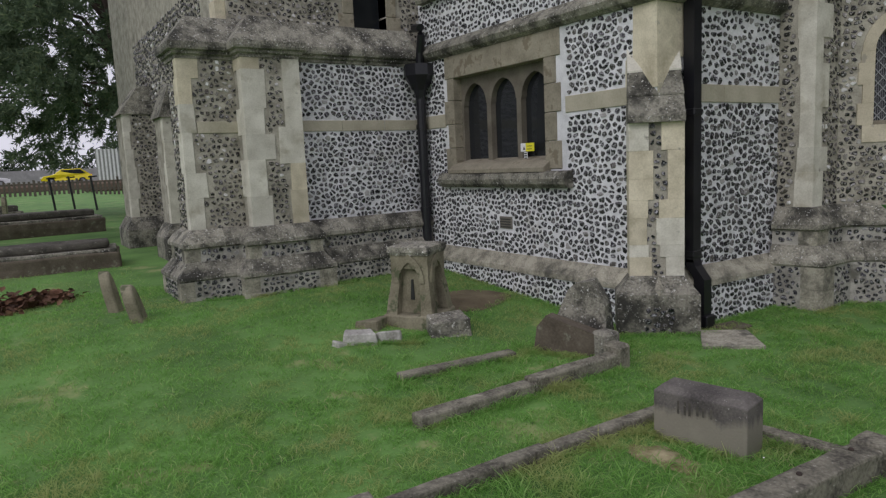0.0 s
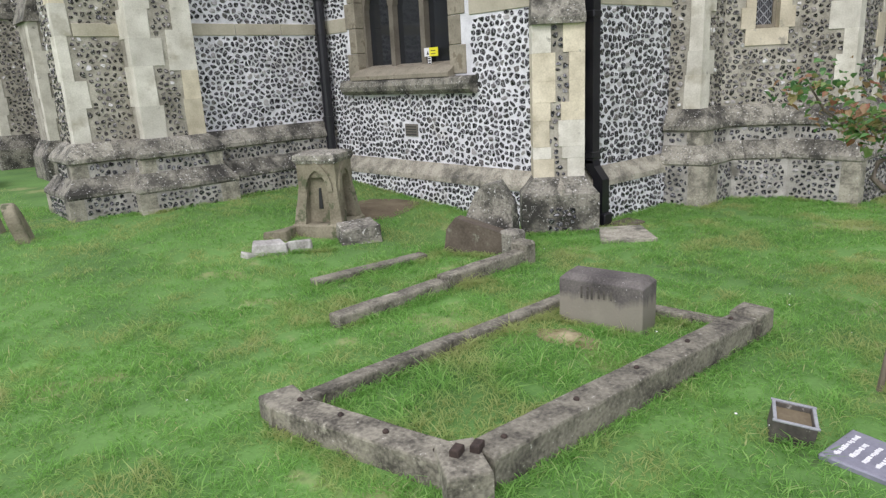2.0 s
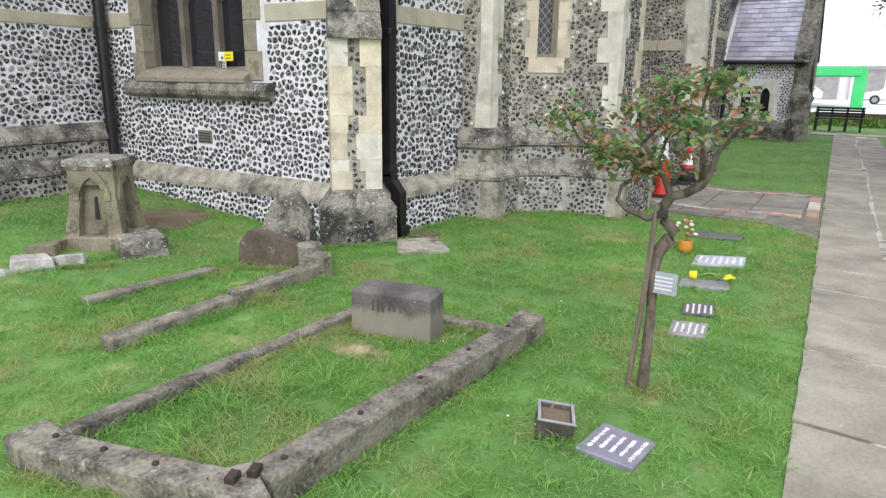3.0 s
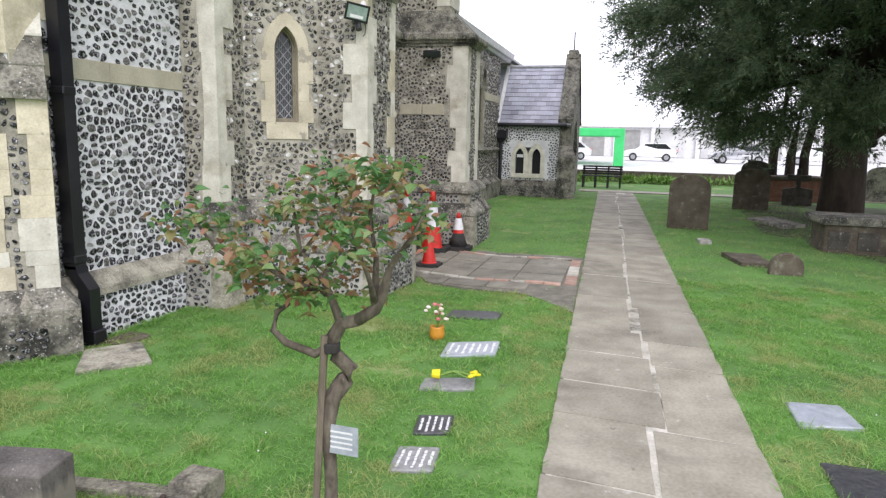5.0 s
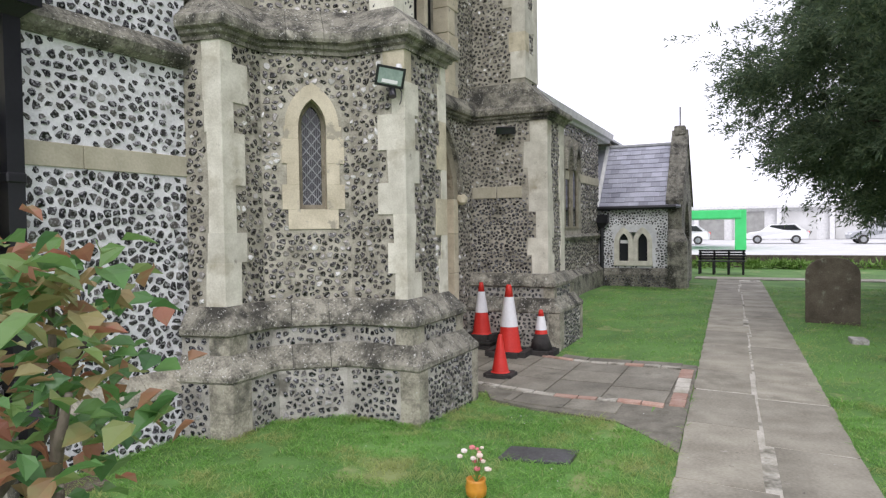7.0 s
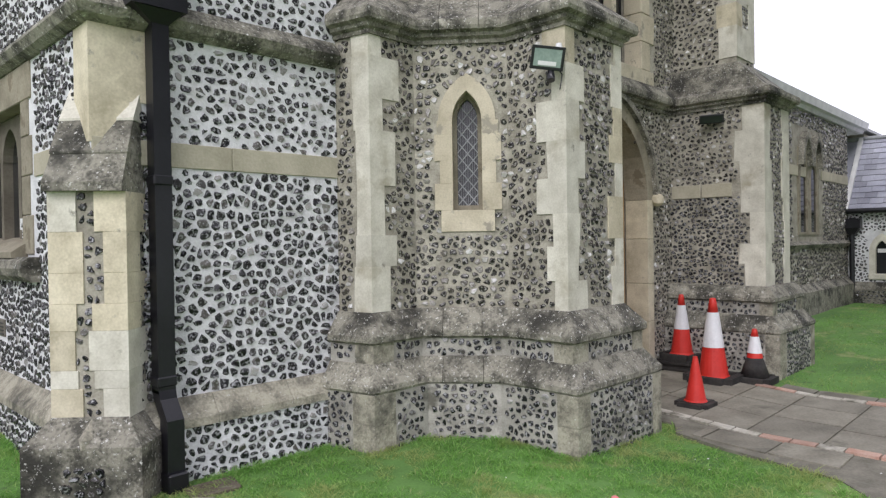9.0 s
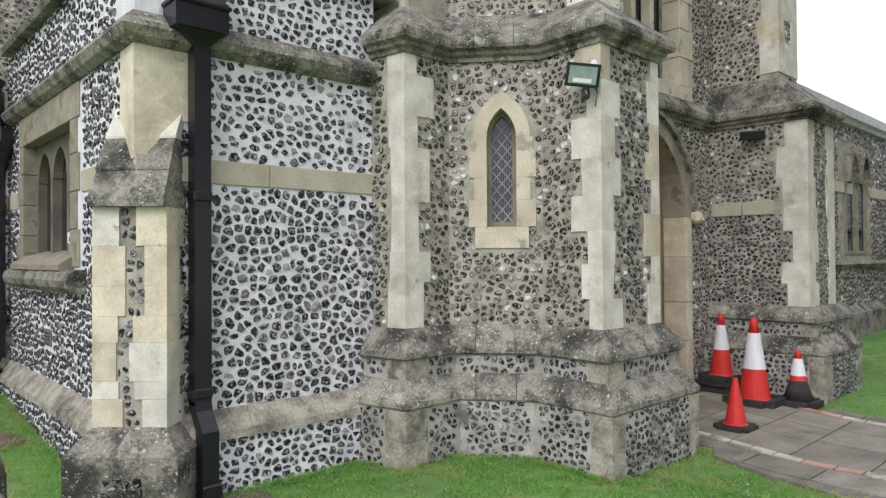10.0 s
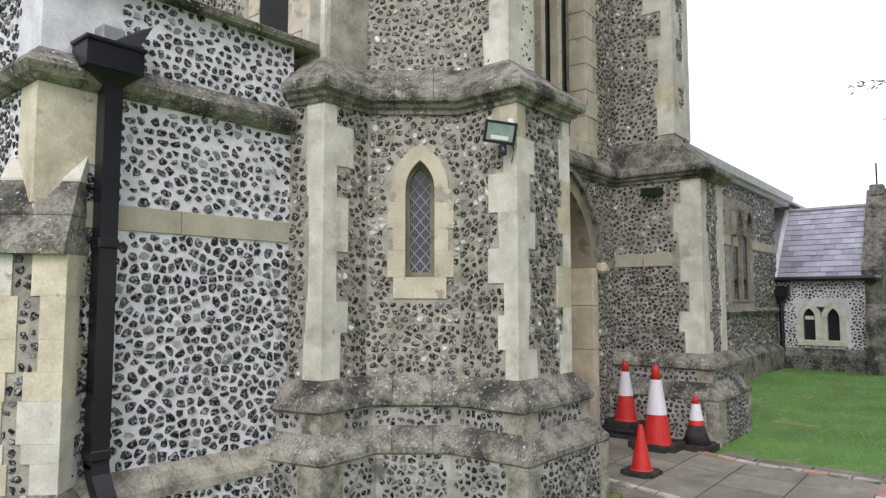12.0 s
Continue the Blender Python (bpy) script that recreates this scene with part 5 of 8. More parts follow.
hexa(bm, [roof_at(0, 3.86, 0.02), roof_at(1, 3.86, 0.02), roof_at(1, 3.95, 0.02), roof_at(0, 3.95, 0.02), roof_at(0, 3.86, 0.06), roof_at(1, 3.86, 0.06), roof_at(1, 3.95, 0.06), roof_at(0, 3.95, 0.06)])
part("flashing", bm, M["white_paint"], rf, "white flashing strip")
part("eaves_gutter", tube([(PX0 - 0.14, PY0 + 0.1, PE - 0.03), (PX0 - 0.14, 3.95, PE - 0.03)], 0.055, 8), M["iron"], rf)
pipe = thing("drainpipe", PX0 - 0.1, 3.8, 0, "black iron drainpipe with hopper at the porch corner", "drainpipe")
part("shaft", tube([(PX0 - 0.1, 3.8, 1.8), (PX0 - 0.1, 3.8, 0.35), (PX0 - 0.17, 3.8, 0.25), (PX0 - 0.17, 3.8, 0.0)], 0.05, 8), M["iron"], pipe)
part("hopper", hopper_bm(PX0 - 0.24, PX0 - 0.02, 3.62, 3.92, 1.45, 1.58, 1.78, PX0 - 0.1, 3.8, 0.06), M["iron"], pipe)
# coping of the gable
for s in (-1, 1):
    bm = bmesh.new()
    a, b = (RX + s * (RX - PX0 + 0.1), PE + 0.02), (RX, PR + 0.24)
    hexa(bm, [(a[0], PY0 - 0.06, a[1]), (b[0], PY0 - 0.06, b[1]), (b[0], PY0 + 0.34, b[1]), (a[0], PY0 + 0.34, a[1]),
              (a[0], PY0 - 0.06, a[1] + 0.12), (b[0], PY0 - 0.06, b[1] + 0.12), (b[0], PY0 + 0.34, b[1] + 0.12), (a[0], PY0 + 0.34, a[1] + 0.12)])
    tagged(finish("coping_porch", bm, M["weathered"]), "sloping stone coping of the porch gable", "trim", kind="structure")
fin = thing("gable_cross", RX, PY0 + 0.14, PR + 0.3, "thin iron cross on the porch gable top", "cross")
part("block", box_bm(RX - 0.14, RX + 0.14, PY0 + 0.0, PY0 + 0.28, PR + 0.2, PR + 0.46, 0.03), M["weathered"], fin)
part("upright", tube([(RX, PY0 + 0.14, PR + 0.4), (RX, PY0 + 0.14, PR + 0.95)], 0.018, 6), M["iron"], fin)
pw = new("window_5")
tagged(pw, "pair of small pointed windows in pale stone", "window", kind="structure")
F_pw = Face((PX0, PY1), (PX0, PY0), 0.015)
for c in (0.62, 1.08):
    for s in (-1, 1):
        inner, outer = [(-0.115, 0.62)] + arch(0.115, 1.1, 1.31, 6), [(-0.229, 0.62)] + arch(0.229, 1.08, 1.46, 6)
        bm = bmesh.new()
        prism(bm, [(c - s * u, v) for u, v in inner + outer[::-1]], F_pw, -0.12, 0.0)
        part("light_frame", bm, M["ashlar_white"], pw)
    part("pane", block_bm(F_pw, c - 0.15, c + 0.15, 0.55, 1.4, -0.12, -0.1, 0), M["glass"], pw)
part("sill", block_bm(F_pw, 0.38, 1.32, 0.5, 0.62, -0.12, 0.03, 0.01), M["ashlar_white"], pw)
part("notice", block_bm(F_pw, 0.53, 0.71, 1.06, 1.14, -0.098, -0.09, 0), M["white"], pw, "white notice behind the glass")
bm = bmesh.new()
hexa(bm, [(19.2, 1.75, -0.1), (19.62, 1.75, -0.1), (19.62, 2.2, -0.1), (19.2, 2.2, -0.1), (19.2, 1.75, 1.1), (19.62, 1.75, 1.1), (19.62, 2.2, 1.1), (19.2, 2.2, 1.1)])
hexa(bm, [(19.2, 1.75, 1.1), (19.62, 1.75, 1.1), (19.62, 2.2, 1.1), (19.2, 2.2, 1.1), (19.45, 1.9, 1.4), (19.62, 1.9, 1.4), (19.62, 2.2, 1.4), (19.45, 2.2, 1.4)])
structure("wall_porch_buttress", bm, M["weathered"], "small dark stone buttress of the porch", "buttress")


# ---- the church's west end beyond the vestry ----
LL = [(2.55, 9.3), (2.55, 8.2), (1.69, 8.2), (1.69, 7.74), (2.26, 7.74), (2.26, 7.48), (2.87, 7.48), (2.87, 7.65), (4.53, 7.65)]
wall_l = structure("wall_aisle", box_bm(2.87, 5.0, 7.65, 8.1, -0.1, 2.75), M["mortar_white"], "white-jointed flint wall with a stone band")
bm = box_bm(1.69, 2.7, 7.74, 8.2, -0.1, 2.75)
hexa(bm, [(2.26, 7.48, -0.1), (2.87, 7.48, -0.1), (2.87, 8.1, -0.1), (2.26, 8.1, -0.1), (2.26, 7.48, 2.75), (2.87, 7.48, 2.75), (2.87, 8.1, 2.75), (2.26, 8.1, 2.75)])
wall_p = structure("wall_west_buttresses", bm, M["mortar_grey"], "pair of flint angle buttresses with stone corners", "buttress")
plinth_set(LL, "west", zbase=0.0, top=0.91)
ZL = 2.70
stone_run("string_course_west", LL[:-1] + [(4.44, 7.65)], [(d * 0.8, ZL + z) for d, z in STRING] + [(-0.15, ZL + 0.4), (-0.3, ZL + 0.4)], M["weathered"], "projecting weathered string of the west end", "trim")
qs = []
for i, (c, a, b) in enumerate(((LL[3], (1, 0), (0, 1)), (LL[5], (1, 0), (0, 1)), (LL[6], (-1, 0), (0, 1)))):
    qs.append(quoin(wall_p, c, a, b, 0.91, ZL - 0.02, M["ashlar_white"], ((0.17, 0.12), (0.17, 0.27), (0.17, 0.25))[i], (0.25, 0.42), seed=40 + i))
F = Face(LL[3], LL[4])
flints(wall_p, F, 0, F.len, 0.91, ZL, M["flint_grey"], 0.06, 0.016, holes_left(qs[0][0]) + [(-1, 2, 1.9, 2.0)])
part("band_stone", block_bm(F, 0.15, F.len, 1.9, 2.02, -0.05, 0.013, 0.004), M["band"], wall_p)
F = Face(LL[5], LL[6])
flints(wall_p, F, 0, F.len, 0.91, ZL, M["flint_grey"], 0.06, 0.016, holes_left(qs[1][0]) + holes_right(qs[2][0], F.len))
F = Face(LL[2], LL[3])
flints(wall_p, F, 0.0, F.len, 0.91, ZL, M["flint_grey"], 0.06, 0.016, holes_right(qs[0][1], F.len))
F = Face(LL[7], LL[8])
for i in range(3):
    part("band_stone", block_bm(F, F.len * i / 3 + 0.003, F.len * (i + 1) / 3 - 0.003, 1.90, 2.02, -0.05, 0.012, 0.004), M["band"], wall_l)
flints(wall_l, F, 0.0, F.len, 0.91, ZL, M["flint"], 0.062, 0.012, [(-1, 3, 1.90, 2.02)], fill=1.22)
# upper west wall with its window
F_uw = Face((2.3, 7.92), (5.0, 7.92))
half_uw = [(-0.22, 2.98), (-0.22, 5.2), (0, 5.2)]
wall_uw = structure("wall_west_upper", wall_opening(F_uw, 0, 2.7, 2.7, 6.5, 1.71, half_uw, 0.4, sill=2.98), M["mortar_grey"], "upper flint wall with a stone window")
flints(wall_uw, F_uw, 0.0, 2.7, 3.0, 4.2, M["flint_grey"], 0.06, 0.016, [(1.3, 2.12, 2, 5)])
uw = new("window_6")
tagged(uw, "upper west window with plain stone jambs", "window", kind="structure")
for s in (-1, 1):
    for k in range(4):
        u0, u1 = sorted((1.71 + s * 0.22, 1.71 + s * (0.36 if k % 2 else 0.42)))
        part("jamb_stone", block_bm(F_uw, u0, u1, 2.98 + k * 0.3, 3.275 + k * 0.3, -0.2, 0.012), M["window_stone"], uw)
part("sill_stone", block_bm(F_uw, 1.25, 2.17, 2.9, 2.98, -0.2, 0.03), M["window_stone"], uw)
part("pane", block_bm(F_uw, 1.49, 1.93, 2.9, 5.2, -0.2, -0.18, 0), M["glass"], uw)
bm = box_bm(2.2, 2.75, 8.0, 8.6, 2.75, 6.5)
wall_pu = structure("wall_west_buttress_upper", bm, M["mortar_grey"], "upper stage of the west buttresses", "buttress")
quoin(wall_pu, (2.2, 8.0), (1, 0), (0, 1), 2.98, 5.0, M["ashlar_white"], (0.2, 0.14), (0.25, 0.42), seed=50)
flints(wall_pu, Face((2.2, 8.0), (2.75, 8.0)), 0.15, 0.55, 3.0, 4.2, M["flint_grey"], 0.06, 0.016)
bm = box_bm(2.55, 3.0, 8.1, 17.5, -0.1, 6.5)
wall_w = structure("wall_west", bm, M["mortar_grey"], "long flint west wall beyond the buttresses")
flints(wall_w, Face((2.55, 15.0), (2.55, 8.3)), 0, 6.7, 0.6, 4.0, M["flint_grey"], 0.09, 0.02)
structure("wall_church_back", box_bm(2.7, 30, 17.1, 17.5, -0.1, 6.0), M["mortar_grey"], "plain flint wall closing the church behind")
structure("roof_church", box_bm(2.55, 6.9, 7.92, 17.5, 6.5, 6.6), M["lead"], "flat lead roof of the west end", "roof")


def west_buttress(y0, y1, x0, top, seed):
    b = new("wall_buttress_west")
    tagged(b, "stepped flint buttress with pale stone corners", "buttress", kind="structure")
    part("core", box_bm(x0, 2.6, y0, y1, -0.1, top), M["mortar_grey"], b)
    bm = bmesh.new()
    hexa(bm, [(x0 - 0.06, y0 - 0.05, top), (2.6, y0 - 0.05, top), (2.6, y1 + 0.05, top), (x0 - 0.06, y1 + 0.05, top), (2.35, y0 + 0.02, top + 0.5), (2.6, y0 + 0.02, top + 0.5), (2.6, y1 - 0.02, top + 0.5), (2.35, y1 - 0.02, top + 0.5)])
    part("cap", bm, M["weathered"], b)
    part("base", box_bm(x0 - 0.13, 2.6, y0 - 0.13, y1 + 0.1, 0.0, 0.55, 0.02), M["weathered"], b)
    bm = bmesh.new()
    hexa(bm, [(x0 - 0.12, y0 - 0.12, 0.55), (2.6, y0 - 0.12, 0.55), (2.6, y1 + 0.09, 0.55), (x0 - 0.12, y1 + 0.09, 0.55), (x0 - 0.01, y0 - 0.01, 0.75), (2.6, y0 - 0.01, 0.75), (2.6, y1, 0.75), (x0 - 0.01, y1, 0.75)])
    part("base_slope", bm, M["weathered"], b)
    qa, qb = quoin(b, (x0, y0), (1, 0), (0, 1), 0.75, top, M["ashlar_white"], (0.16, 0.12), (0.25, 0.42), seed=seed)
    F = Face((x0, y0), (2.6, y0))
    flints(b, F, 0, F.len - 0.05, 0.75, top, M["flint_grey"], 0.07, 0.016, holes_left(qa))


west_buttress(11.3, 11.9, 2.22, 2.35, 60)
west_buttress(13.8, 14.6, 2.05, 2.6, 61)


# ---- graves and memorials ----
def mat_emboss(name, c1, c2, **kw):
    M[name] = material(name, c1, c2, **kw)


mat_emboss("grave_stone_dark", (0.04, 0.036, 0.03), (0.12, 0.11, 0.09), scale=6, rough=0.9, bump=0.6, spots=[((0.3, 0.29, 0.25), 18, -0.02)])
mat_emboss("brown_gravestone", (0.07, 0.055, 0.04), (0.16, 0.135, 0.1), scale=5, rough=0.95, bump=0.6, spots=[((0.2, 0.2, 0.15), 10, 0.0)])
mat_emboss("stump_stone", (0.14, 0.124, 0.082), (0.31, 0.283, 0.2), scale=5, rough=0.95, bump=0.7, spots=[((0.1, 0.11, 0.06), 6, 0.04)])
mat_emboss("white_marble", (0.2, 0.19, 0.165), (0.56, 0.545, 0.51), scale=7, rough=0.8, bump=0.6, spots=[((0.15, 0.14, 0.11), 8, 0.0, 0.1)])
mat_emboss("grey_granite", (0.2, 0.2, 0.2), (0.34, 0.34, 0.34), scale=30, rough=0.5, bump=0.1)
mat_emboss("dark_granite", (0.035, 0.035, 0.04), (0.09, 0.09, 0.095), scale=30, rough=0.35, bump=0.1)
mat_emboss("pale_slate_tablet", (0.3, 0.33, 0.37), (0.45, 0.48, 0.52), scale=20, rough=0.4, bump=0.1)
mat_emboss("letter_white", (0.7, 0.7, 0.7), (0.85, 0.85, 0.85), scale=20, rough=0.5, bump=0)
mat_emboss("bare_earth", (0.1, 0.075, 0.045), (0.2, 0.165, 0.1), scale=6, rough=0.95, bump=0.6)
mat_emboss("dead_leaves", (0.07, 0.035, 0.018), (0.17, 0.09, 0.045), scale=20, rough=0.9, bump=0.7)


def bar_stone(a, b, width, z0, z1, bevel=0.012, amount=0.004):
    """A long kerb stone from a to b, with worn edges."""
    a, b = Vector(a), Vector(b)
    t = (b - a).normalized()
    n = Vector((-t.y, t.x)) * width / 2
    bm = bmesh.new()
    p = [a - n, b - n, b + n, a + n]
    if (p[1] - p[0]).cross(p[2] - p[1]) < 0:
        p.reverse()
    hexa(bm, [(*q, z0) for q in p] + [(*q, z1) for q in p])
    bmesh.ops.bevel(bm, geom=[e for e in bm.edges if e.verts[0].co.z > z0 + 0.01 and e.verts[1].co.z > z0 + 0.01], offset=bevel, segments=2, profile=0.5, affect="EDGES")
    ln = (b - a).length
    long = [e for e in bm.edges if (e.verts[0].co - e.verts[1].co).length > ln * 0.7]
    bmesh.ops.subdivide_edges(bm, edges=long, cuts=14)
    for v in bm.verts:
        q = v.co * 7
        v.co += Vector((noise.noise(q), noise.noise(q + Vector((9, 0, 0))), noise.noise(q + Vector((0, 9, 0))))) * amount
    return bm


kerbs = thing("grave_kerb", 2.3, 2.4, 0, "lichened stone kerb round a grassed grave", "grave")
NW, NE, SE, SW = (1.15, 2.96), (3.2, 2.95), (3.33, 1.93), (1.33, 2.02)
part("south_kerb", bar_stone((SW[0] + 0.1, SW[1] + 0.02), SE, 0.14, -0.1, 0.125, 0.013), M["kerb"], kerbs)
part("west_kerb", bar_stone(NW, (SW[0] + 0.05, SW[1] + 0.02), 0.14, -0.1, 0.105, 0.013), M["kerb"], kerbs)
part("north_kerb", bar_stone((NW[0] + 0.05, NW[1]), (2.2, 2.96), 0.085, -0.1, 0.075, 0.013), M["kerb"], kerbs)
part("north_kerb", bar_stone((2.21, 2.96), NE, 0.085, -0.1, 0.06, 0.013), M["kerb"], kerbs)
part("east_kerb", bar_stone(NE, (SE[0], SE[1] + 0.1), 0.09, -0.1, 0.04, 0.013), M["kerb"], kerbs)
part("corner_block", bar_stone((SW[0] - 0.03, SW[1] - 0.06), (SW[0] + 0.08, SW[1] + 0.14), 0.16, -0.1, 0.122, 0.013), M["kerb"], kerbs)
part("corner_block", bar_stone((NW[0] - 0.06, NW[1] + 0.02), (NW[0] + 0.1, NW[1] + 0.0), 0.145, -0.1, 0.108, 0.013), M["kerb"], kerbs)
part("corner_block", bar_stone((SE[0] - 0.1, SE[1]), (SE[0] + 0.06, SE[1]), 0.16, -0.1, 0.14, 0.013), M["kerb"], kerbs)
M["rust"] = material("rusty_iron_stud", (0.02, 0.015, 0.012), (0.06, 0.04, 0.03), 20, 0.8, 80, 0.3)
for a, b, n, z in ((SW, SE, 5, 0.125), (NW, SW, 4, 0.105)):
    for i in range(n):
        t = (i + 0.45) / n
        x, y = a[0] + (b[0] - a[0]) * t, a[1] + (b[1] - a[1]) * t
        part("iron_stud", lathe(x + 0.03, y + 0.02, [(0.012, z - 0.01), (0.013, z + 0.005), (0.008, z + 0.011), (0.003, z + 0.012)], 8), M["rust"], kerbs)
for dx, dy in ((0.0, 0.05), (0.07, 0.02)):
    part("iron_stud", bar_stone((SW[0] + dx, SW[1] + dy), (SW[0] + dx + 0.05, SW[1] + dy + 0.02), 0.035, 0.115, 0.15, 0.006, 0.003), M["rust"], kerbs)

blk = thing("grave_block", 2.98, 2.56, 0, "low dark stone block with worn lettering at the grave head", "gravestone")
fl, fr = Vector((2.83, 2.80)), Vector((2.93, 2.33))
bk = Vector((0.2, 0.04))
pts = [fr, fr + bk, fl + bk, fl]
bm = bmesh.new()
hexa(bm, [(*p, -0.05) for p in pts] + [(*p, 0.285) for p in pts])
bmesh.ops.bevel(bm, geom=[e for e in bm.edges if e.verts[0].co.z > 0.2 and e.verts[1].co.z > 0.2], offset=0.032, segments=1, affect="EDGES")
bmesh.ops.bevel(bm, geom=bm.edges[:], offset=0.004, segments=1, affect="EDGES")
M["block_stone"] = material("charcoal_weathered_stone", (0.05, 0.045, 0.042), (0.17, 0.155, 0.14), 5, 0.9, 80, 0.4, spots=[((0.26, 0.245, 0.2), 4, -0.02, 0.12), ((0.5, 0.49, 0.46), 75, -0.05)])
nt = M["block_stone"].node_tree
bsdf = nt.nodes["Principled BSDF"]
tc, sep, run, mp = (nt.nodes.new("ShaderNode" + k) for k in ("TexCoord", "SeparateXYZ", "TexNoise", "Mapping"))
mp.inputs["Scale"].default_value = (30, 30, 3)
run.inputs["Scale"].default_value = 1.0
add, rim, wash = nt.nodes.new("ShaderNodeMath"), nt.nodes.new("ShaderNodeMapRange"), nt.nodes.new("ShaderNodeMix")
add.operation = "MULTIPLY_ADD"
add.inputs[1].default_value = 0.12
rim.inputs[1].default_value, rim.inputs[2].default_value, rim.inputs[3].default_value, rim.inputs[4].default_value = 0.2, 0.25, 0.8, 0.0
wash.data_type = "RGBA"
wash.inputs[7].default_value = (0.27, 0.25, 0.195, 1)
was = bsdf.inputs["Base Color"].links[0].from_socket
for a, b in ((tc.outputs["Object"], mp.inputs[0]), (mp.outputs[0], run.inputs[0]), (tc.outputs["Object"], sep.inputs[0]), (run.outputs[0], add.inputs[0]), (sep.outputs[2], add.inputs[2]),
             (add.outputs[0], rim.inputs[0]), (rim.outputs[0], wash.inputs[0]), (was, wash.inputs[6]), (wash.outputs[2], bsdf.inputs["Base Color"])):
    nt.links.new(a, b)
part("block", bm, M["block_stone"], blk)
Fb = Face(fl, fr)
for k, (u, h) in enumerate(((0.13, 0.07), (0.165, 0.07), (0.19, 0.07), (0.23, 0.05), (0.26, 0.05), (0.30, 0.05))):
    part("worn_letter", block_bm(Fb, u, u + 0.012, 0.19 - h / 2, 0.19 + h / 2, 0, 0.002, 0), M["grave_stone_dark"], blk)


def ground_patch(x, y, rx, ry, lift=0.012):
    """A ragged patch that follows the ground."""
    bm = bmesh.new()
    prev = None
    mid = bm.verts.new((x, y, ground_z(x, y) + lift * 2.5))
    for k in range(1, 7):
        ring = []
        for i in range(28):
            a = i * 2 * math.pi / 28
            f = k / 6 * (1 + 0.3 * noise.noise((math.cos(a) * 1.5 + x, math.sin(a) * 1.5, 2)))
            px, py = x + rx * f * math.cos(a), y + ry * f * math.sin(a)
            ring.append(bm.verts.new((px, py, ground_z(px, py) + lift * (2.5 - 2.2 * k / 6) + 0.006 * noise.noise((px * 20, py * 20, 0)))))
        for i in range(28):
            j = (i + 1) % 28
            bm.faces.new([prev[i], ring[i], ring[j], prev[j]] if prev else [mid, ring[i], ring[j]])
        prev = ring
    return bm


bm = ground_patch(2.65, 2.6, 0.11, 0.2, 0.014)
patch = tagged(finish("moss_patch", bm, material("dry_moss", (0.16, 0.13, 0.05), (0.38, 0.33, 0.2), 9, 0.95, 40, 0.5)), "dry yellow moss patch on the grave turf", "moss", kind="structure")

# second grave: one kerb proud, one sunk, and a broken headstone
g2 = thing("grave_kerb", 2.7, 4.1, 0, "sunken grave kerb overgrown with long grass", "grave")
part("near_kerb", bar_stone((1.9, 3.69), (2.75, 3.71), 0.11, -0.1, 0.085, 0.013), M["kerb"], g2)
part("near_kerb", bar_stone((2.76, 3.71), (3.55, 3.73), 0.11, -0.1, 0.11, 0.013), M["kerb"], g2)
part("far_kerb", bar_stone((2.25, 4.5), (3.2, 4.42), 0.10, -0.1, 0.05, 0.013), M["kerb"], g2)
part("end_block", box_bm(3.53, 3.66, 3.66, 3.82, -0.1, 0.17, 0.02), M["kerb"], g2)
hs = thing("broken_headstone", 3.6, 4.15, 0, "broken headstone, dark lower slab with pale upper fragment", "gravestone")
Fh = Face((3.40, 4.42), (3.66, 3.90))
bm = bmesh.new()
prism(bm, [(0.0, -0.05), (0.55, -0.05), (0.55, 0.16), (0.44, 0.2), (0.12, 0.29), (0.04, 0.2)], Fh, -0.13, 0.0)
rough_up(bm, 0.008, 8, 1)
part("lower_slab", bm, M["brown_gravestone"], hs, "dark reddish slab")
bm = bmesh.new()
prism(bm, [(0.12, 0.18), (0.55, 0.12), (0.53, 0.36), (0.42, 0.55), (0.3, 0.52), (0.24, 0.47)], Fh, -0.33, -0.15)
rough_up(bm, 0.008, 8, 1)
part("upper_fragment", bm, M["weathered"], hs, "pale lichened fragment")
part("side_stone", box_bm(3.62, 3.78, 3.86, 4.02, -0.05, 0.2, 0.02), M["weathered"], hs)


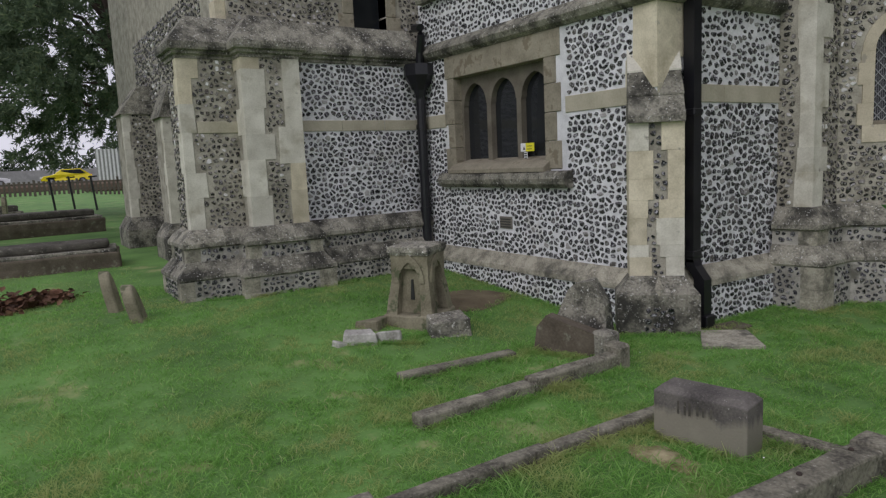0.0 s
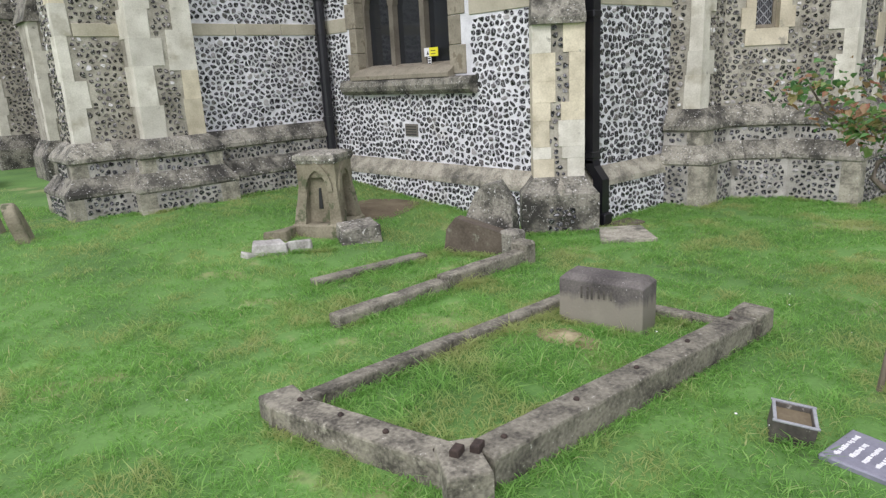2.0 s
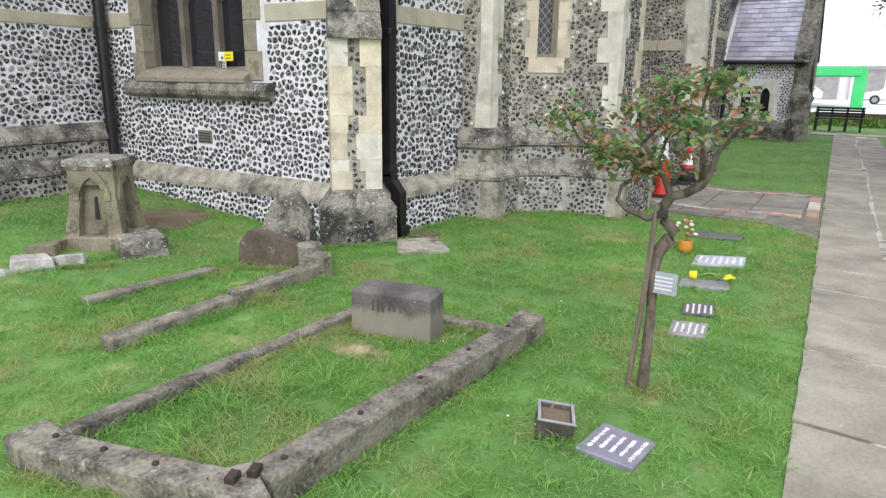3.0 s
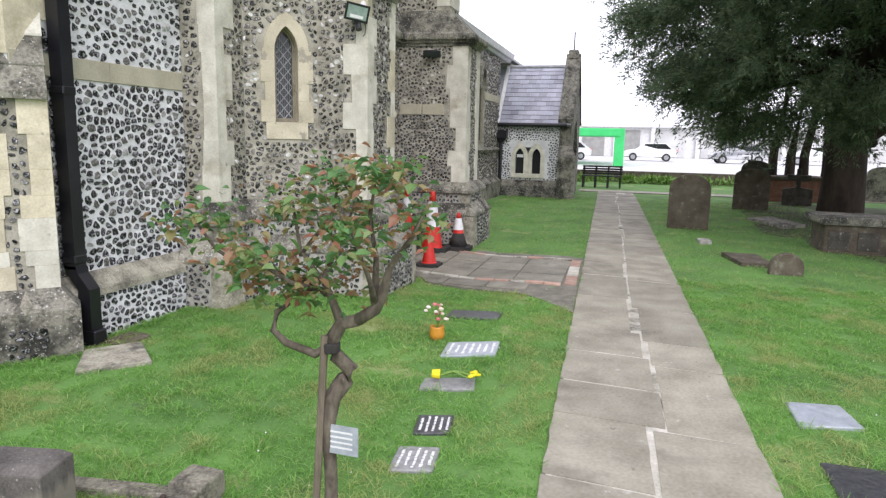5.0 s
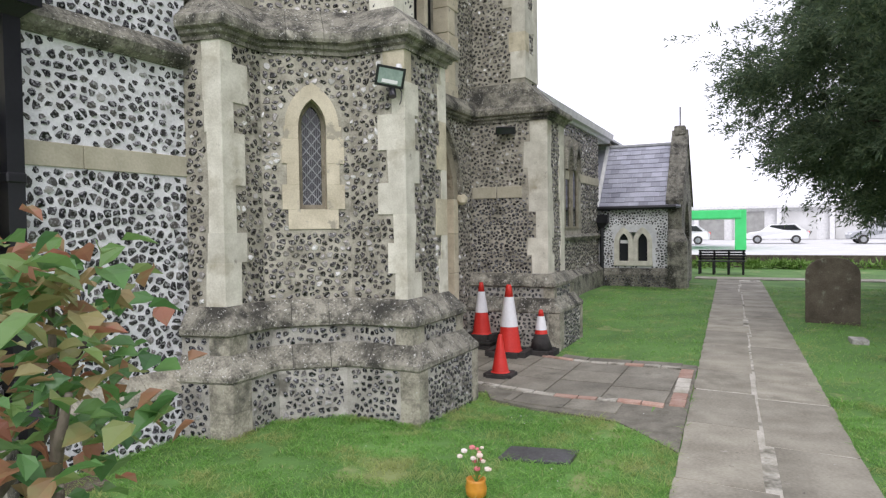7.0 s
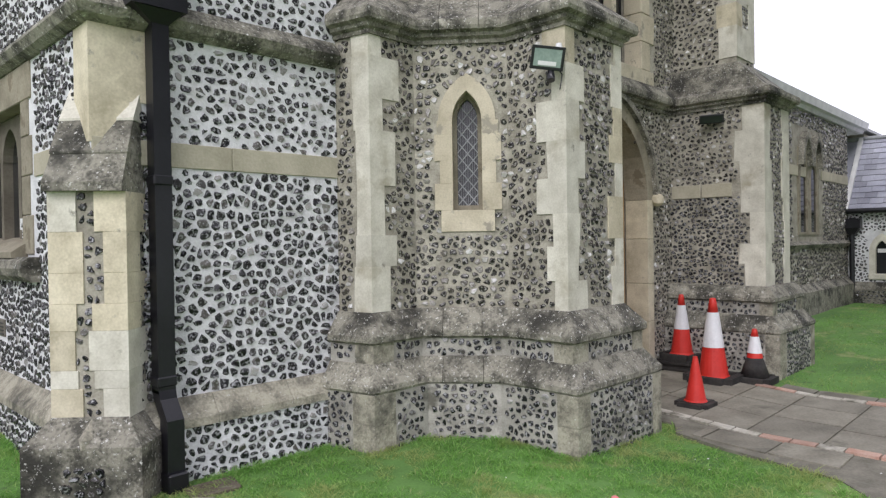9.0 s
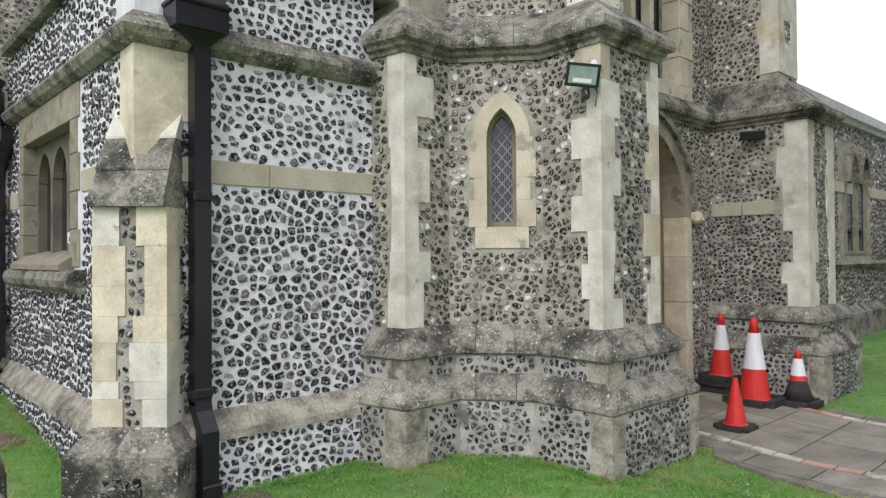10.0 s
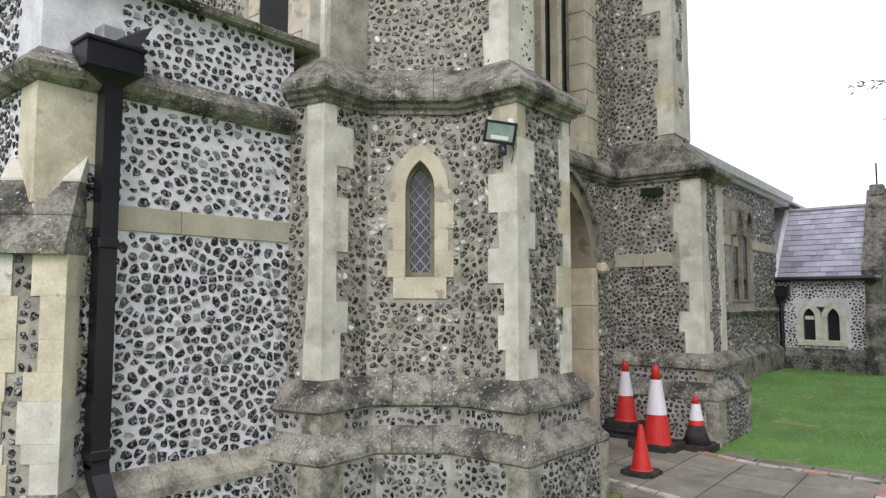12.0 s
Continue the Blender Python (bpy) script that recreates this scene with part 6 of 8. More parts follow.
# pedestal stump with arched sides
def pedestal(x, y, turn):
    z = ground_z(x, y)
    o = thing("monument_stump", x, y, z, "square weathered stone monument stump with arched recesses", "monument")
    m = Matrix.Translation((x, y, z)) @ Matrix.Rotation(radians(turn), 4, "Z") @ Matrix.Diagonal((0.88, 0.88, 1, 1))
    def ring(a, h):
        return [m @ Vector((sx * a, sy * a, h)) for sx, sy in ((-1, -1), (1, -1), (1, 1), (-1, 1))]
    bm = bmesh.new()
    hexa(bm, ring(0.29, -0.05) + ring(0.28, 0.1))
    bmesh.ops.bevel(bm, geom=bm.edges[:], offset=0.015, segments=1, affect="EDGES")
    rough_up(bm, 0.006, 8, 1)
    part("base_step", bm, M["stump_stone"], o)
    bm = bmesh.new()
    hexa(bm, ring(0.15, 0.1) + ring(0.135, 0.5))
    hexa(bm, ring(0.2, 0.5) + ring(0.205, 0.62))
    part("shaft", bm, M["stump_stone"], o)
    for sx in (-1, 1):
        for sy in (-1, 1):
            bm = bmesh.new()
            lv = [(0.13, 0.262, 0.08), (0.125, 0.235, 0.22), (0.105, 0.2, 0.42), (0.07, 0.205, 0.53)]
            for (i0, o0, h0), (i1, o1, h1) in zip(lv, lv[1:]):
                q = lambda i, e, h: [m @ Vector((sx * a, sy * c, h)) for a, c in ((i, i), (e, i), (e, e), (i, e))]
                hexa(bm, q(i0, o0, h0) + q(i1, o1, h1))
            bmesh.ops.recalc_face_normals(bm, faces=bm.faces[:])
            rough_up(bm, 0.006, 9, 1)
            part("corner_post", bm, M["stump_stone"], o)
    bm = bmesh.new()
    hexa(bm, ring(0.212, 0.62) + ring(0.222, 0.645))
    hexa(bm, ring(0.228, 0.645) + ring(0.226, 0.69))
    hexa(bm, ring(0.226, 0.69) + ring(0.19, 0.705))
    rough_up(bm, 0.006, 10, 1)
    part("cap", bm, M["weathered"], o, "lichened moulded cap")
    for k in range(4):
        mk = m @ Matrix.Rotation(radians(90 * k), 4, "Z")
        half = arch(0.115, 0.38, 0.56, 6)
        outer = arch(0.165, 0.38, 0.63, 6)
        for s in (-1, 1):
            bm = bmesh.new()
            poly = [(s * u, v) for u, v in half + outer[::-1]]
            vs = [bm.verts.new(mk @ Vector((u, -0.222, v))) for u, v in poly]
            vb = [bm.verts.new(mk @ Vector((u, -0.15, v))) for u, v in poly]
            n = len(poly)
            bm.faces.new(vs)
            bm.faces.new(vb[::-1])
            for i in range(n):
                bm.faces.new([vs[i], vb[i], vb[(i + 1) % n], vs[(i + 1) % n]])
            bmesh.ops.recalc_face_normals(bm, faces=bm.faces[:])
            part("arch_moulding", bm, M["stump_stone"], o)
        # a solid black bar paints the shade deep in the recess
        bm = bmesh.new()
        for v0, v1 in ((0.22, 0.4),):
            hexa(bm, [mk @ Vector(p) for p in ((-0.022, -0.156, v0), (0.022, -0.156, v0), (0.022, -0.12, v0), (-0.022, -0.12, v0), (-0.01, -0.152, v1), (0.01, -0.152, v1), (0.01, -0.12, v1), (-0.01, -0.12, v1))])
        part("niche", bm, M["black"], o, "black bar painting the shade inside the recess")


pedestal(3.12, 5.62, 33)


def broken_stone(x, y, sx, sy, h, turn, mat, seed, label):
    z = ground_z(x, y)
    r = random.Random(seed)
    m = Matrix.Translation((x, y, z)) @ Matrix.Rotation(radians(turn), 4, "Z")
    bm = bmesh.new()
    top = [(-sx + r.uniform(0, sx * 0.5), -sy), (sx, -sy + r.uniform(0, sy * 0.5)), (sx - r.uniform(0, sx * 0.6), sy), (-sx, sy * r.uniform(0.3, 1))]
    hexa(bm, [m @ Vector((a, b, -0.04)) for a, b in top] + [m @ Vector((a * 0.93, b * 0.93, h * 0.75 + r.uniform(-0.03, 0.03))) for a, b in top])
    bmesh.ops.bevel(bm, geom=bm.edges[:], offset=0.01, segments=1, affect="EDGES")
    rough_up(bm, 0.008, 9, 1)
    ob = finish("stone_fragment", bm, mat)
    tagged(ob, label, "stone", "fragments round the stump")


broken_stone(2.42, 5.42, 0.15, 0.09, 0.12, -35, M["white_marble"], 1, "broken white-topped stone fragment in the grass")
broken_stone(2.62, 5.33, 0.12, 0.06, 0.10, -40, M["white_marble"], 2, "small pale broken stone fragment in the grass")
broken_stone(2.25, 5.45, 0.07, 0.05, 0.05, 10, M["white_marble"], 3, "little pale stone chip with orange lichen")
broken_stone(3.15, 5.22, 0.19, 0.13, 0.19, -25, M["weathered"], 4, "rough grey boulder leaning on the stump base")
broken_stone(2.72, 5.72, 0.17, 0.12, 0.08, 20, M["stump_stone"], 5, "low mossy stone beside the stump")
bm = ground_patch(3.78, 5.95, 0.55, 0.38)
tagged(finish("earth_patch", bm, M["bare_earth"]), "bare brown earth patch beside the stump", "earth", kind="structure")


# flat memorial tablets
# glossy slate whose reflected sky is painted in as a lighter grey-violet
M["tablet_sheen"] = material("sheen_grey_slate", (0.17, 0.17, 0.21), (0.27, 0.27, 0.32), 8, 0.45, 60, 0.1)
def tablet(corners, mat, letters, rows, label, lift=0.018, bars=None, name="memorial_tablet", tilt=0.0):
    """corners: four ground points in order round the stone; rows of lettering run from the first edge to the third."""
    c = [Vector(p) for p in corners]
    mid = sum(c, Vector((0, 0))) / 4
    z = ground_z(*mid)
    o = thing(name, mid.x, mid.y, z, label, "memorial", "memorial tablets")
    if (c[1] - c[0]).cross(c[2] - c[1]) < 0:
        c = [c[0], c[3], c[2], c[1]]
    bm = bmesh.new()
    hexa(bm, [(*p, z - 0.04) for p in c] + [(*p, z + lift + tilt * (p - mid).x) for p in c])
    bmesh.ops.bevel(bm, geom=bm.edges[:], offset=0.006, segments=1, affect="EDGES")
    part("stone", bm, mat, o)
    r = random.Random(int(mid.x * 100))
    at = lambda s, t: c[0] * (1 - s) * (1 - t) + c[1] * s * (1 - t) + c[2] * s * t + c[3] * (1 - s) * t
    for k in range(rows):
        s0 = (k + 0.7) / (rows + 0.6)
        s1 = s0 + 0.48 / (rows + 0.6)
        t = r.uniform(0.08, 0.24)
        end = 1 - t
        bm = bmesh.new()
        bl = lambda q: (q.x, q.y, z + lift + tilt * (q - mid).x + 0.0)
        while t < end - 0.03:
            t1 = min(t + r.uniform(0.018, 0.06), end)
            j0, j1 = r.uniform(0, 0.3) * (s1 - s0), r.uniform(0, 0.25) * (s1 - s0)
            p = [at(s0 + j0, t), at(s1 - j1, t), at(s1 - j1, t1), at(s0 + j0, t1)]
            hexa(bm, [bl(q) for q in p] + [(*bl(q)[:2], bl(q)[2] + 0.002) for q in p])
            t = t1 + r.choice((0.012, 0.016, 0.035))
        part("lettering", bm, letters, o)
    return o


tablet([(3.80, 1.27), (4.05, 1.30), (4.10, 1.10), (3.86, 1.07)], M["grey_granite"], M["letter_white"], 5, "flat grey memorial tablet with white lettering")
tablet([(4.22, 1.29), (4.46, 1.33), (4.52, 1.14), (4.29, 1.10)], M["dark_granite"], M["letter_white"], 5, "flat dark granite memorial tablet with white lettering")
tablet([(4.83, 1.45), (5.02, 1.47), (5.13, 1.16), (4.93, 1.12)], M["grey_granite"], M["grey_granite"], 0, "flat grey memorial tablet under a daffodil bunch")
tablet([(5.47, 1.50), (5.80, 1.53), (5.96, 1.16), (5.63, 1.13)], M["pale_slate_tablet"], M["letter_white"], 7, "flat pale memorial tablet with many white lines")
tablet([(6.50, 1.75), (6.75, 1.75), (6.85, 1.3), (6.58, 1.3)], M["dark_granite"], M["grave_stone_dark"], 0, "flat dark memorial stone set in the lawn", 0.02)
tablet([(2.36, 1.27), (2.62, 1.24), (2.58, 1.00), (2.34, 1.03)], M["tablet_sheen"], M["letter_white"], 5, "flat slate memorial tablet, sheen painted into its grey-violet, with white lines")
tablet([(5.30, -0.70), (5.34, -1.0), (5.02, -1.04), (4.94, -0.70)], M["pale_slate_tablet"], M["grey_granite"], 0, "flat pale memorial tablet beside the path")
tablet([(4.52, -0.70), (4.52, -1.05), (4.14, -1.05), (4.14, -0.70)], M["dark_granite"], M["grey_granite"], 0, "flat dark memorial tablet beside the path")
tablet([(4.35, 3.58), (4.68, 3.27), (5.0, 3.62), (4.72, 3.86)], M["plinth_stone"], M["weathered"], 0, "worn flat stone slab by the drainpipe foot", 0.028, name="stone_slab")
tablet([(4.92, 3.72), (5.2, 3.7), (5.25, 3.9), (4.95, 3.92)], M["brown_gravestone"], M["weathered"], 0, "brown gully stone under the drainpipe", 0.02, name="gully_stone")

# flowers
pot = thing("flower_pot", 5.88, 1.64, 0, "orange pot of pink and white flowers on the lawn", "flower pot")
M["orange"] = material("orange_glazed_pot", (0.5, 0.2, 0.02), (0.65, 0.3, 0.04), 8, 0.4, 50, 0.1)
M["pink"] = island_material("pink_petals", [(0, (0.5, 0.08, 0.1)), (0.4, (0.7, 0.25, 0.25)), (0.6, (0.75, 0.6, 0.5)), (1, (0.8, 0.75, 0.7))], 40, 0.6, (0.8, 0.7, 0.6), 0.2)
M["stem"] = material("green_stem", (0.09, 0.2, 0.03), (0.24, 0.38, 0.08), 20, 0.7, 60, 0.1)
M["daffodil"] = material("yellow_petal", (0.75, 0.6, 0.0), (0.85, 0.75, 0.03), 20, 0.6, 60, 0.1)
part("pot", lathe(5.88, 1.64, [(0.035, 0.0), (0.055, 0.02), (0.06, 0.06), (0.052, 0.095), (0.056, 0.11), (0.046, 0.11), (0.042, 0.09)], 20), M["orange"], pot, smooth=True)
r = random.Random(5)
bm, bs = bmesh.new(), bmesh.new()
for k in range(16):
    x, y, z = 5.88 + r.gauss(0, 0.035), 1.64 + r.gauss(0, 0.035), r.uniform(0.17, 0.28)
    bmesh.ops.create_icosphere(bm, subdivisions=1, radius=r.uniform(0.012, 0.022), matrix=Matrix.Translation((x, y, z)) @ Matrix.Diagonal((1, 1, 0.7, 1)))
    tube([(5.88, 1.64, 0.09), (x, y, z)], 0.003, 4, bs)
part("blossoms", bm, M["pink"], pot)
part("stems", bs, M["stem"], pot)
daf = thing("daffodil_bunch", 5.0, 1.32, 0.035, "yellow daffodil bunch lying on a memorial tablet", "flowers")
for k in range(9):
    x0, y0 = 4.99 + r.uniform(-0.02, 0.02), 1.38
    x1, y1 = 5.03 + r.uniform(-0.06, 0.06), 1.15 + r.uniform(-0.03, 0.03)
    part("stalk", tube([(x0, y0, 0.05), ((x0 + x1) / 2, 1.27, 0.075 + r.uniform(0, 0.02)), (x1, y1, 0.05 + r.uniform(0, 0.03))], 0.005, 5), M["stem"], daf)
    by = bmesh.new()
    bmesh.ops.create_icosphere(by, subdivisions=1, radius=0.013, matrix=Matrix.Translation((x1, y1, 0.07)) @ Matrix.Diagonal((1, 1.4, 0.8, 1)))
    part("bud", by, M["daffodil"], daf)
part("wrapper", tube([(4.985, 1.41, 0.062), (4.995, 1.36, 0.062)], [0.026, 0.032], 10), M["daffodil"], daf, "bright yellow wrapper")

# small square flower holder by the rose
hold = thing("flower_holder", 2.45, 1.40, 0, "small square grey metal flower holder filled with soil", "flower holder")
mh = Matrix.Translation((2.45, 1.40, 0)) @ Matrix.Rotation(radians(25), 4, "Z") @ Euler((0.12, -0.1, 0)).to_matrix().to_4x4() @ Matrix.Diagonal((0.8, 0.8, 0.62, 1))
for sx, sy, lx, ly in ((-0.085, 0, 0.008, 0.09), (0.085, 0, 0.008, 0.09), (0, -0.085, 0.09, 0.008), (0, 0.085, 0.09, 0.008)):
    part("side", local_box(mh, sx - lx, sx + lx, sy - ly, sy + ly, -0.02, 0.14, 0.004), M["grave_stone_dark"], hold)
part("soil", local_box(mh, -0.08, 0.08, -0.08, 0.08, -0.02, 0.11), M["bare_earth"], hold)
for sx in (-0.088, 0.088):
    part("rim", local_box(mh, sx - 0.008, sx + 0.008, -0.1, 0.1, 0.14, 0.152, 0.002), M["lead"], hold)
    part("rim", local_box(mh, -0.079, 0.079, sx - 0.008, sx + 0.008, 0.14, 0.152, 0.002), M["lead"], hold)


# ---- traffic cones ----
M["cone_red"] = material("red_cone_plastic", (0.55, 0.022, 0.016), (0.68, 0.04, 0.028), 6, 0.5, 50, 0.1)
M["cone_white"] = material("white_reflective_sleeve", (0.68, 0.68, 0.7), (0.82, 0.82, 0.84), 6, 0.4, 50, 0.05)
M["rubber"] = material("black_rubber_base", (0.015, 0.014, 0.014), (0.05, 0.046, 0.042), 8, 0.8, 50, 0.3)


def cone(x, y, z, h, base_r, sleeve, label, red_base=False, black=0.0):
    z += dip(x, y)
    o = thing("traffic_cone", x, y, z, label, "traffic cone", "cones by the doorway")
    rb, rt = base_r * 0.6, base_r * 0.13
    rad = lambda t: rb + (rt - rb) * t
    zb = z + 0.05
    bm = box_bm(x - base_r, x + base_r, y - base_r, y + base_r, z, zb, base_r * 0.3, 2)
    part("base", bm, M["rubber"], o)
    if black:
        part("lower_cone", lathe(x, y, [(rad(0) * 1.25, zb), (rad(black), zb + (h - 0.05) * black)], 24), M["rubber"], o, smooth=True)
    s0, s1 = sleeve if sleeve else (1, 1)
    part("cone", lathe(x, y, [(rad(black) * (1.12 if not black else 1), zb + (h - 0.05) * black), (rad(black + 0.03), zb + (h - 0.05) * (black + 0.03)), (rad(s0), zb + (h - 0.05) * s0)], 24), M["cone_red"], o)
    if sleeve:
        part("sleeve", lathe(x, y, [(rad(s0) + 0.004, zb + (h - 0.05) * s0), (rad(s1) + 0.004, zb + (h - 0.05) * s1)], 24), M["cone_white"], o)
        part("tip", lathe(x, y, [(rad(s1), zb + (h - 0.05) * s1), (rt, z + h - 0.01), (rt * 0.7, z + h)], 24), M["cone_red"], o, smooth=True)
    return o


cone(10.12, 2.96, 0.012, 0.86, 0.25, (0.38, 0.82), "tall red traffic cone with a white sleeve")
cone(10.38, 2.64, 0.012, 0.54, 0.19, (0.5, 0.84), "short red-topped cone with a heavy black base", black=0.4)
cone(9.0, 2.66, 0.012, 0.44, 0.15, None, "small plain red traffic cone on a black base")
for k in range(2):
    o = finish("rubber_base", box_bm(10.3, 10.76, 3.28, 3.7, dip(10.5, 3.5) + 0.012 + 0.065 * k, dip(10.5, 3.5) + 0.072 + 0.065 * k, 0.02, 2), M["rubber"])
    tagged(o, "black rubber cone base stacked on the paving", "cone base", "stacked bases")
cone(10.52, 3.48, 0.14, 0.72, 0.2, (0.42, 0.82), "red traffic cone with white sleeve on stacked bases")


# ---- standard rose ----
M["bark"] = material("grey_brown_rose_bark", (0.06, 0.048, 0.036), (0.2, 0.17, 0.13), 22, 0.9, 80, 1.0, spots=[((0.36, 0.33, 0.27), 30, -0.03, 0.08)], stretch=(1, 1, 0.5))
M["stake"] = material("weathered_stake", (0.12, 0.1, 0.07), (0.24, 0.2, 0.15), 10, 0.9, 60, 0.4, stretch=(5, 5, 0.6))
M["rose_leaf"] = island_material("rose_leaf", [(0, (0.07, 0.17, 0.06)), (0.38, (0.13, 0.28, 0.08)), (0.52, (0.24, 0.35, 0.12)), (0.66, (0.34, 0.3, 0.13)), (0.82, (0.36, 0.23, 0.12)), (1, (0.38, 0.15, 0.1))], 30, 0.4, (0.2, 0.34, 0.13), 0.3, 0.4)
rose = thing("rose_tree", 3.03, 1.19, 0, "gnarled standard rose with red-tinged young leaves", "rose tree")
trunk = [(3.03, 1.19, -0.05), (3.03, 1.19, 0.1), (3.03, 1.185, 0.38), (3.02, 1.18, 0.6), (3.03, 1.165, 0.7), (3.05, 1.12, 0.77), (3.05, 1.10, 0.81), (3.03, 1.14, 0.86), (3.03, 1.155, 0.91), (3.03, 1.12, 0.97), (3.02, 1.06, 0.99)]


def bowed(p):
    """The head of the rose sits a little low and to the north of its foot."""
    k = smooth(0.4, 0.9, p[2])
    return (p[0], p[1] + 0.025 * k, p[2] - 0.03 * k)


trunk = [bowed(p) for p in trunk]
part("trunk", tube(trunk, [0.03, 0.025, 0.022, 0.023, 0.03, 0.031, 0.027, 0.025, 0.027, 0.022, 0.021], 10), M["bark"], rose, smooth=True)
limbs = [
    ([(3.03, 1.155, 0.9), (3.02, 1.21, 0.86), (2.99, 1.30, 0.90), (2.98, 1.34, 0.94), (2.99, 1.33, 1.0), (3.0, 1.29, 1.03)], [0.022, 0.02, 0.017, 0.016, 0.014, 0.01]),
    ([(3.02, 1.06, 0.99), (3.02, 1.0, 1.03), (3.02, 0.975, 1.08), (3.0, 0.94, 1.18), (2.97, 0.86, 1.28), (2.96, 0.82, 1.36)], [0.028, 0.027, 0.024, 0.014, 0.01, 0.005]),
    ([(3.02, 1.0, 1.05), (3.08, 1.02, 1.18), (3.1, 1.05, 1.32), (3.08, 1.02, 1.45)], [0.02, 0.013, 0.009, 0.005]),
    ([(3.03, 1.12, 0.97), (3.05, 1.18, 1.08), (3.06, 1.28, 1.2), (3.05, 1.3, 1.36)], [0.024, 0.014, 0.009, 0.005]),
    ([(3.05, 1.18, 1.06), (3.04, 1.32, 1.12), (3.0, 1.46, 1.14), (2.96, 1.53, 1.2), (2.92, 1.58, 1.3)], [0.016, 0.012, 0.01, 0.008, 0.005]),
    ([(3.02, 1.0, 1.05), (2.9, 0.97, 1.15), (2.84, 1.0, 1.3)], [0.018, 0.01, 0.005]),
    ([(3.06, 1.2, 1.1), (3.18, 1.2, 1.2), (3.22, 1.15, 1.35)], [0.014, 0.009, 0.005]),
    ([(3.05, 1.18, 1.06), (2.92, 1.24, 1.12), (2.84, 1.32, 1.2)], [0.014, 0.009, 0.005]),
    ([(3.06, 1.28, 1.18), (3.05, 1.16, 1.32), (3.03, 1.12, 1.46)], [0.01, 0.008, 0.005]),
]
for pts, rs in limbs:
    part("branch", tube([bowed(p) for p in pts], [q * 0.75 for q in rs], 7), M["bark"], rose, smooth=True)
part("stake", tube([(3.04, 1.27, -0.05), (3.0, 1.215, 0.5), (3.01, 1.195, 0.9)], 0.013, 8), M["stake"], rose, "weathered wooden stake")
part("tie", lathe(3.025, 1.18, [(0.028, 0.842), (0.031, 0.846), (0.031, 0.872), (0.028, 0.876)], 12), M["rubber"], rose, "black rubber tie")
Flb = Face((3.005, 1.195), (3.0, 1.075))
part("label_card", block_bm(Flb, 0, 0.12, 0.5, 0.6, -0.004, 0, 0), M["pale_slate_tablet"], rose, "pale card label")
for k in range(4):
    part("text_bar", block_bm(Flb, 0.02, 0.1, 0.52 + k * 0.018, 0.526 + k * 0.018, 0, 0.001, 0), M["letter_white"], rose)


def leaf_shape(size, fold, bend):
    w = size * 0.36
    return ([(0, 0, 0), (w * 0.8, size * 0.28, fold), (w, size * 0.6, fold - bend * 0.4), (0, size, -bend), (-w, size * 0.6, fold - bend * 0.4), (-w * 0.8, size * 0.28, fold), (0, size * 0.5, -bend * 0.25)],
            [(0, 1, 2, 6), (6, 2, 3), (0, 6, 4, 5), (6, 3, 4)])


leaf_meshes = [raw_mesh("leaf", *leaf_shape(s, f, b), M["rose_leaf"]) for s, f, b in ((0.046, 0.008, 0.01), (0.04, 0.01, 0.004), (0.05, 0.006, 0.016), (0.032, 0.01, 0.008))]
clusters = [((2.92, 1.58, 1.30), (0.10, 0.11, 0.06), 70), ((3.0, 1.42, 1.14), (0.13, 0.12, 0.07), 90), ((3.02, 1.28, 1.10), (0.13, 0.12, 0.07), 80), ((3.05, 1.30, 1.34), (0.13, 0.12, 0.06), 80), ((3.05, 1.12, 1.44), (0.14, 0.14, 0.06), 110),
            ((3.0, 0.95, 1.46), (0.12, 0.10, 0.06), 80), ((3.05, 1.1, 1.27), (0.14, 0.13, 0.1), 110), ((2.97, 0.85, 1.33), (0.11, 0.07, 0.07), 60), ((2.85, 1.0, 1.28), (0.09, 0.09, 0.08), 50), ((3.22, 1.15, 1.33), (0.1, 0.1, 0.08), 50),
            ((2.84, 1.32, 1.2), (0.09, 0.09, 0.06), 50), ((3.0, 1.5, 1.22), (0.1, 0.1, 0.06), 35), ((3.03, 1.16, 1.1), (0.12, 0.12, 0.07), 60)]
r = random.Random(77)
foliage_v, foliage_f = [], []
count = 0
for c, s, n in clusters:
    c = bowed(c)
    for k in range(int(n * 1.35)):
        p = Vector([c[i] + max(-1.6, min(1.6, r.gauss(0, 0.56))) * s[i] for i in range(3)])
        m = Matrix.Translation(p) @ Euler((r.uniform(-0.7, 0.4), r.uniform(-0.5, 0.5), r.uniform(0, 6.28))).to_matrix().to_4x4() @ Matrix.Scale(r.uniform(0.6, 1.15), 4)
        if count < 300 and k % 3 == 0:
            ob = new("leaf", r.choice(leaf_meshes))
            ob.parent = rose
            ob.matrix_parent_inverse = rose.matrix_basis.inverted()
            ob.matrix_basis = m
            count += 1
        else:
            vs, fs = leaf_shape(r.choice((0.046, 0.04, 0.05, 0.032)), 0.008, r.uniform(0.003, 0.015))
            b0 = len(foliage_v)
            foliage_v += [m @ Vector(v) for v in vs]
            foliage_f += [tuple(i + b0 for i in f) for f in fs]
fol = new("foliage", raw_mesh("foliage", foliage_v, foliage_f, M["rose_leaf"]))
fol.parent = rose
fol.matrix_parent_inverse = rose.matrix_basis.inverted()
tagged(fol, kind="stuff")


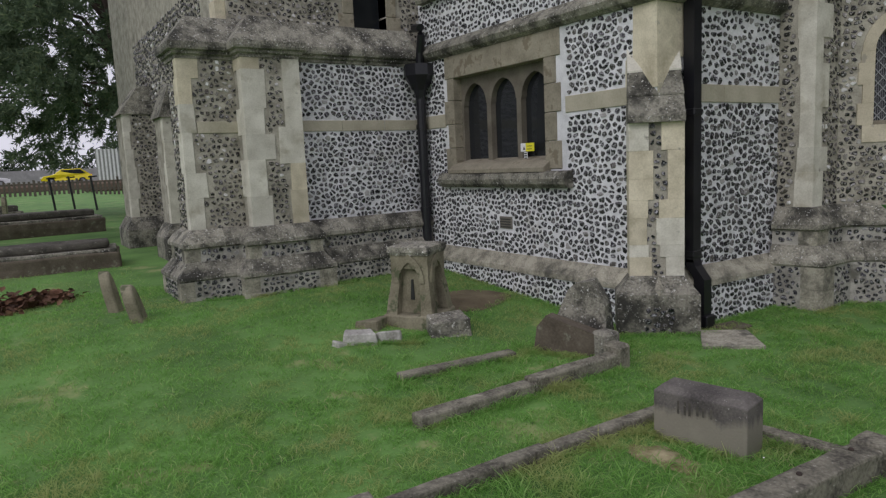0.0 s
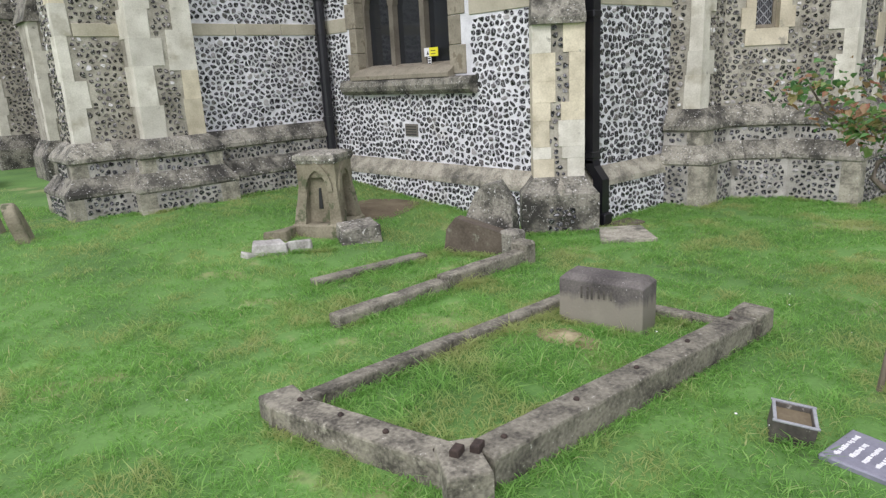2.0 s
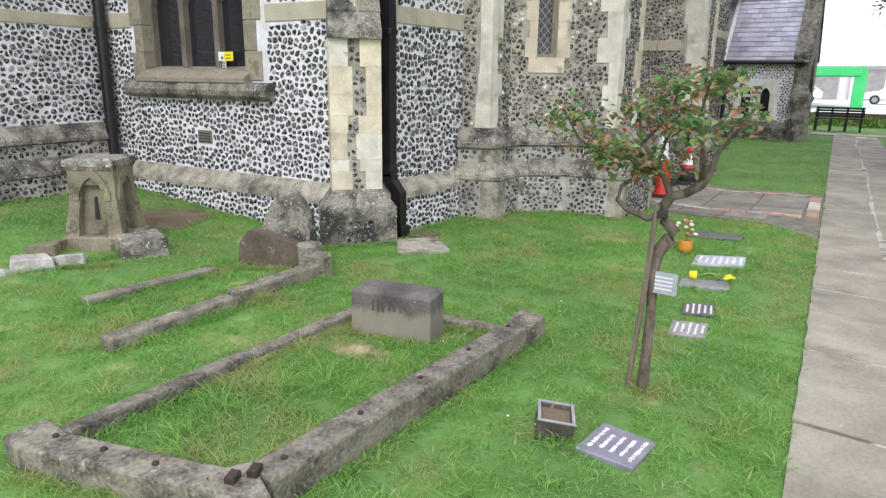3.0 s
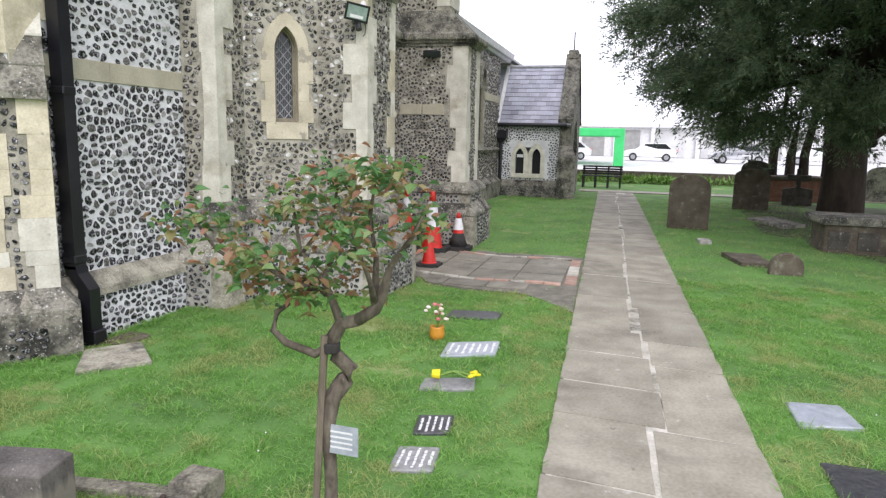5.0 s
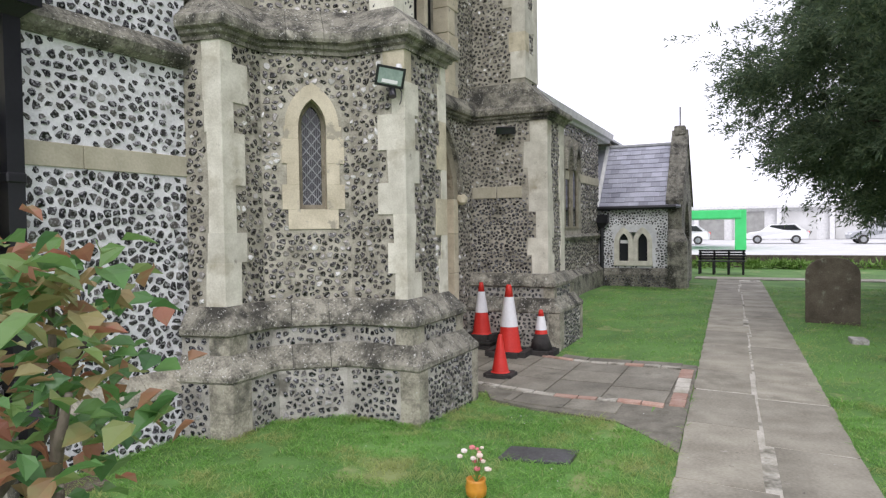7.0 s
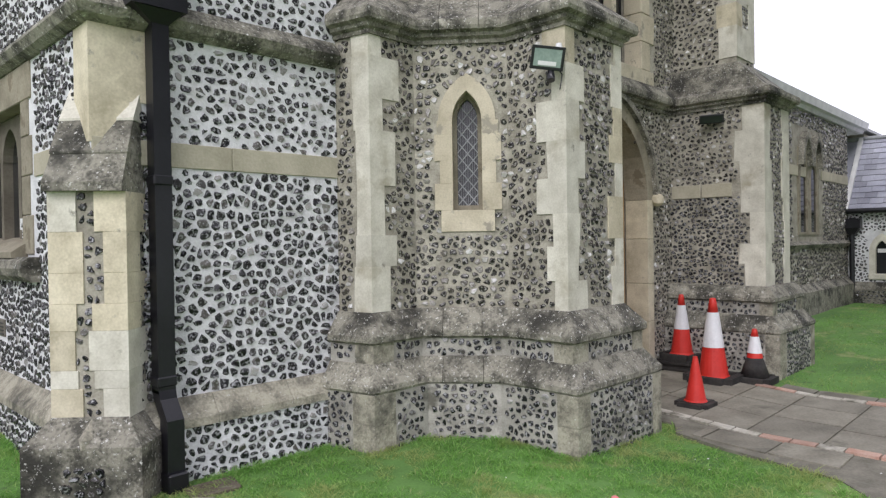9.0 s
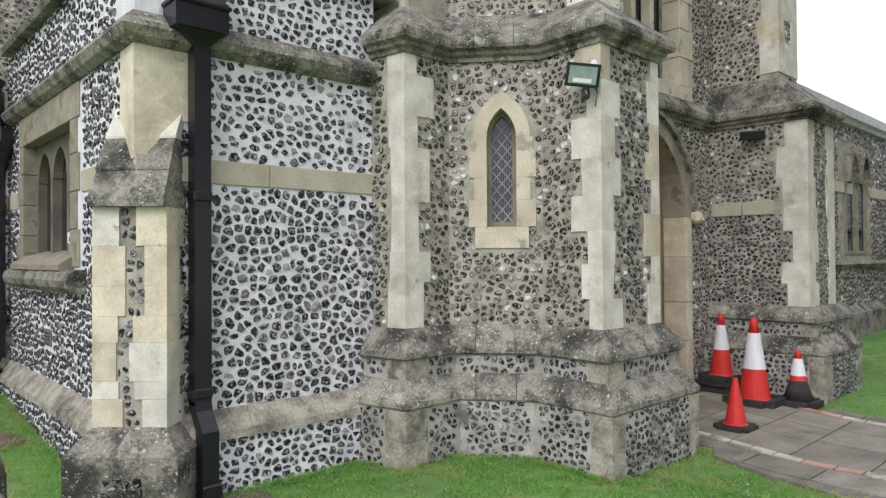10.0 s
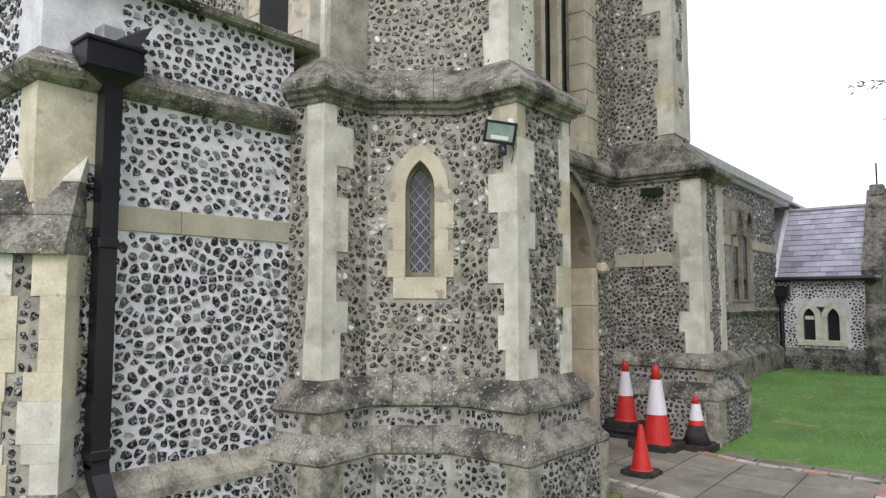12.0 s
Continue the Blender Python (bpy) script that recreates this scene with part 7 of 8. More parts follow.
# ---- gravestones beyond the path ----
def headstone(x, y, w, h, t, turn, mat, label, top="round", lean=0.0):
    z = ground_z(x, y)
    u = Vector((math.sin(radians(turn)), -math.cos(radians(turn))))
    a = Vector((x, y)) - u * w / 2
    F = Face(a, a + u * w)
    if top == "round":
        cap = 0.2 if h > 0.5 else 0.65
        out = [(0, -0.1), (w, -0.1), (w, h * (1 - cap))] + [(w / 2 + w / 2 * math.cos(k * math.pi / 12), h * (1 - cap + cap * math.sin(k * math.pi / 12))) for k in range(1, 12)] + [(0, h * (1 - cap))]
    elif top == "low":
        out = [(0, -0.1), (w, -0.1), (w, h * 0.74)] + [(w / 2 + w / 2 * math.cos(k * math.pi / 16), h * (0.74 + 0.26 * math.sin(k * math.pi / 16))) for k in range(1, 16)] + [(0, h * 0.74)]
    elif top == "shoulder":
        out = [(0, -0.1), (w, -0.1), (w, h * 0.74), (w * 0.86, h * 0.76)] + [(w / 2 + w * 0.36 * math.cos(k * math.pi / 10), h * 0.78 + h * 0.22 * math.sin(k * math.pi / 10)) for k in range(0, 11)] + [(w * 0.14, h * 0.76), (0, h * 0.74)]
    else:
        out = [(0, -0.1), (w, -0.1), (w, h * 0.45), (w / 2 + 0.06, h * 0.5), (w / 2 + 0.06, h * 0.68), (w * 0.9, h * 0.68), (w * 0.9, h * 0.84), (w / 2 + 0.06, h * 0.84), (w / 2 + 0.06, h), (w / 2 - 0.06, h), (w / 2 - 0.06, h * 0.84), (w * 0.1, h * 0.84), (w * 0.1, h * 0.68), (w / 2 - 0.06, h * 0.68), (w / 2 - 0.06, h * 0.5), (0, h * 0.45)]
    bm = bmesh.new()
    prism(bm, out, F, -t, 0)
    bmesh.ops.bevel(bm, geom=[e for e in bm.edges if abs(e.calc_face_angle(0)) > 0.5], offset=0.012, segments=1, affect="EDGES")
    if lean:
        for v in bm.verts:
            v.co += F.n * (-lean) * v.co.z
    for v in bm.verts:
        v.co.z += z
    return tagged(finish("gravestone", bm, mat), label, "gravestone", "old gravestones")


headstone(13.85, -0.76, 0.7, 0.98, 0.12, 172, M["brown_gravestone"], "brown round-topped gravestone beside the path", "low", 0.03)
headstone(18.5, -2.5, 0.78, 0.98, 0.14, 175, M["brown_gravestone"], "dark round-topped gravestone under the yew")
headstone(19.6, -2.75, 0.7, 1.15, 0.12, 172, M["grave_stone_dark"], "tall dark gravestone under the yew")
headstone(20.3, -3.9, 0.7, 0.95, 0.12, 170, M["grave_stone_dark"], "dark cross-shaped gravestone under the yew", "cross")
headstone(9.85, -1.58, 0.4, 0.27, 0.08, 190, M["brown_gravestone"], "little rounded grave marker in shaded turf")
headstone(22.5, -6.5, 0.8, 1.0, 0.12, 175, M["weathered"], "pale gravestone in the yew's shade")
headstone(19.0, -6.0, 0.75, 0.95, 0.12, 168, M["weathered"], "grey gravestone in the yew's shade", "shoulder")
tomb = thing("chest_tomb", 12.1, -3.0, 0, "grey stone chest tomb with a broad flat top", "tomb")
part("chest", box_bm(11.86, 12.6, -4.1, -2.48, -0.1, 0.42, 0.02), M["brown_gravestone"], tomb)
part("top_slab", box_bm(11.78, 12.72, -4.2, -2.38, 0.42, 0.53, 0.025, 2), M["weathered"], tomb)
for k in range(4):
    part("panel", box_bm(11.845, 11.87, -3.95 + k * 0.38, -3.68 + k * 0.38, 0.06, 0.32, 0.004), M["grave_stone_dark"], tomb)
for pts, mat, lb in (([(15.8, -2.05), (16.3, -2.6), (15.0, -2.95), (14.6, -2.5)], M["weathered"], "fallen pale ledger slab in the grass"),
                     ([(11.0, -1.0), (11.0, -1.45), (10.2, -1.55), (10.2, -1.15)], M["brown_gravestone"], "sunken dark ledger slab in shaded turf"),
                     ([(12.2, -0.78), (12.2, -0.95), (11.95, -0.98), (11.95, -0.8)], M["white_marble"], "small pale stone lying in the grass")):
    tablet(pts, mat, mat, 0, lb, 0.06, name="ledger_slab")
tomb = thing("chest_tomb", 21.6, -3.6, 0, "reddish brick chest tomb with a flat slab", "tomb")
part("chest", box_bm(21.3, 22.2, -4.7, -3.0, -0.1, 0.6, 0.02), material("red_brick_tomb", (0.2, 0.09, 0.06), (0.32, 0.17, 0.12), 10, 0.9, 60, 0.4), tomb)
part("top_slab", box_bm(21.2, 22.3, -4.8, -2.9, 0.6, 0.7, 0.02), M["brown_gravestone"], tomb)

# thin turf and litter; the yew's shade is painted into its dark green
bm = ground_patch(15.2, -4.9, 5.6, 2.9, 0.008)
tagged(finish("yew_shade_patch", bm, material("shade_dark_turf", (0.045, 0.06, 0.025), (0.1, 0.13, 0.05), 3, 0.95, 30, 0.6, spots=[((0.09, 0.065, 0.04), 4, 0.03, 0.1)])), "thin turf and needle litter beneath the yew, darkened by painted shade", "lawn", kind="structure")

# bench at the end of the path
bench = thing("bench", 24.1, 1.15, 0, "black slatted garden bench at the path's end", "bench")
M["bench"] = material("black_stained_wood", (0.012, 0.012, 0.014), (0.035, 0.033, 0.032), 8, 0.6, 50, 0.2)
for y in (0.64, 1.04, 1.45, 1.85):
    part("leg", box_bm(24.02, 24.09, y - 0.03, y + 0.03, 0, 0.4, 0.005), M["bench"], bench)
    part("leg", box_bm(24.48, 24.55, y - 0.03, y + 0.03, 0, 0.73, 0.005), M["bench"], bench)
for k in range(4):
    part("seat_slat", box_bm(24.02 + k * 0.12, 24.12 + k * 0.12, 0.58, 1.9, 0.38, 0.41, 0.005), M["bench"], bench)
for k in range(4):
    part("back_slat", box_bm(24.48, 24.51, 0.58, 1.9, 0.43 + k * 0.08, 0.49 + k * 0.08, 0.005), M["bench"], bench)
for y in (0.6, 1.88):
    part("armrest", box_bm(24.0, 24.52, y - 0.03, y + 0.03, 0.55, 0.59, 0.008), M["bench"], bench)


# ---- trees ----
M["yew"] = island_material("yew_needles", [(0, (0.09, 0.135, 0.085)), (0.5, (0.15, 0.205, 0.12)), (0.85, (0.19, 0.25, 0.14)), (1, (0.24, 0.285, 0.15))], 3, 0.9, (0.11, 0.155, 0.095), 0.4, 0.55)
M["yew_bark"] = material("dark_yew_bark", (0.035, 0.025, 0.02), (0.09, 0.065, 0.05), 5, 0.95, 30, 0.8, stretch=(1, 1, 0.3))
M["far_leaf"] = island_material("distant_foliage", [(0, (0.03, 0.05, 0.03)), (0.5, (0.06, 0.085, 0.05)), (1, (0.12, 0.14, 0.08))], 3, 0.9, (0.05, 0.06, 0.04), 0.4)


def spray_mesh(name, centres, radii, per, size, mat, seed, droop=0.35, twig=0, hub=(0, 0, 0)):
    """Leaf sprays: narrow two-sided blades set thickly round many clump centres."""
    g = np.random.default_rng(seed)
    c = np.repeat(np.asarray(centres, float), per, axis=0)
    rad = np.repeat(np.asarray(radii, float), per)[:, None]
    d = g.normal(size=c.shape)
    d /= np.linalg.norm(d, axis=1)[:, None]
    p = c + d * rad * g.random((len(c), 1)) ** 0.45 * np.array([1, 1, 0.7])
    ax = d + g.normal(size=c.shape) * 0.7
    ax[:, 2] -= droop
    ax /= np.linalg.norm(ax, axis=1)[:, None]
    if twig:
        # needles stand along drooping twigs of 40
        k = len(c) // twig
        first = np.arange(k) * twig
        start = c[first] + g.normal(size=(k, 3)) * rad[first] * np.array([0.46, 0.46, 0.34])
        way = (start - hub) * np.array([1, 1, 0.3])
        way /= np.linalg.norm(way, axis=1)[:, None]
        way = way + g.normal(size=(k, 3)) * 0.55
        way[:, 2] -= droop
        way /= np.linalg.norm(way, axis=1)[:, None]
        long = g.uniform(0.2, 0.6, k)
        s = g.random(k * twig)[:, None]
        wr = np.repeat(way, twig, axis=0)
        side = g.normal(size=(k * twig, 3))
        p = np.repeat(start, twig, axis=0) + wr * s * np.repeat(long, twig)[:, None] + side * 0.035
        p[:, 2] -= (s[:, 0] ** 2) * 0.12
        ax = wr + side * 0.6
        ax /= np.linalg.norm(ax, axis=1)[:, None]
        c = c[:k * twig]
    sd = np.cross(ax, g.normal(size=c.shape))
    sd /= np.linalg.norm(sd, axis=1)[:, None]
    ln = (size * g.uniform(0.6, 1.4, (len(c), 1)))
    w = ln * 0.17
    quad = np.stack([p - sd * w, p + sd * w, p + ax * ln], axis=1).reshape(-1, 3)
    n = len(c)
    me = bpy.data.meshes.new(name)
    me.vertices.add(3 * n)
    me.vertices.foreach_set("co", quad.ravel())
    me.loops.add(3 * n)
    me.loops.foreach_set("vertex_index", np.arange(3 * n))
    me.polygons.add(n)
    me.polygons.foreach_set("loop_start", np.arange(n) * 3)
    me.update(calc_edges=True)
    me.materials.append(mat)
    return me


def yew(x, y, z, height, spread, low, trunks, clumps, per, size, seed, label, mat="yew", shape=1.0):
    o = thing("yew_tree", x, y, z, label, "tree")
    r = random.Random(seed)
    for k in range(trunks):
        x0, y0, g = (x, y + 0.45 * (trunks > 1), 1.25) if k == 0 else (x + 5.4 + 0.1 * (k % 2), y + 1.15 - 0.4 * k, 0.42)
        pts = [(x0, y0, z - 0.1), (x0 + r.uniform(-0.1, 0.1), y0 + r.uniform(-0.1, 0.1), z + low * 0.6), (x0 + r.uniform(-0.3, 0.3), y0 + r.uniform(-0.3, 0.3), z + low + 1), (x0 + r.uniform(-0.8, 0.8), y0 + r.uniform(-0.8, 0.8), z + (height * 0.7 if k == 0 else low + 1.4))]
        part("trunk", tube(pts, [0.36 * g, 0.3 * g, 0.22 * g, 0.05 * g], 10), M["yew_bark"], o, smooth=True)
    centres, radii = [], []
    for k in range(clumps):
        t = r.random() ** 0.8
        zz = low + (height - low) * t
        prof = math.sqrt(max(0.03, 1 - (max(t - 0.25, 0) / 0.75) ** 2)) * (0.64 + 0.42 * min(t / 0.4, 1)) if shape == 1 else math.sqrt(max(0.03, 1 - t ** 2))
        a = r.uniform(0, 6.28)
        rr = spread * prof * (r.random() ** 0.42) * (0.82 + 0.3 * noise.noise((math.cos(a) * 1.7, math.sin(a) * 1.7, zz * 0.6)))
        centres.append((x + rr * math.cos(a), y + rr * math.sin(a), z + zz - 0.12 * rr * (t < 0.5)))
        radii.append(r.uniform(0.3, 0.85) * min(1, spread / 4))
        if k % 9 == 0:
            c = centres[-1]
            part("limb", tube([(x, y, z + zz * 0.75), ((x + c[0]) / 2, (y + c[1]) / 2, c[2] + 0.2), c], [0.09, 0.06, 0.015], 6), M["yew_bark"], o)
    cr = new("crown", spray_mesh("crown", centres, radii, per, size, M[mat], seed, 0.3, 40, (x, y, z + height * 0.35)))
    cr.parent = o
    cr.matrix_parent_inverse = o.matrix_basis.inverted()


yew(16.5, -4.35, 0, 9.5, 5.7, 2.1, 5, 700, 1320, 0.084, 3, "spreading dark yew over the graves")
# an added yew, out of view, that only blocks sky light over the lawn
yew(9.4, -5.8, 0, 10.5, 4.4, 3.6, 1, 320, 560, 0.16, 5, "unseen yew added to shade the lawn")
yew(4.2, 26.0, 0.2, 12.0, 6.6, 2.6, 1, 460, 640, 0.15, 4, "wide dark yew beyond the west buttresses")
yew(-1.95, 15.0, 0.2, 10.0, 1.35, 0.4, 1, 240, 800, 0.13, 6, "dense dark columnar yew by the lawn", shape=2)


def far_wood():
    r = random.Random(8)
    centres, radii = [], []
    for k in range(260):
        side = (k % 2) * 2
        if side == 0:
            x, y = r.uniform(-60, 40), r.uniform(105, 120)
            z = r.uniform(1, 6)
        elif side == 1:
            x, y = r.uniform(85, 100), r.uniform(-60, 40)
            z = r.uniform(0.5, 4.0)
        else:
            x, y = r.uniform(-60, -20), r.uniform(30, 100)
            z = r.uniform(1, 7)
        centres.append((x, y, z))
        radii.append(r.uniform(1.5, 3.0))
    ob = new("far_trees", spray_mesh("far_trees", centres, radii, 90, 0.9, M["far_leaf"], 9, 0.0))
    tagged(ob, "hazy belt of distant trees round the site", "trees", kind="stuff")


far_wood()


# ---- the churchyard's west: tombs, heap of leaves, fence, road and car ----
def low_tomb(x, y, lx, ly, h, turn, label):
    z = ground_z(x, y)
    o = thing("ledger_tomb", x, y, z, label, "tomb")
    m = Matrix.Translation((x, y, z)) @ Matrix.Rotation(radians(turn), 4, "Z")
    bm = local_box(m, -lx, lx, -ly, ly, -0.1, h * 0.6, 0.03)
    rough_up(bm, 0.03, 4, 2)
    part("base", bm, M["brown_gravestone"], o)
    bm = local_box(m, -lx * 0.96, lx * 0.96, -ly * 0.9, ly * 0.9, h * 0.58, h * 0.72, 0.02)
    rough_up(bm, 0.025, 4, 2)
    part("step", bm, M["weathered"], o)
    bm = local_box(m, -lx * 0.85, lx * 0.85, -ly * 0.7, ly * 0.7, h * 0.72, h, 0.04)
    rough_up(bm, 0.02, 3, 2)
    part("top_slab", bm, M["grave_stone_dark"], o, "dark mossy top slab")


low_tomb(0.62, 11.6, 0.86, 0.45, 0.4, -6, "low stepped stone tomb with a mossy slab")
low_tomb(0.9, 19.0, 1.2, 0.5, 0.55, 5, "low mossy stone tomb near the west wall")
low_tomb(-0.4, 23.5, 1.0, 0.5, 0.6, 5, "weathered tomb with sloping lid on the lawn")
r = random.Random(14)
hv, hf = [], []
for k in range(900):
    t = r.random()
    x, y = -0.45 + 0.95 * t + r.gauss(0, 0.12), 8.1 + 0.9 * t + r.gauss(0, 0.14)
    zz = ground_z(x, y) + abs(r.gauss(0, 0.06)) * (1 - abs(2 * t - 1.1) * 0.6)
    m = Matrix.Translation((x, y, zz)) @ Euler((r.uniform(-1, 1), r.uniform(-1, 1), r.uniform(0, 6.28))).to_matrix().to_4x4()
    vs, fs = leaf_shape(r.uniform(0.06, 0.12), 0.01, 0.02)
    b0 = len(hv)
    hv += [m @ Vector(v) for v in vs]
    hf += [tuple(i + b0 for i in f) for f in fs]
M["dead_leaf"] = island_material("dead_leaf", [(0, (0.05, 0.025, 0.015)), (0.6, (0.12, 0.055, 0.03)), (1, (0.22, 0.12, 0.07))], 20, 0.9, (0.1, 0.06, 0.04), 0.3)
tagged(new("leaf_heap", raw_mesh("leaf_heap", hv, hf, M["dead_leaf"])), "heap of brown dead leaves on the grass", "leaves", kind="stuff")
for (x, y, w, h, t, lean, lb) in ((1.05, 7.0, 0.24, 0.33, 160, 0.25, "small leaning broken headstone in the lawn"), (0.93, 7.55, 0.14, 0.4, 150, 0.2, "thin weathered leaning stone post"), (-0.75, 8.0, 0.14, 0.3, 170, 0.0, "tiny pale grave marker"), (-0.9, 12.8, 0.3, 0.55, 170, 0.05, "small dark headstone on the far lawn"), (-1.6, 27.0, 0.5, 0.9, 165, 0.2, "leaning dark headstone near the fence"), (0.2, 22, 0.5, 0.9, 175, 0.0, "grey headstone before the yew"), (-0.6, 6.4, 0.25, 0.18, 150, 0.0, "low brown stone stub in the lawn")):
    headstone(x, y, w, h, 0.1, t, M["stump_stone"], lb, "round", lean)
for x, y in ((1.75, 29.0), (2.5, 30.5), (3.2, 29.8)):
    z = ground_z(x, y)
    o = thing("iron_post", x, y, z, "thin dark iron post with a crossbar", "post", "iron posts")
    part("upright", tube([(x, y, z - 0.1), (x - 0.12, y, z + 1.35)], 0.045, 6), M["iron"], o)
    part("crossbar", tube([(x - 0.2, y, z + 1.3), (x + 0.1, y, z + 1.32)], 0.03, 6), M["iron"], o)
fence = thing("picket_fence", 4, 56, 0.4, "dark wooden picket fence along the churchyard edge", "fence")
for k in range(64):
    x = -6 + k * 0.3
    zz = ground_z(x, 56)
    part("picket", box_bm(x, x + 0.16, 55.98, 56.02, zz + 0.05, zz + 1.05, 0), M["wood_dark"], fence)
for zz in (0.7, 1.2):
    part("rail", box_bm(-6, 13.3, 56.03, 56.09, zz, zz + 0.09, 0), M["wood_dark"], fence)
for k in range(8):
    part("fence_post", box_bm(-6 + k * 2.7, -5.85 + k * 2.7, 56.03, 56.18, 0.2, 1.55, 0), M["wood_dark"], fence)
M["asphalt"] = material("grey_asphalt", (0.05, 0.05, 0.05), (0.09, 0.09, 0.088), 2, 0.9, 30, 0.3)
M["concrete"] = material("grey_concrete", (0.25, 0.25, 0.24), (0.38, 0.38, 0.36), 2, 0.9, 30, 0.2)
M["earth_bank"] = material("brown_bank", (0.09, 0.06, 0.045), (0.17, 0.12, 0.09), 1, 0.95, 10, 0.4)
bm = box_bm(-120, 120, 70.5, 84, 0.9, 1.02)
structure("road", bm, M["asphalt"], "grey road beyond the fence", "road")
structure("wall_road", box_bm(-120, 60, 84.5, 85, 0.9, 2.6), M["concrete"], "long grey concrete wall beyond the road")
structure("bank", box_bm(-60, 60, 63, 64, 0.2, 1.3, 0.3), M["earth_bank"], "brown earth bank below the road", "bank")
clad = thing("cladding_fence", 11, 69, 0.9, "tall white-slatted metal fence by the road", "fence")
for k in range(16):
    part("slat", box_bm(7.8 + k * 0.32, 7.8 + k * 0.32 + 0.16, 69, 69.06, 0.8, 4.1, 0), M["white_paint"], clad)
part("backing", box_bm(7.7, 13.0, 69.07, 69.15, 0.8, 4.1, 0), M["concrete"], clad)


def car(x, y, z, turn, paint, label):
    o = thing("car", x, y, z, label, "car", "parked cars")
    m = Matrix.Translation((x, y, z)) @ Matrix.Rotation(radians(turn), 4, "Z")
    def prof(pts, w0, w1):
        bm = bmesh.new()
        n = len(pts)
        a = [bm.verts.new(m @ Vector((px, -(w0 if pz < 0.95 else w1), pz))) for px, pz in pts]
        b = [bm.verts.new(m @ Vector((px, (w0 if pz < 0.95 else w1), pz))) for px, pz in pts]
        bm.faces.new(a)
        bm.faces.new(b[::-1])
        for i in range(n):
            bm.faces.new([a[i], b[i], b[(i + 1) % n], a[(i + 1) % n]])
        bmesh.ops.recalc_face_normals(bm, faces=bm.faces[:])
        bmesh.ops.bevel(bm, geom=bm.edges[:], offset=0.04, segments=2, profile=0.5, affect="EDGES")
        return bm
    part("body", prof([(-2.05, 0.35), (2.05, 0.35), (2.1, 0.6), (1.9, 0.82), (1.1, 0.94), (0.4, 1.42), (-1.2, 1.46), (-1.85, 1.0), (-2.1, 0.85)], 0.86, 0.68), paint, o)
    part("glazing", prof([(0.95, 0.96), (0.38, 1.36), (-1.15, 1.39), (-1.6, 0.99)], 0.75, 0.74), M["glass"], o)
    for px in (-1.25, 1.3):
        for s in (-1, 1):
            c = m @ Vector((px, s * 0.8, 0.32))
            d = (m.to_3x3() @ Vector((0, 1, 0))) * 0.1
            w = part("wheel", tube([c - d, c + d], 0.32, 16), M["rubber"], o)
            part("rim", tube([c - d * 1.06, c + d * 1.06], 0.19, 12), M["lead"], w)
    for s in (-1, 1):
        part("headlight", local_box(m, 1.98, 2.12, s * 0.62 - 0.16, s * 0.62 + 0.16, 0.62, 0.76, 0.02), M["white"], o)
        part("tail_light", local_box(m, -2.13, -1.98, s * 0.66 - 0.12, s * 0.66 + 0.12, 0.75, 0.92, 0.02), M["cone_red"], o)


M["car_yellow"] = material("yellow_car_paint", (0.75, 0.6, 0.01), (0.8, 0.66, 0.02), 2, 0.25, 30, 0)
M["car_white"] = material("white_car_paint", (0.7, 0.7, 0.71), (0.78, 0.78, 0.79), 2, 0.3, 30, 0)
M["car_grey"] = material("silver_car_paint", (0.3, 0.31, 0.33), (0.4, 0.41, 0.43), 2, 0.3, 30, 0)
car(5.5, 73, 1.02, 180, M["car_yellow"], "yellow hatchback standing on the road")
car(-1.0, 79, 1.02, 0, M["car_white"], "white car passing on the far road")

# ---- east edge: low wall, weeds, car park, green canopy, low buildings ----
wl = structure("wall_boundary", box_bm(28, 28.4, -40, 30, -0.1, 0.42), M["brown_gravestone"], "low dark boundary wall at the churchyard's edge")
structure("path_cross", box_bm(22.15, 22.95, -30, 1.85, -0.1, 0.02), M["paving"], "pale cross path before the boundary wall", "path")
# concrete with the washed-out glare of the distance put into its colour
M["washed_concrete"] = material("glare_pale_concrete", (0.5, 0.5, 0.49), (0.66, 0.66, 0.65), 1, 0.9, 20, 0.2)
structure("car_park", box_bm(28.5, 140, -80, 80, -0.1, 0.05), M["washed_concrete"], "concrete car park beyond the wall, bright glare painted into its colour", "road")
g = random.Random(21)
ob = new("weeds", spray_mesh("weeds", [(27.4 + g.uniform(-0.4, 0.4), g.uniform(-10, 3), 0.12) for k in range(90)], [0.22] * 90, 60, 0.16, M["stem"], 22, -0.6))
tagged(ob, "green weeds along the boundary wall", "weeds", kind="stuff")
M["green"] = material("bright_green_panel", (0.04, 0.5, 0.13), (0.06, 0.6, 0.18), 2, 0.5, 30, 0)
can = thing("green_canopy", 45, 3, 0, "bright green flat canopy on a green pillar", "canopy")
part("roof", box_bm(44, 52, 1.1, 9, 1.85, 2.35, 0.05), M["green"], can)
part("pillar", box_bm(44.1, 44.7, 0.85, 1.45, 0.0, 2.35, 0.04), M["green"], can)
for k, (x, y, p) in enumerate(((56, 5.6, "car_white"), (58, -1.0, "car_white"), (57, -7.5, "car_grey"), (58, -13.0, "car_white"))):
    car(x, y, 0.05, 90 if k % 2 else 95, M[p], "white car in the car park" if p == "car_white" else "silver car in the car park")
shop = thing("low_building", 72, -10, 0, "long low white building with grey shutters", "building")
part("wall", box_bm(72, 80, -60, 20, 0, 3.0), M["white_paint"], shop)
part("roof", box_bm(71.4, 80.4, -60.4, 20.4, 3.0, 3.3), M["white_paint"], shop)
r = random.Random(3)
y = -58
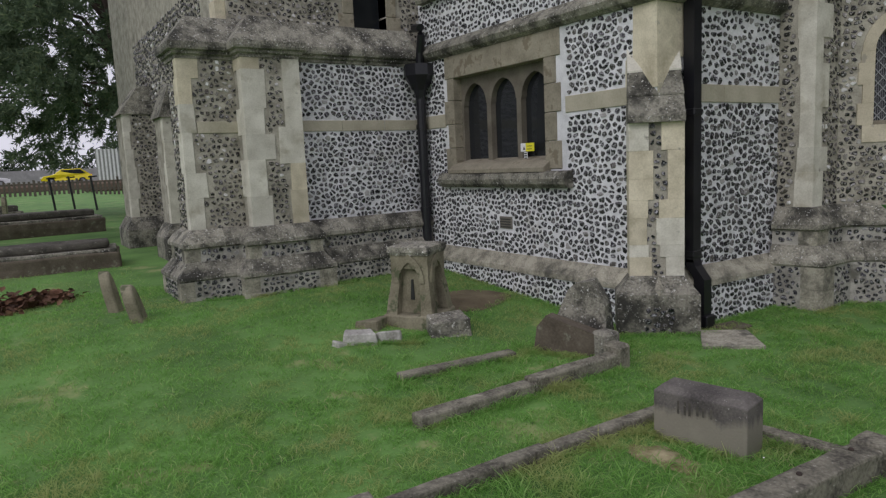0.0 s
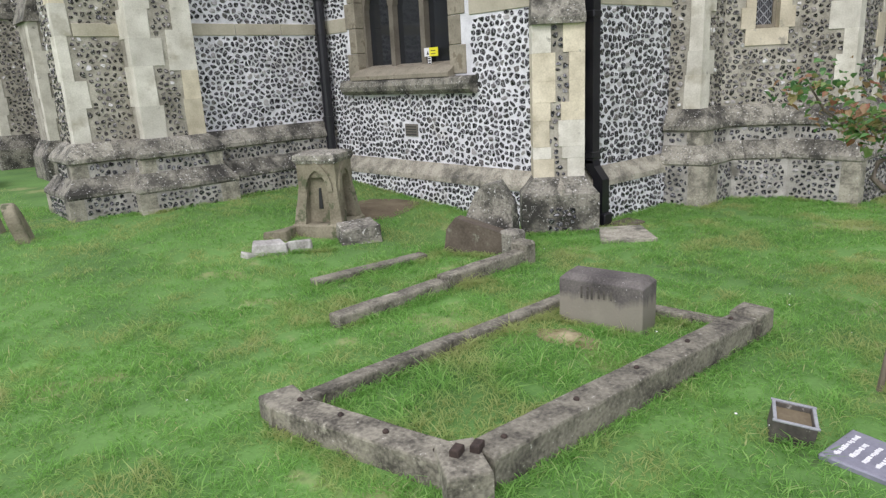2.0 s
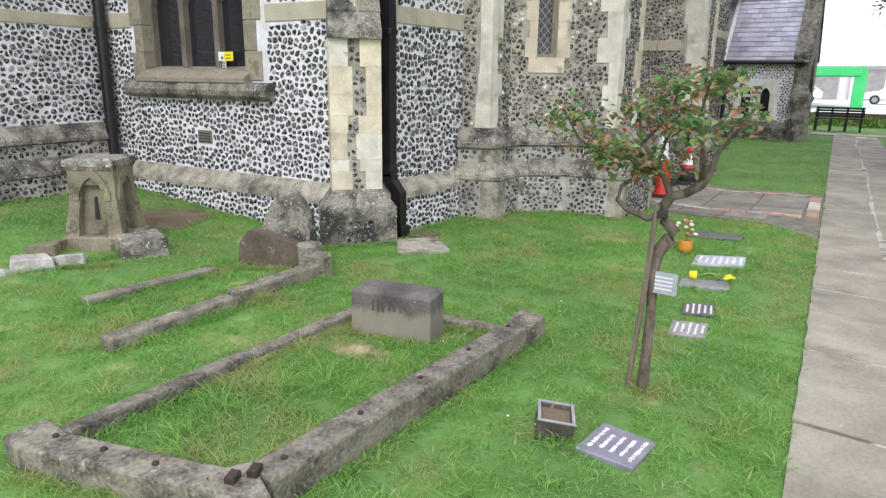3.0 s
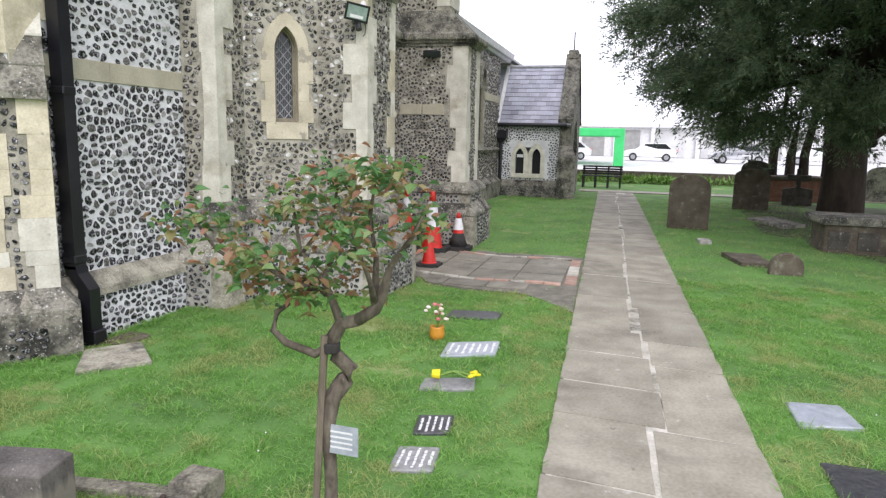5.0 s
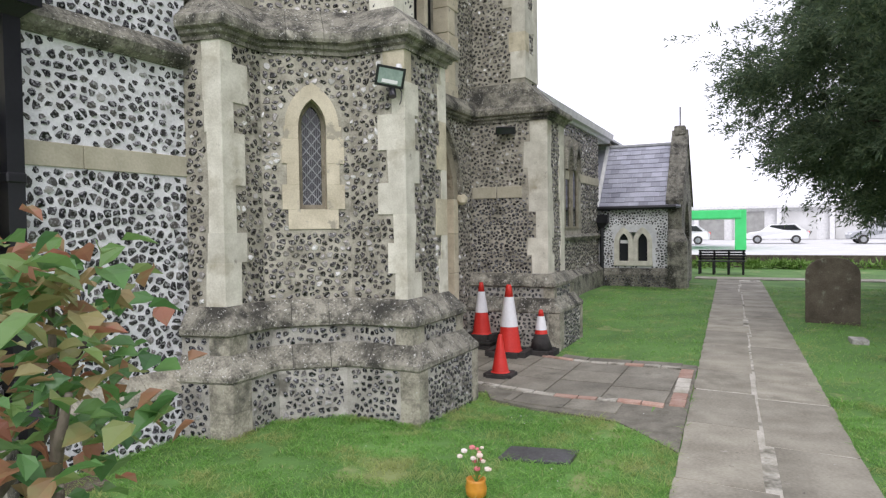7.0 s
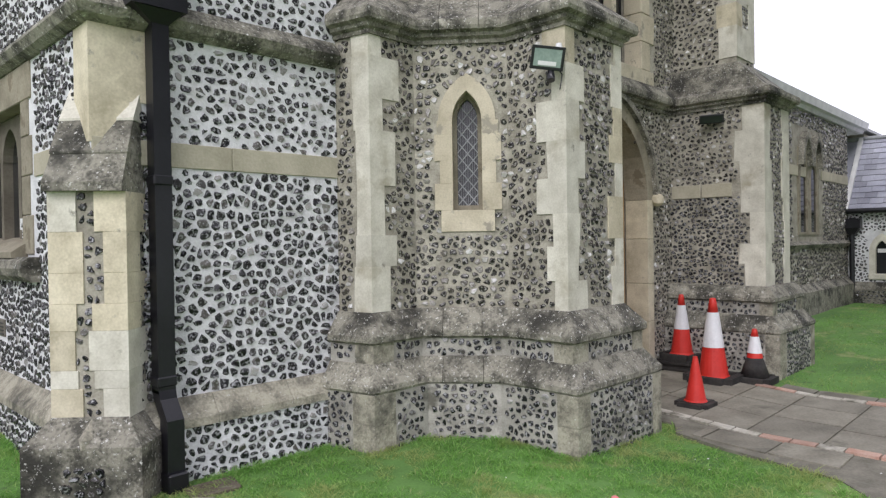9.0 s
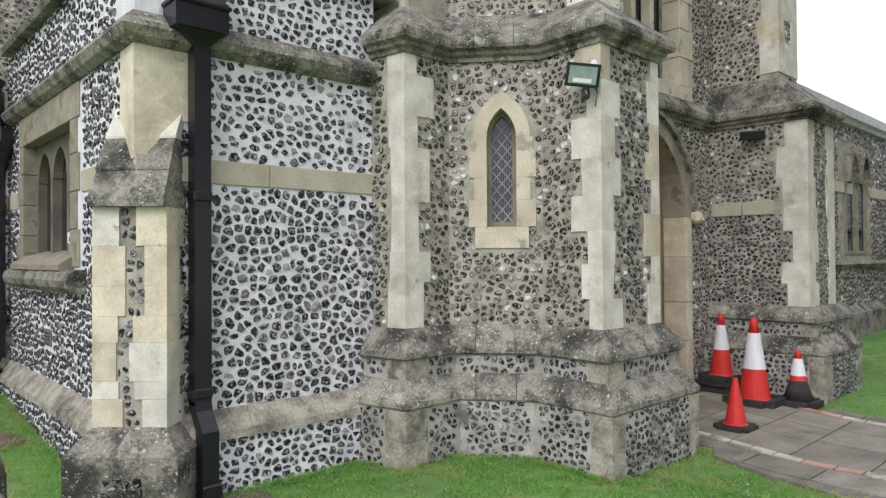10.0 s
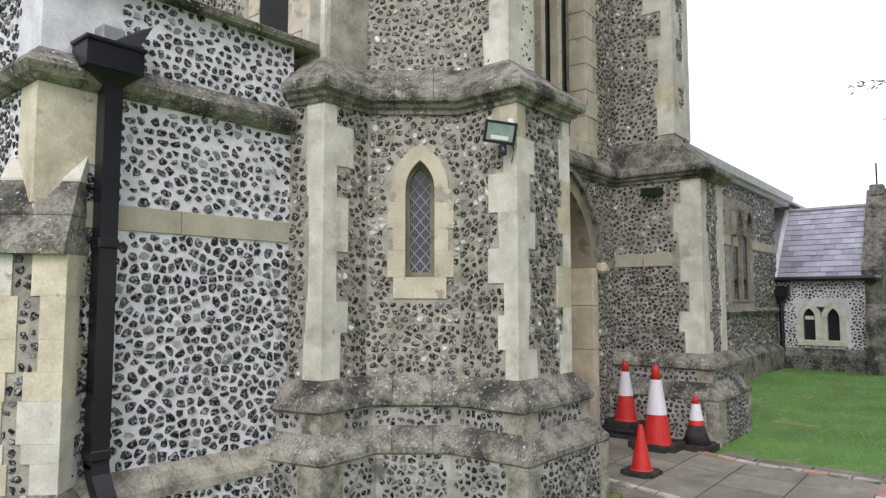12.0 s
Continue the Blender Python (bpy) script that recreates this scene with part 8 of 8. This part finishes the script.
while y < 18:
    w = r.uniform(1.2, 3.4)
    # wide panels take the concrete that has glare in its colour
    part("window", box_bm(71.9, 72.05, y, y + w, 0.1, 2.7), M["washed_concrete"] if w > 2.2 else M["concrete"], shop)
    part("column", box_bm(71.5, 71.9, y + w + 0.1, y + w + 0.5, 0, 3.0), M["white_paint"], shop)
    y += w + r.uniform(0.7, 1.6)


# ---- grass blades ----
M["grass"] = island_material("grass_blade", [(0, (0.15, 0.33, 0.065)), (0.4, (0.23, 0.46, 0.105)), (0.8, (0.31, 0.56, 0.15)), (0.93, (0.4, 0.6, 0.2)), (1, (0.58, 0.55, 0.3))], 1.9, 0.9, (0.48, 0.49, 0.21), 0.75, 0.55)


def blade_mesh(name, x, y, z, h, g):
    n = len(x)
    a = g.uniform(0, 2 * math.pi, n)
    lean = g.uniform(0.6, 2.4, n) * h
    la = g.uniform(0, 2 * math.pi, n)
    w = g.uniform(0.0013, 0.003, n) * (1 + h * 5)
    base = np.stack([x, y, z - 0.005], 1)
    sd = np.stack([np.cos(a) * w, np.sin(a) * w, np.zeros(n)], 1)
    mid = base + np.stack([np.cos(la) * lean * 0.3, np.sin(la) * lean * 0.3, h * 0.65], 1)
    tip = base + np.stack([np.cos(la) * lean, np.sin(la) * lean, h], 1)
    v = np.stack([base, mid + sd, tip, mid - sd], 1).reshape(-1, 3)
    me = bpy.data.meshes.new(name)
    me.vertices.add(4 * n)
    me.vertices.foreach_set("co", v.ravel())
    me.loops.add(4 * n)
    me.loops.foreach_set("vertex_index", np.arange(4 * n))
    me.polygons.add(n)
    me.polygons.foreach_set("loop_start", np.arange(n) * 4)
    me.update(calc_edges=True)
    me.materials.append(M["grass"])
    return me


def grass():
    g = np.random.default_rng(11)
    bands = [(-1.5, 9.0, -2.5, 4.6, 420000), (-2.0, 4.6, 4.6, 9.0, 90000), (9.0, 20, -4.0, 3.9, 80000), (-3.0, 2.0, 9.0, 14.0, 14000), (6.0, 11.0, -5, -2.5, 12000)]
    xs, ys = [], []
    for x0, x1, y0, y1, n in bands:
        xs.append(g.uniform(x0, x1, n))
        ys.append(g.uniform(y0, y1, n))
    x, y = np.concatenate(xs), np.concatenate(ys)
    ok = ~((y > 0.036 * x - 0.61) & (y < 0.036 * x + 0.44))
    inside = np.zeros(len(x), bool)
    for (xa, ya), (xb, yb) in zip(SIDE, SIDE[1:] + SIDE[:1]):
        inside ^= ((ya > y) != (yb > y)) & (x < (xb - xa) * (y - ya) / (yb - ya + 1e-9) + xa)
    ok &= ~inside
    for rect in ((4.43, 7.2, 4.0, 20), (6.05, 8.25, 3.55, 20), (6.95, 8.25, 2.62, 20), (8.2, 30, 3.5, 20), (10.55, 11.9, 2.55, 20), (2.6, 7, 7.5, 20), (1.5, 7, 7.4, 20),
                 (3.82, 4.1, 1.08, 1.28), (4.24, 4.5, 1.12, 1.3), (4.86, 5.1, 1.16, 1.44), (5.55, 5.88, 1.15, 1.5), (6.55, 6.8, 1.32, 1.72), (2.37, 2.58, 1.03, 1.24), (4.98, 5.3, -1.02, -0.71), (4.15, 4.5, -1.04, -0.71),
                 (4.52, 4.85, 3.42, 3.72), (2.84, 3.08, 2.36, 2.78), (9.0, 10.5, 2.4, 3.6)):
        ok &= ~((x > rect[0]) & (x < rect[1]) & (y > rect[2]) & (y < rect[3]))
    ok &= ~((((x - 3.75) / 0.55) ** 2 + ((y - 5.95) / 0.36) ** 2) < g.uniform(0.6, 1.1, len(x)))
    x, y = x[ok], y[ok]
    z = np.array([ground_z(a, b) for a, b in zip(x, y)])
    tuft = np.array([noise.noise((a * 1.6, b * 1.6, 3.0)) for a, b in zip(x, y)])
    clump = np.array([noise.noise((a * 7, b * 7, 8.0)) for a, b in zip(x, y)])
    h = g.uniform(0.014, 0.037, len(x)) * (1 + 0.7 * tuft + 1.3 * clump)
    grave = (x > 1.3) & (x < 3.1) & (y > 2.1) & (y < 2.9)
    sunk = (x > 2.0) & (x < 3.5) & (y > 3.55) & (y < 4.6)
    h = np.where(grave, h * 1.5, np.where(sunk, h * 1.6, h))
    # longer tufts where the mower does not reach
    edges = [((1.2, 2.9), (3.1, 2.9), 1400), ((1.4, 2.1), (3.2, 2.0), 1500), ((1.25, 2.85), (1.38, 2.1), 700), ((1.3, 1.93), (3.4, 1.83), 900), ((1.1, 3.03), (3.2, 3.03), 1200), ((1.06, 2.95), (1.2, 2.0), 500), ((3.12, 2.9), (3.25, 2.0), 900),
             ((2.8, 2.85), (2.9, 2.3), 600), ((1.9, 3.62), (3.55, 3.64), 1300), ((1.9, 3.78), (3.5, 3.8), 1500), ((2.2, 4.45), (3.2, 4.36), 900), ((2.2, 4.57), (3.2, 4.5), 1200), ((3.35, 4.4), (3.62, 3.86), 700), ((2.2, 5.5), (2.85, 5.1), 900), ((2.75, 5.25), (3.4, 5.35), 700),
             ((4.41, 7.3), (4.41, 4.4), 1300), ((5.1, 3.95), (6.0, 3.95), 600), ((6.0, 3.58), (6.6, 3.58), 400), ((6.92, 3.2), (6.92, 2.58), 500), ((6.95, 2.58), (8.2, 2.58), 700), ((4.2, 4.25), (4.75, 3.72), 500), ((2.2, 7.26), (4.4, 7.42), 900), ((1.7, 7.5), (2.3, 7.25), 500),
             ((2.95, 1.15), (3.12, 1.25), 400), ((2.33, 1.35), (2.58, 1.45), 300)]
    tx, ty = [], []
    for (xa, ya), (xb, yb), n in edges:
        t = g.random(n)
        tx.append(xa + (xb - xa) * t + g.normal(0, 0.025, n))
        ty.append(ya + (yb - ya) * t + g.normal(0, 0.025, n))
    tx, ty = np.concatenate(tx), np.concatenate(ty)
    off = ~((ty > 0.036 * tx - 0.6) & (ty < 0.036 * tx + 0.43))
    tx, ty = tx[off], ty[off]
    tz = np.array([ground_z(a, b) for a, b in zip(tx, ty)])
    x, y, z, h = np.concatenate([x, tx]), np.concatenate([y, ty]), np.concatenate([z, tz]), np.concatenate([h, g.uniform(0.02, 0.05, len(tx))])
    ob = new("grass", blade_mesh("grass", x, y, z, h, g))
    tagged(ob, "short green churchyard grass", "grass", kind="stuff")


grass()


def daisies():
    r = random.Random(17)
    bm = bmesh.new()
    for k in range(90):
        x, y = r.uniform(-0.5, 8.5), r.choice((r.uniform(1.0, 2.0), r.uniform(1.0, 6.0), r.uniform(-2.2, -0.8)))
        if (x > 4.2 and y > 3.2) or (x > 6.6 and y > 2.3):
            continue
        bmesh.ops.create_circle(bm, cap_ends=True, segments=6, radius=r.uniform(0.003, 0.006), matrix=Matrix.Translation((x, y, ground_z(x, y) + r.uniform(0.03, 0.045))) @ Euler((r.uniform(-0.4, 0.4), r.uniform(-0.4, 0.4), 0)).to_matrix().to_4x4())
    tagged(finish("daisies", bm, M["letter_white"]), "scattered tiny white daisies in the lawn", "flowers", kind="stuff")


daisies()
